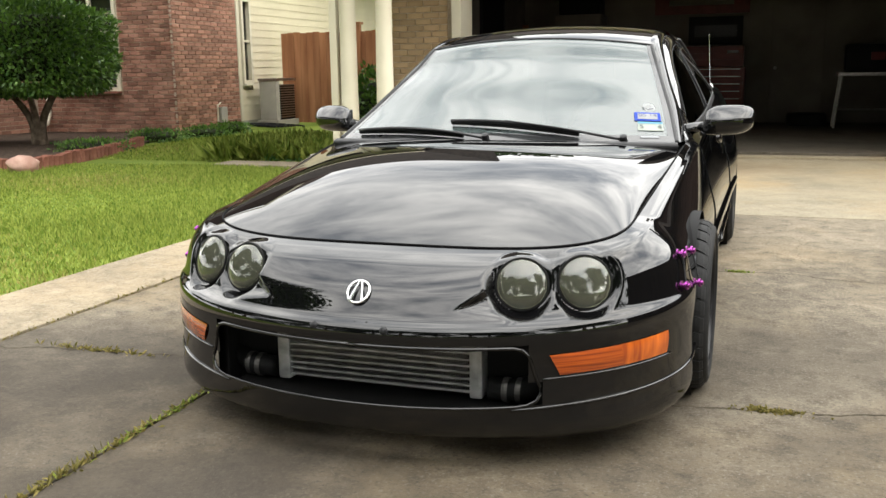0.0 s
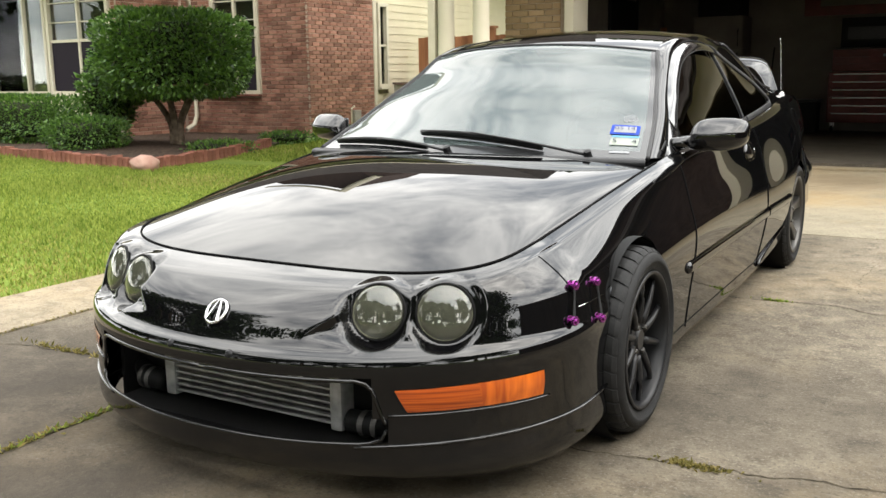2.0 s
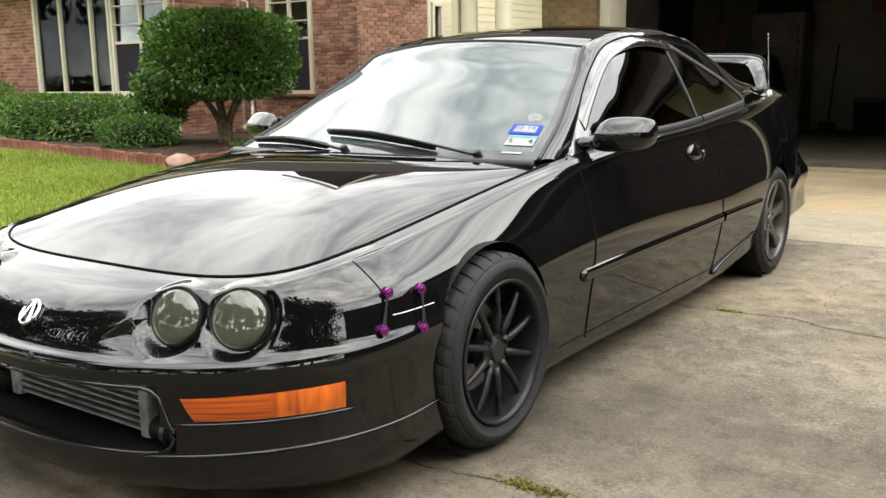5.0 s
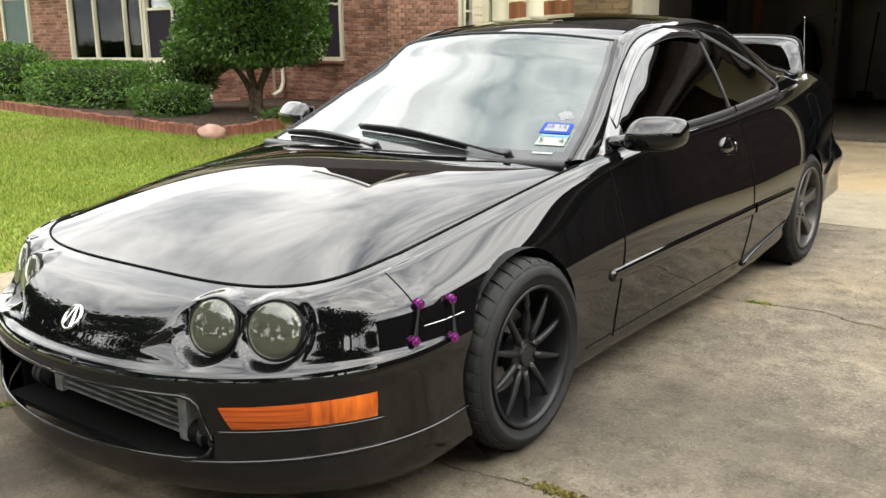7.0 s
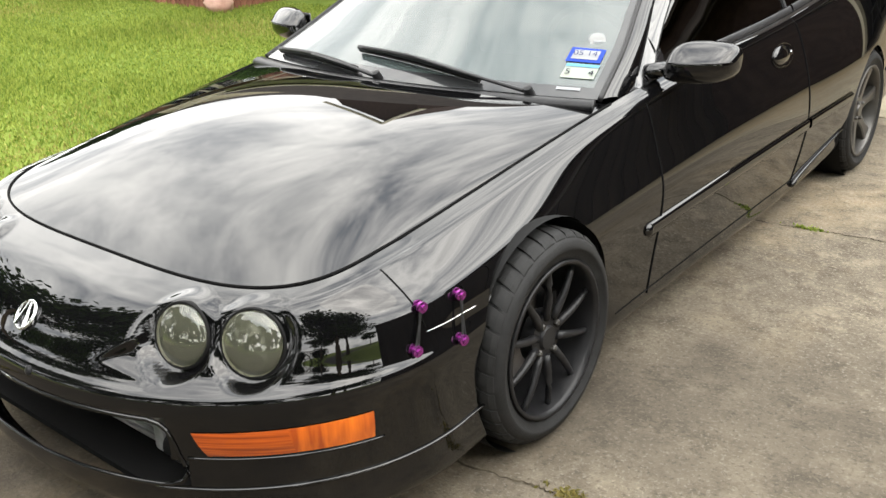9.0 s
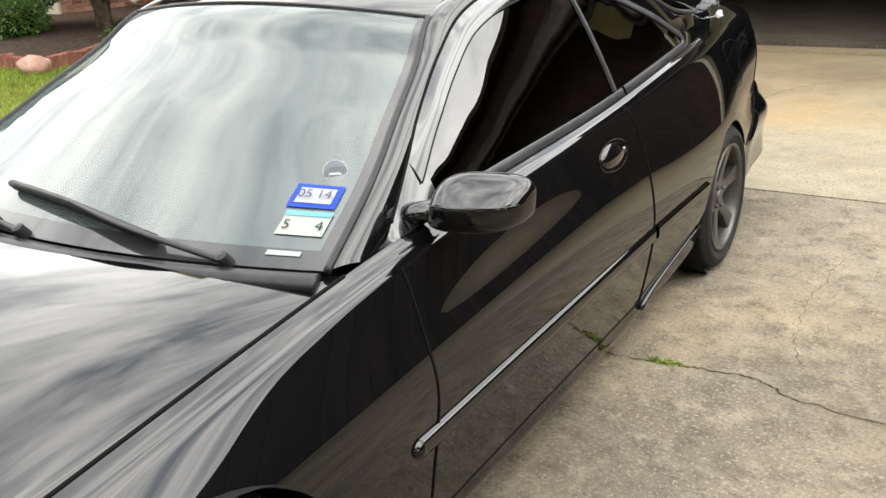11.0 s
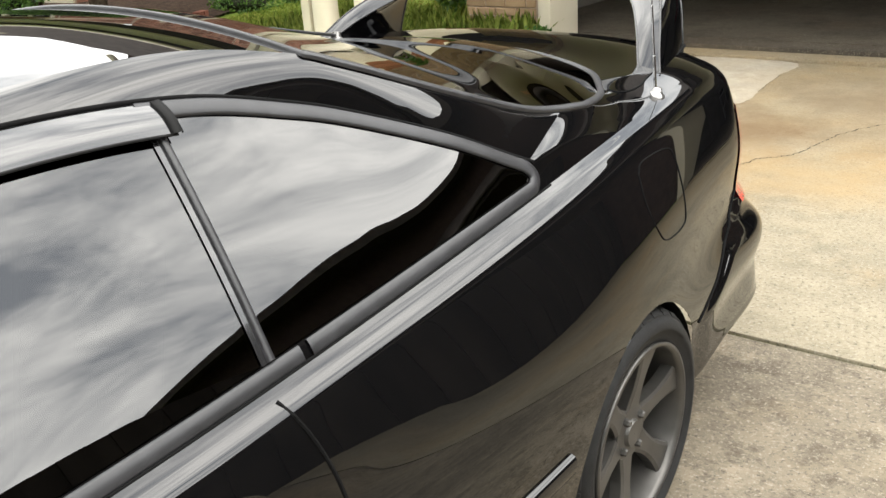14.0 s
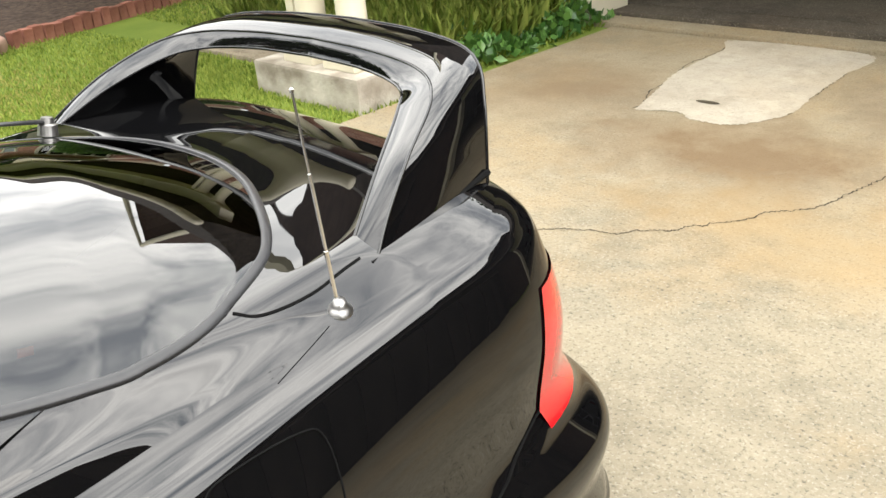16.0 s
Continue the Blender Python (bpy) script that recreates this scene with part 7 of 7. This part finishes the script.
for x, y in ((2.06, 12.66), (3.12, 12.66), (2.06, 13.12), (3.12, 13.12)):
    part("leg", tube([(x, y, 0.86), (x - 0.08, y, 0.055)], 0.02, n=8), STEEL, bench)
part("brace", tube([(2.0, 12.66, 0.35), (3.1, 12.66, 0.35)], 0.015, n=8), STEEL, bench)
bag = root("tool_bag", "black tool bag with a red mark on the work stand", "bag")
part("body", box(2.1, 2.9, 12.65, 13.1, 0.92, 1.35, 0.06), DARK, bag)
part("mark", box(2.45, 2.65, 12.64, 12.652, 1.1, 1.22), RED_CHEST, bag)
bdoor = root("back_door", "plain painted door in the back wall", "door")
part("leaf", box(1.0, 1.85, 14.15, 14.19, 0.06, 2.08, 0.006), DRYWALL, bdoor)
part("knob", lathe([(0.001, 14.08), (0.03, 14.09), (0.03, 14.12), (0.012, 14.13), (0.012, 14.15)], 16, "y", (1.08, 0, 1.0)), STEEL, bdoor)
tyre_stack = root("spare_tyre", "dark spare tyre lying on the garage floor", "tyre")
part("carcass", lathe([(0.2, 0.06), (0.29, 0.06), (0.31, 0.1), (0.31, 0.22), (0.29, 0.26), (0.2, 0.26)], 36, "z", (1.6, 13.3, 0)), RUBBER, tyre_stack, smooth=True)

# ---- brick courses, last ----
brickwork(house, (WX, WY + 0.0, 0), (0, 1, 0), 2.04, 0.02, 3.0, BRICK, single=290)
brickwork(house, (-11.75, WY, 0), (1, 0, 0), 3.03, 0.02, 5.3, BRICK, holes=((0.74, 1.93, 0.72, 2.86),), single=0)
brickwork(house, (WX, WY + 0.0, 3.02), (0, 1, 0), 2.04, 3.02 - 3.02, 2.3, BRICK, single=0)
brickwork(house, (-20.0, 9.02, 0), (1, 0, 0), 8.25, 0.02, 3.25, BRICK, holes=((3.65, 8.15, 0.0, 2.9), (1.0, 2.2, 0.0, 2.2)), single=0)
brickwork(house, (-11.75, 9.04, 0), (0, 1, 0), 1.56, 0.02, 3.2, BRICK, single=0)
brickwork(garage, (-3.55, 8.0, 0), (1, 0, 0), 0.83, 0.02, 2.85, TAN_BRICK, single=160)
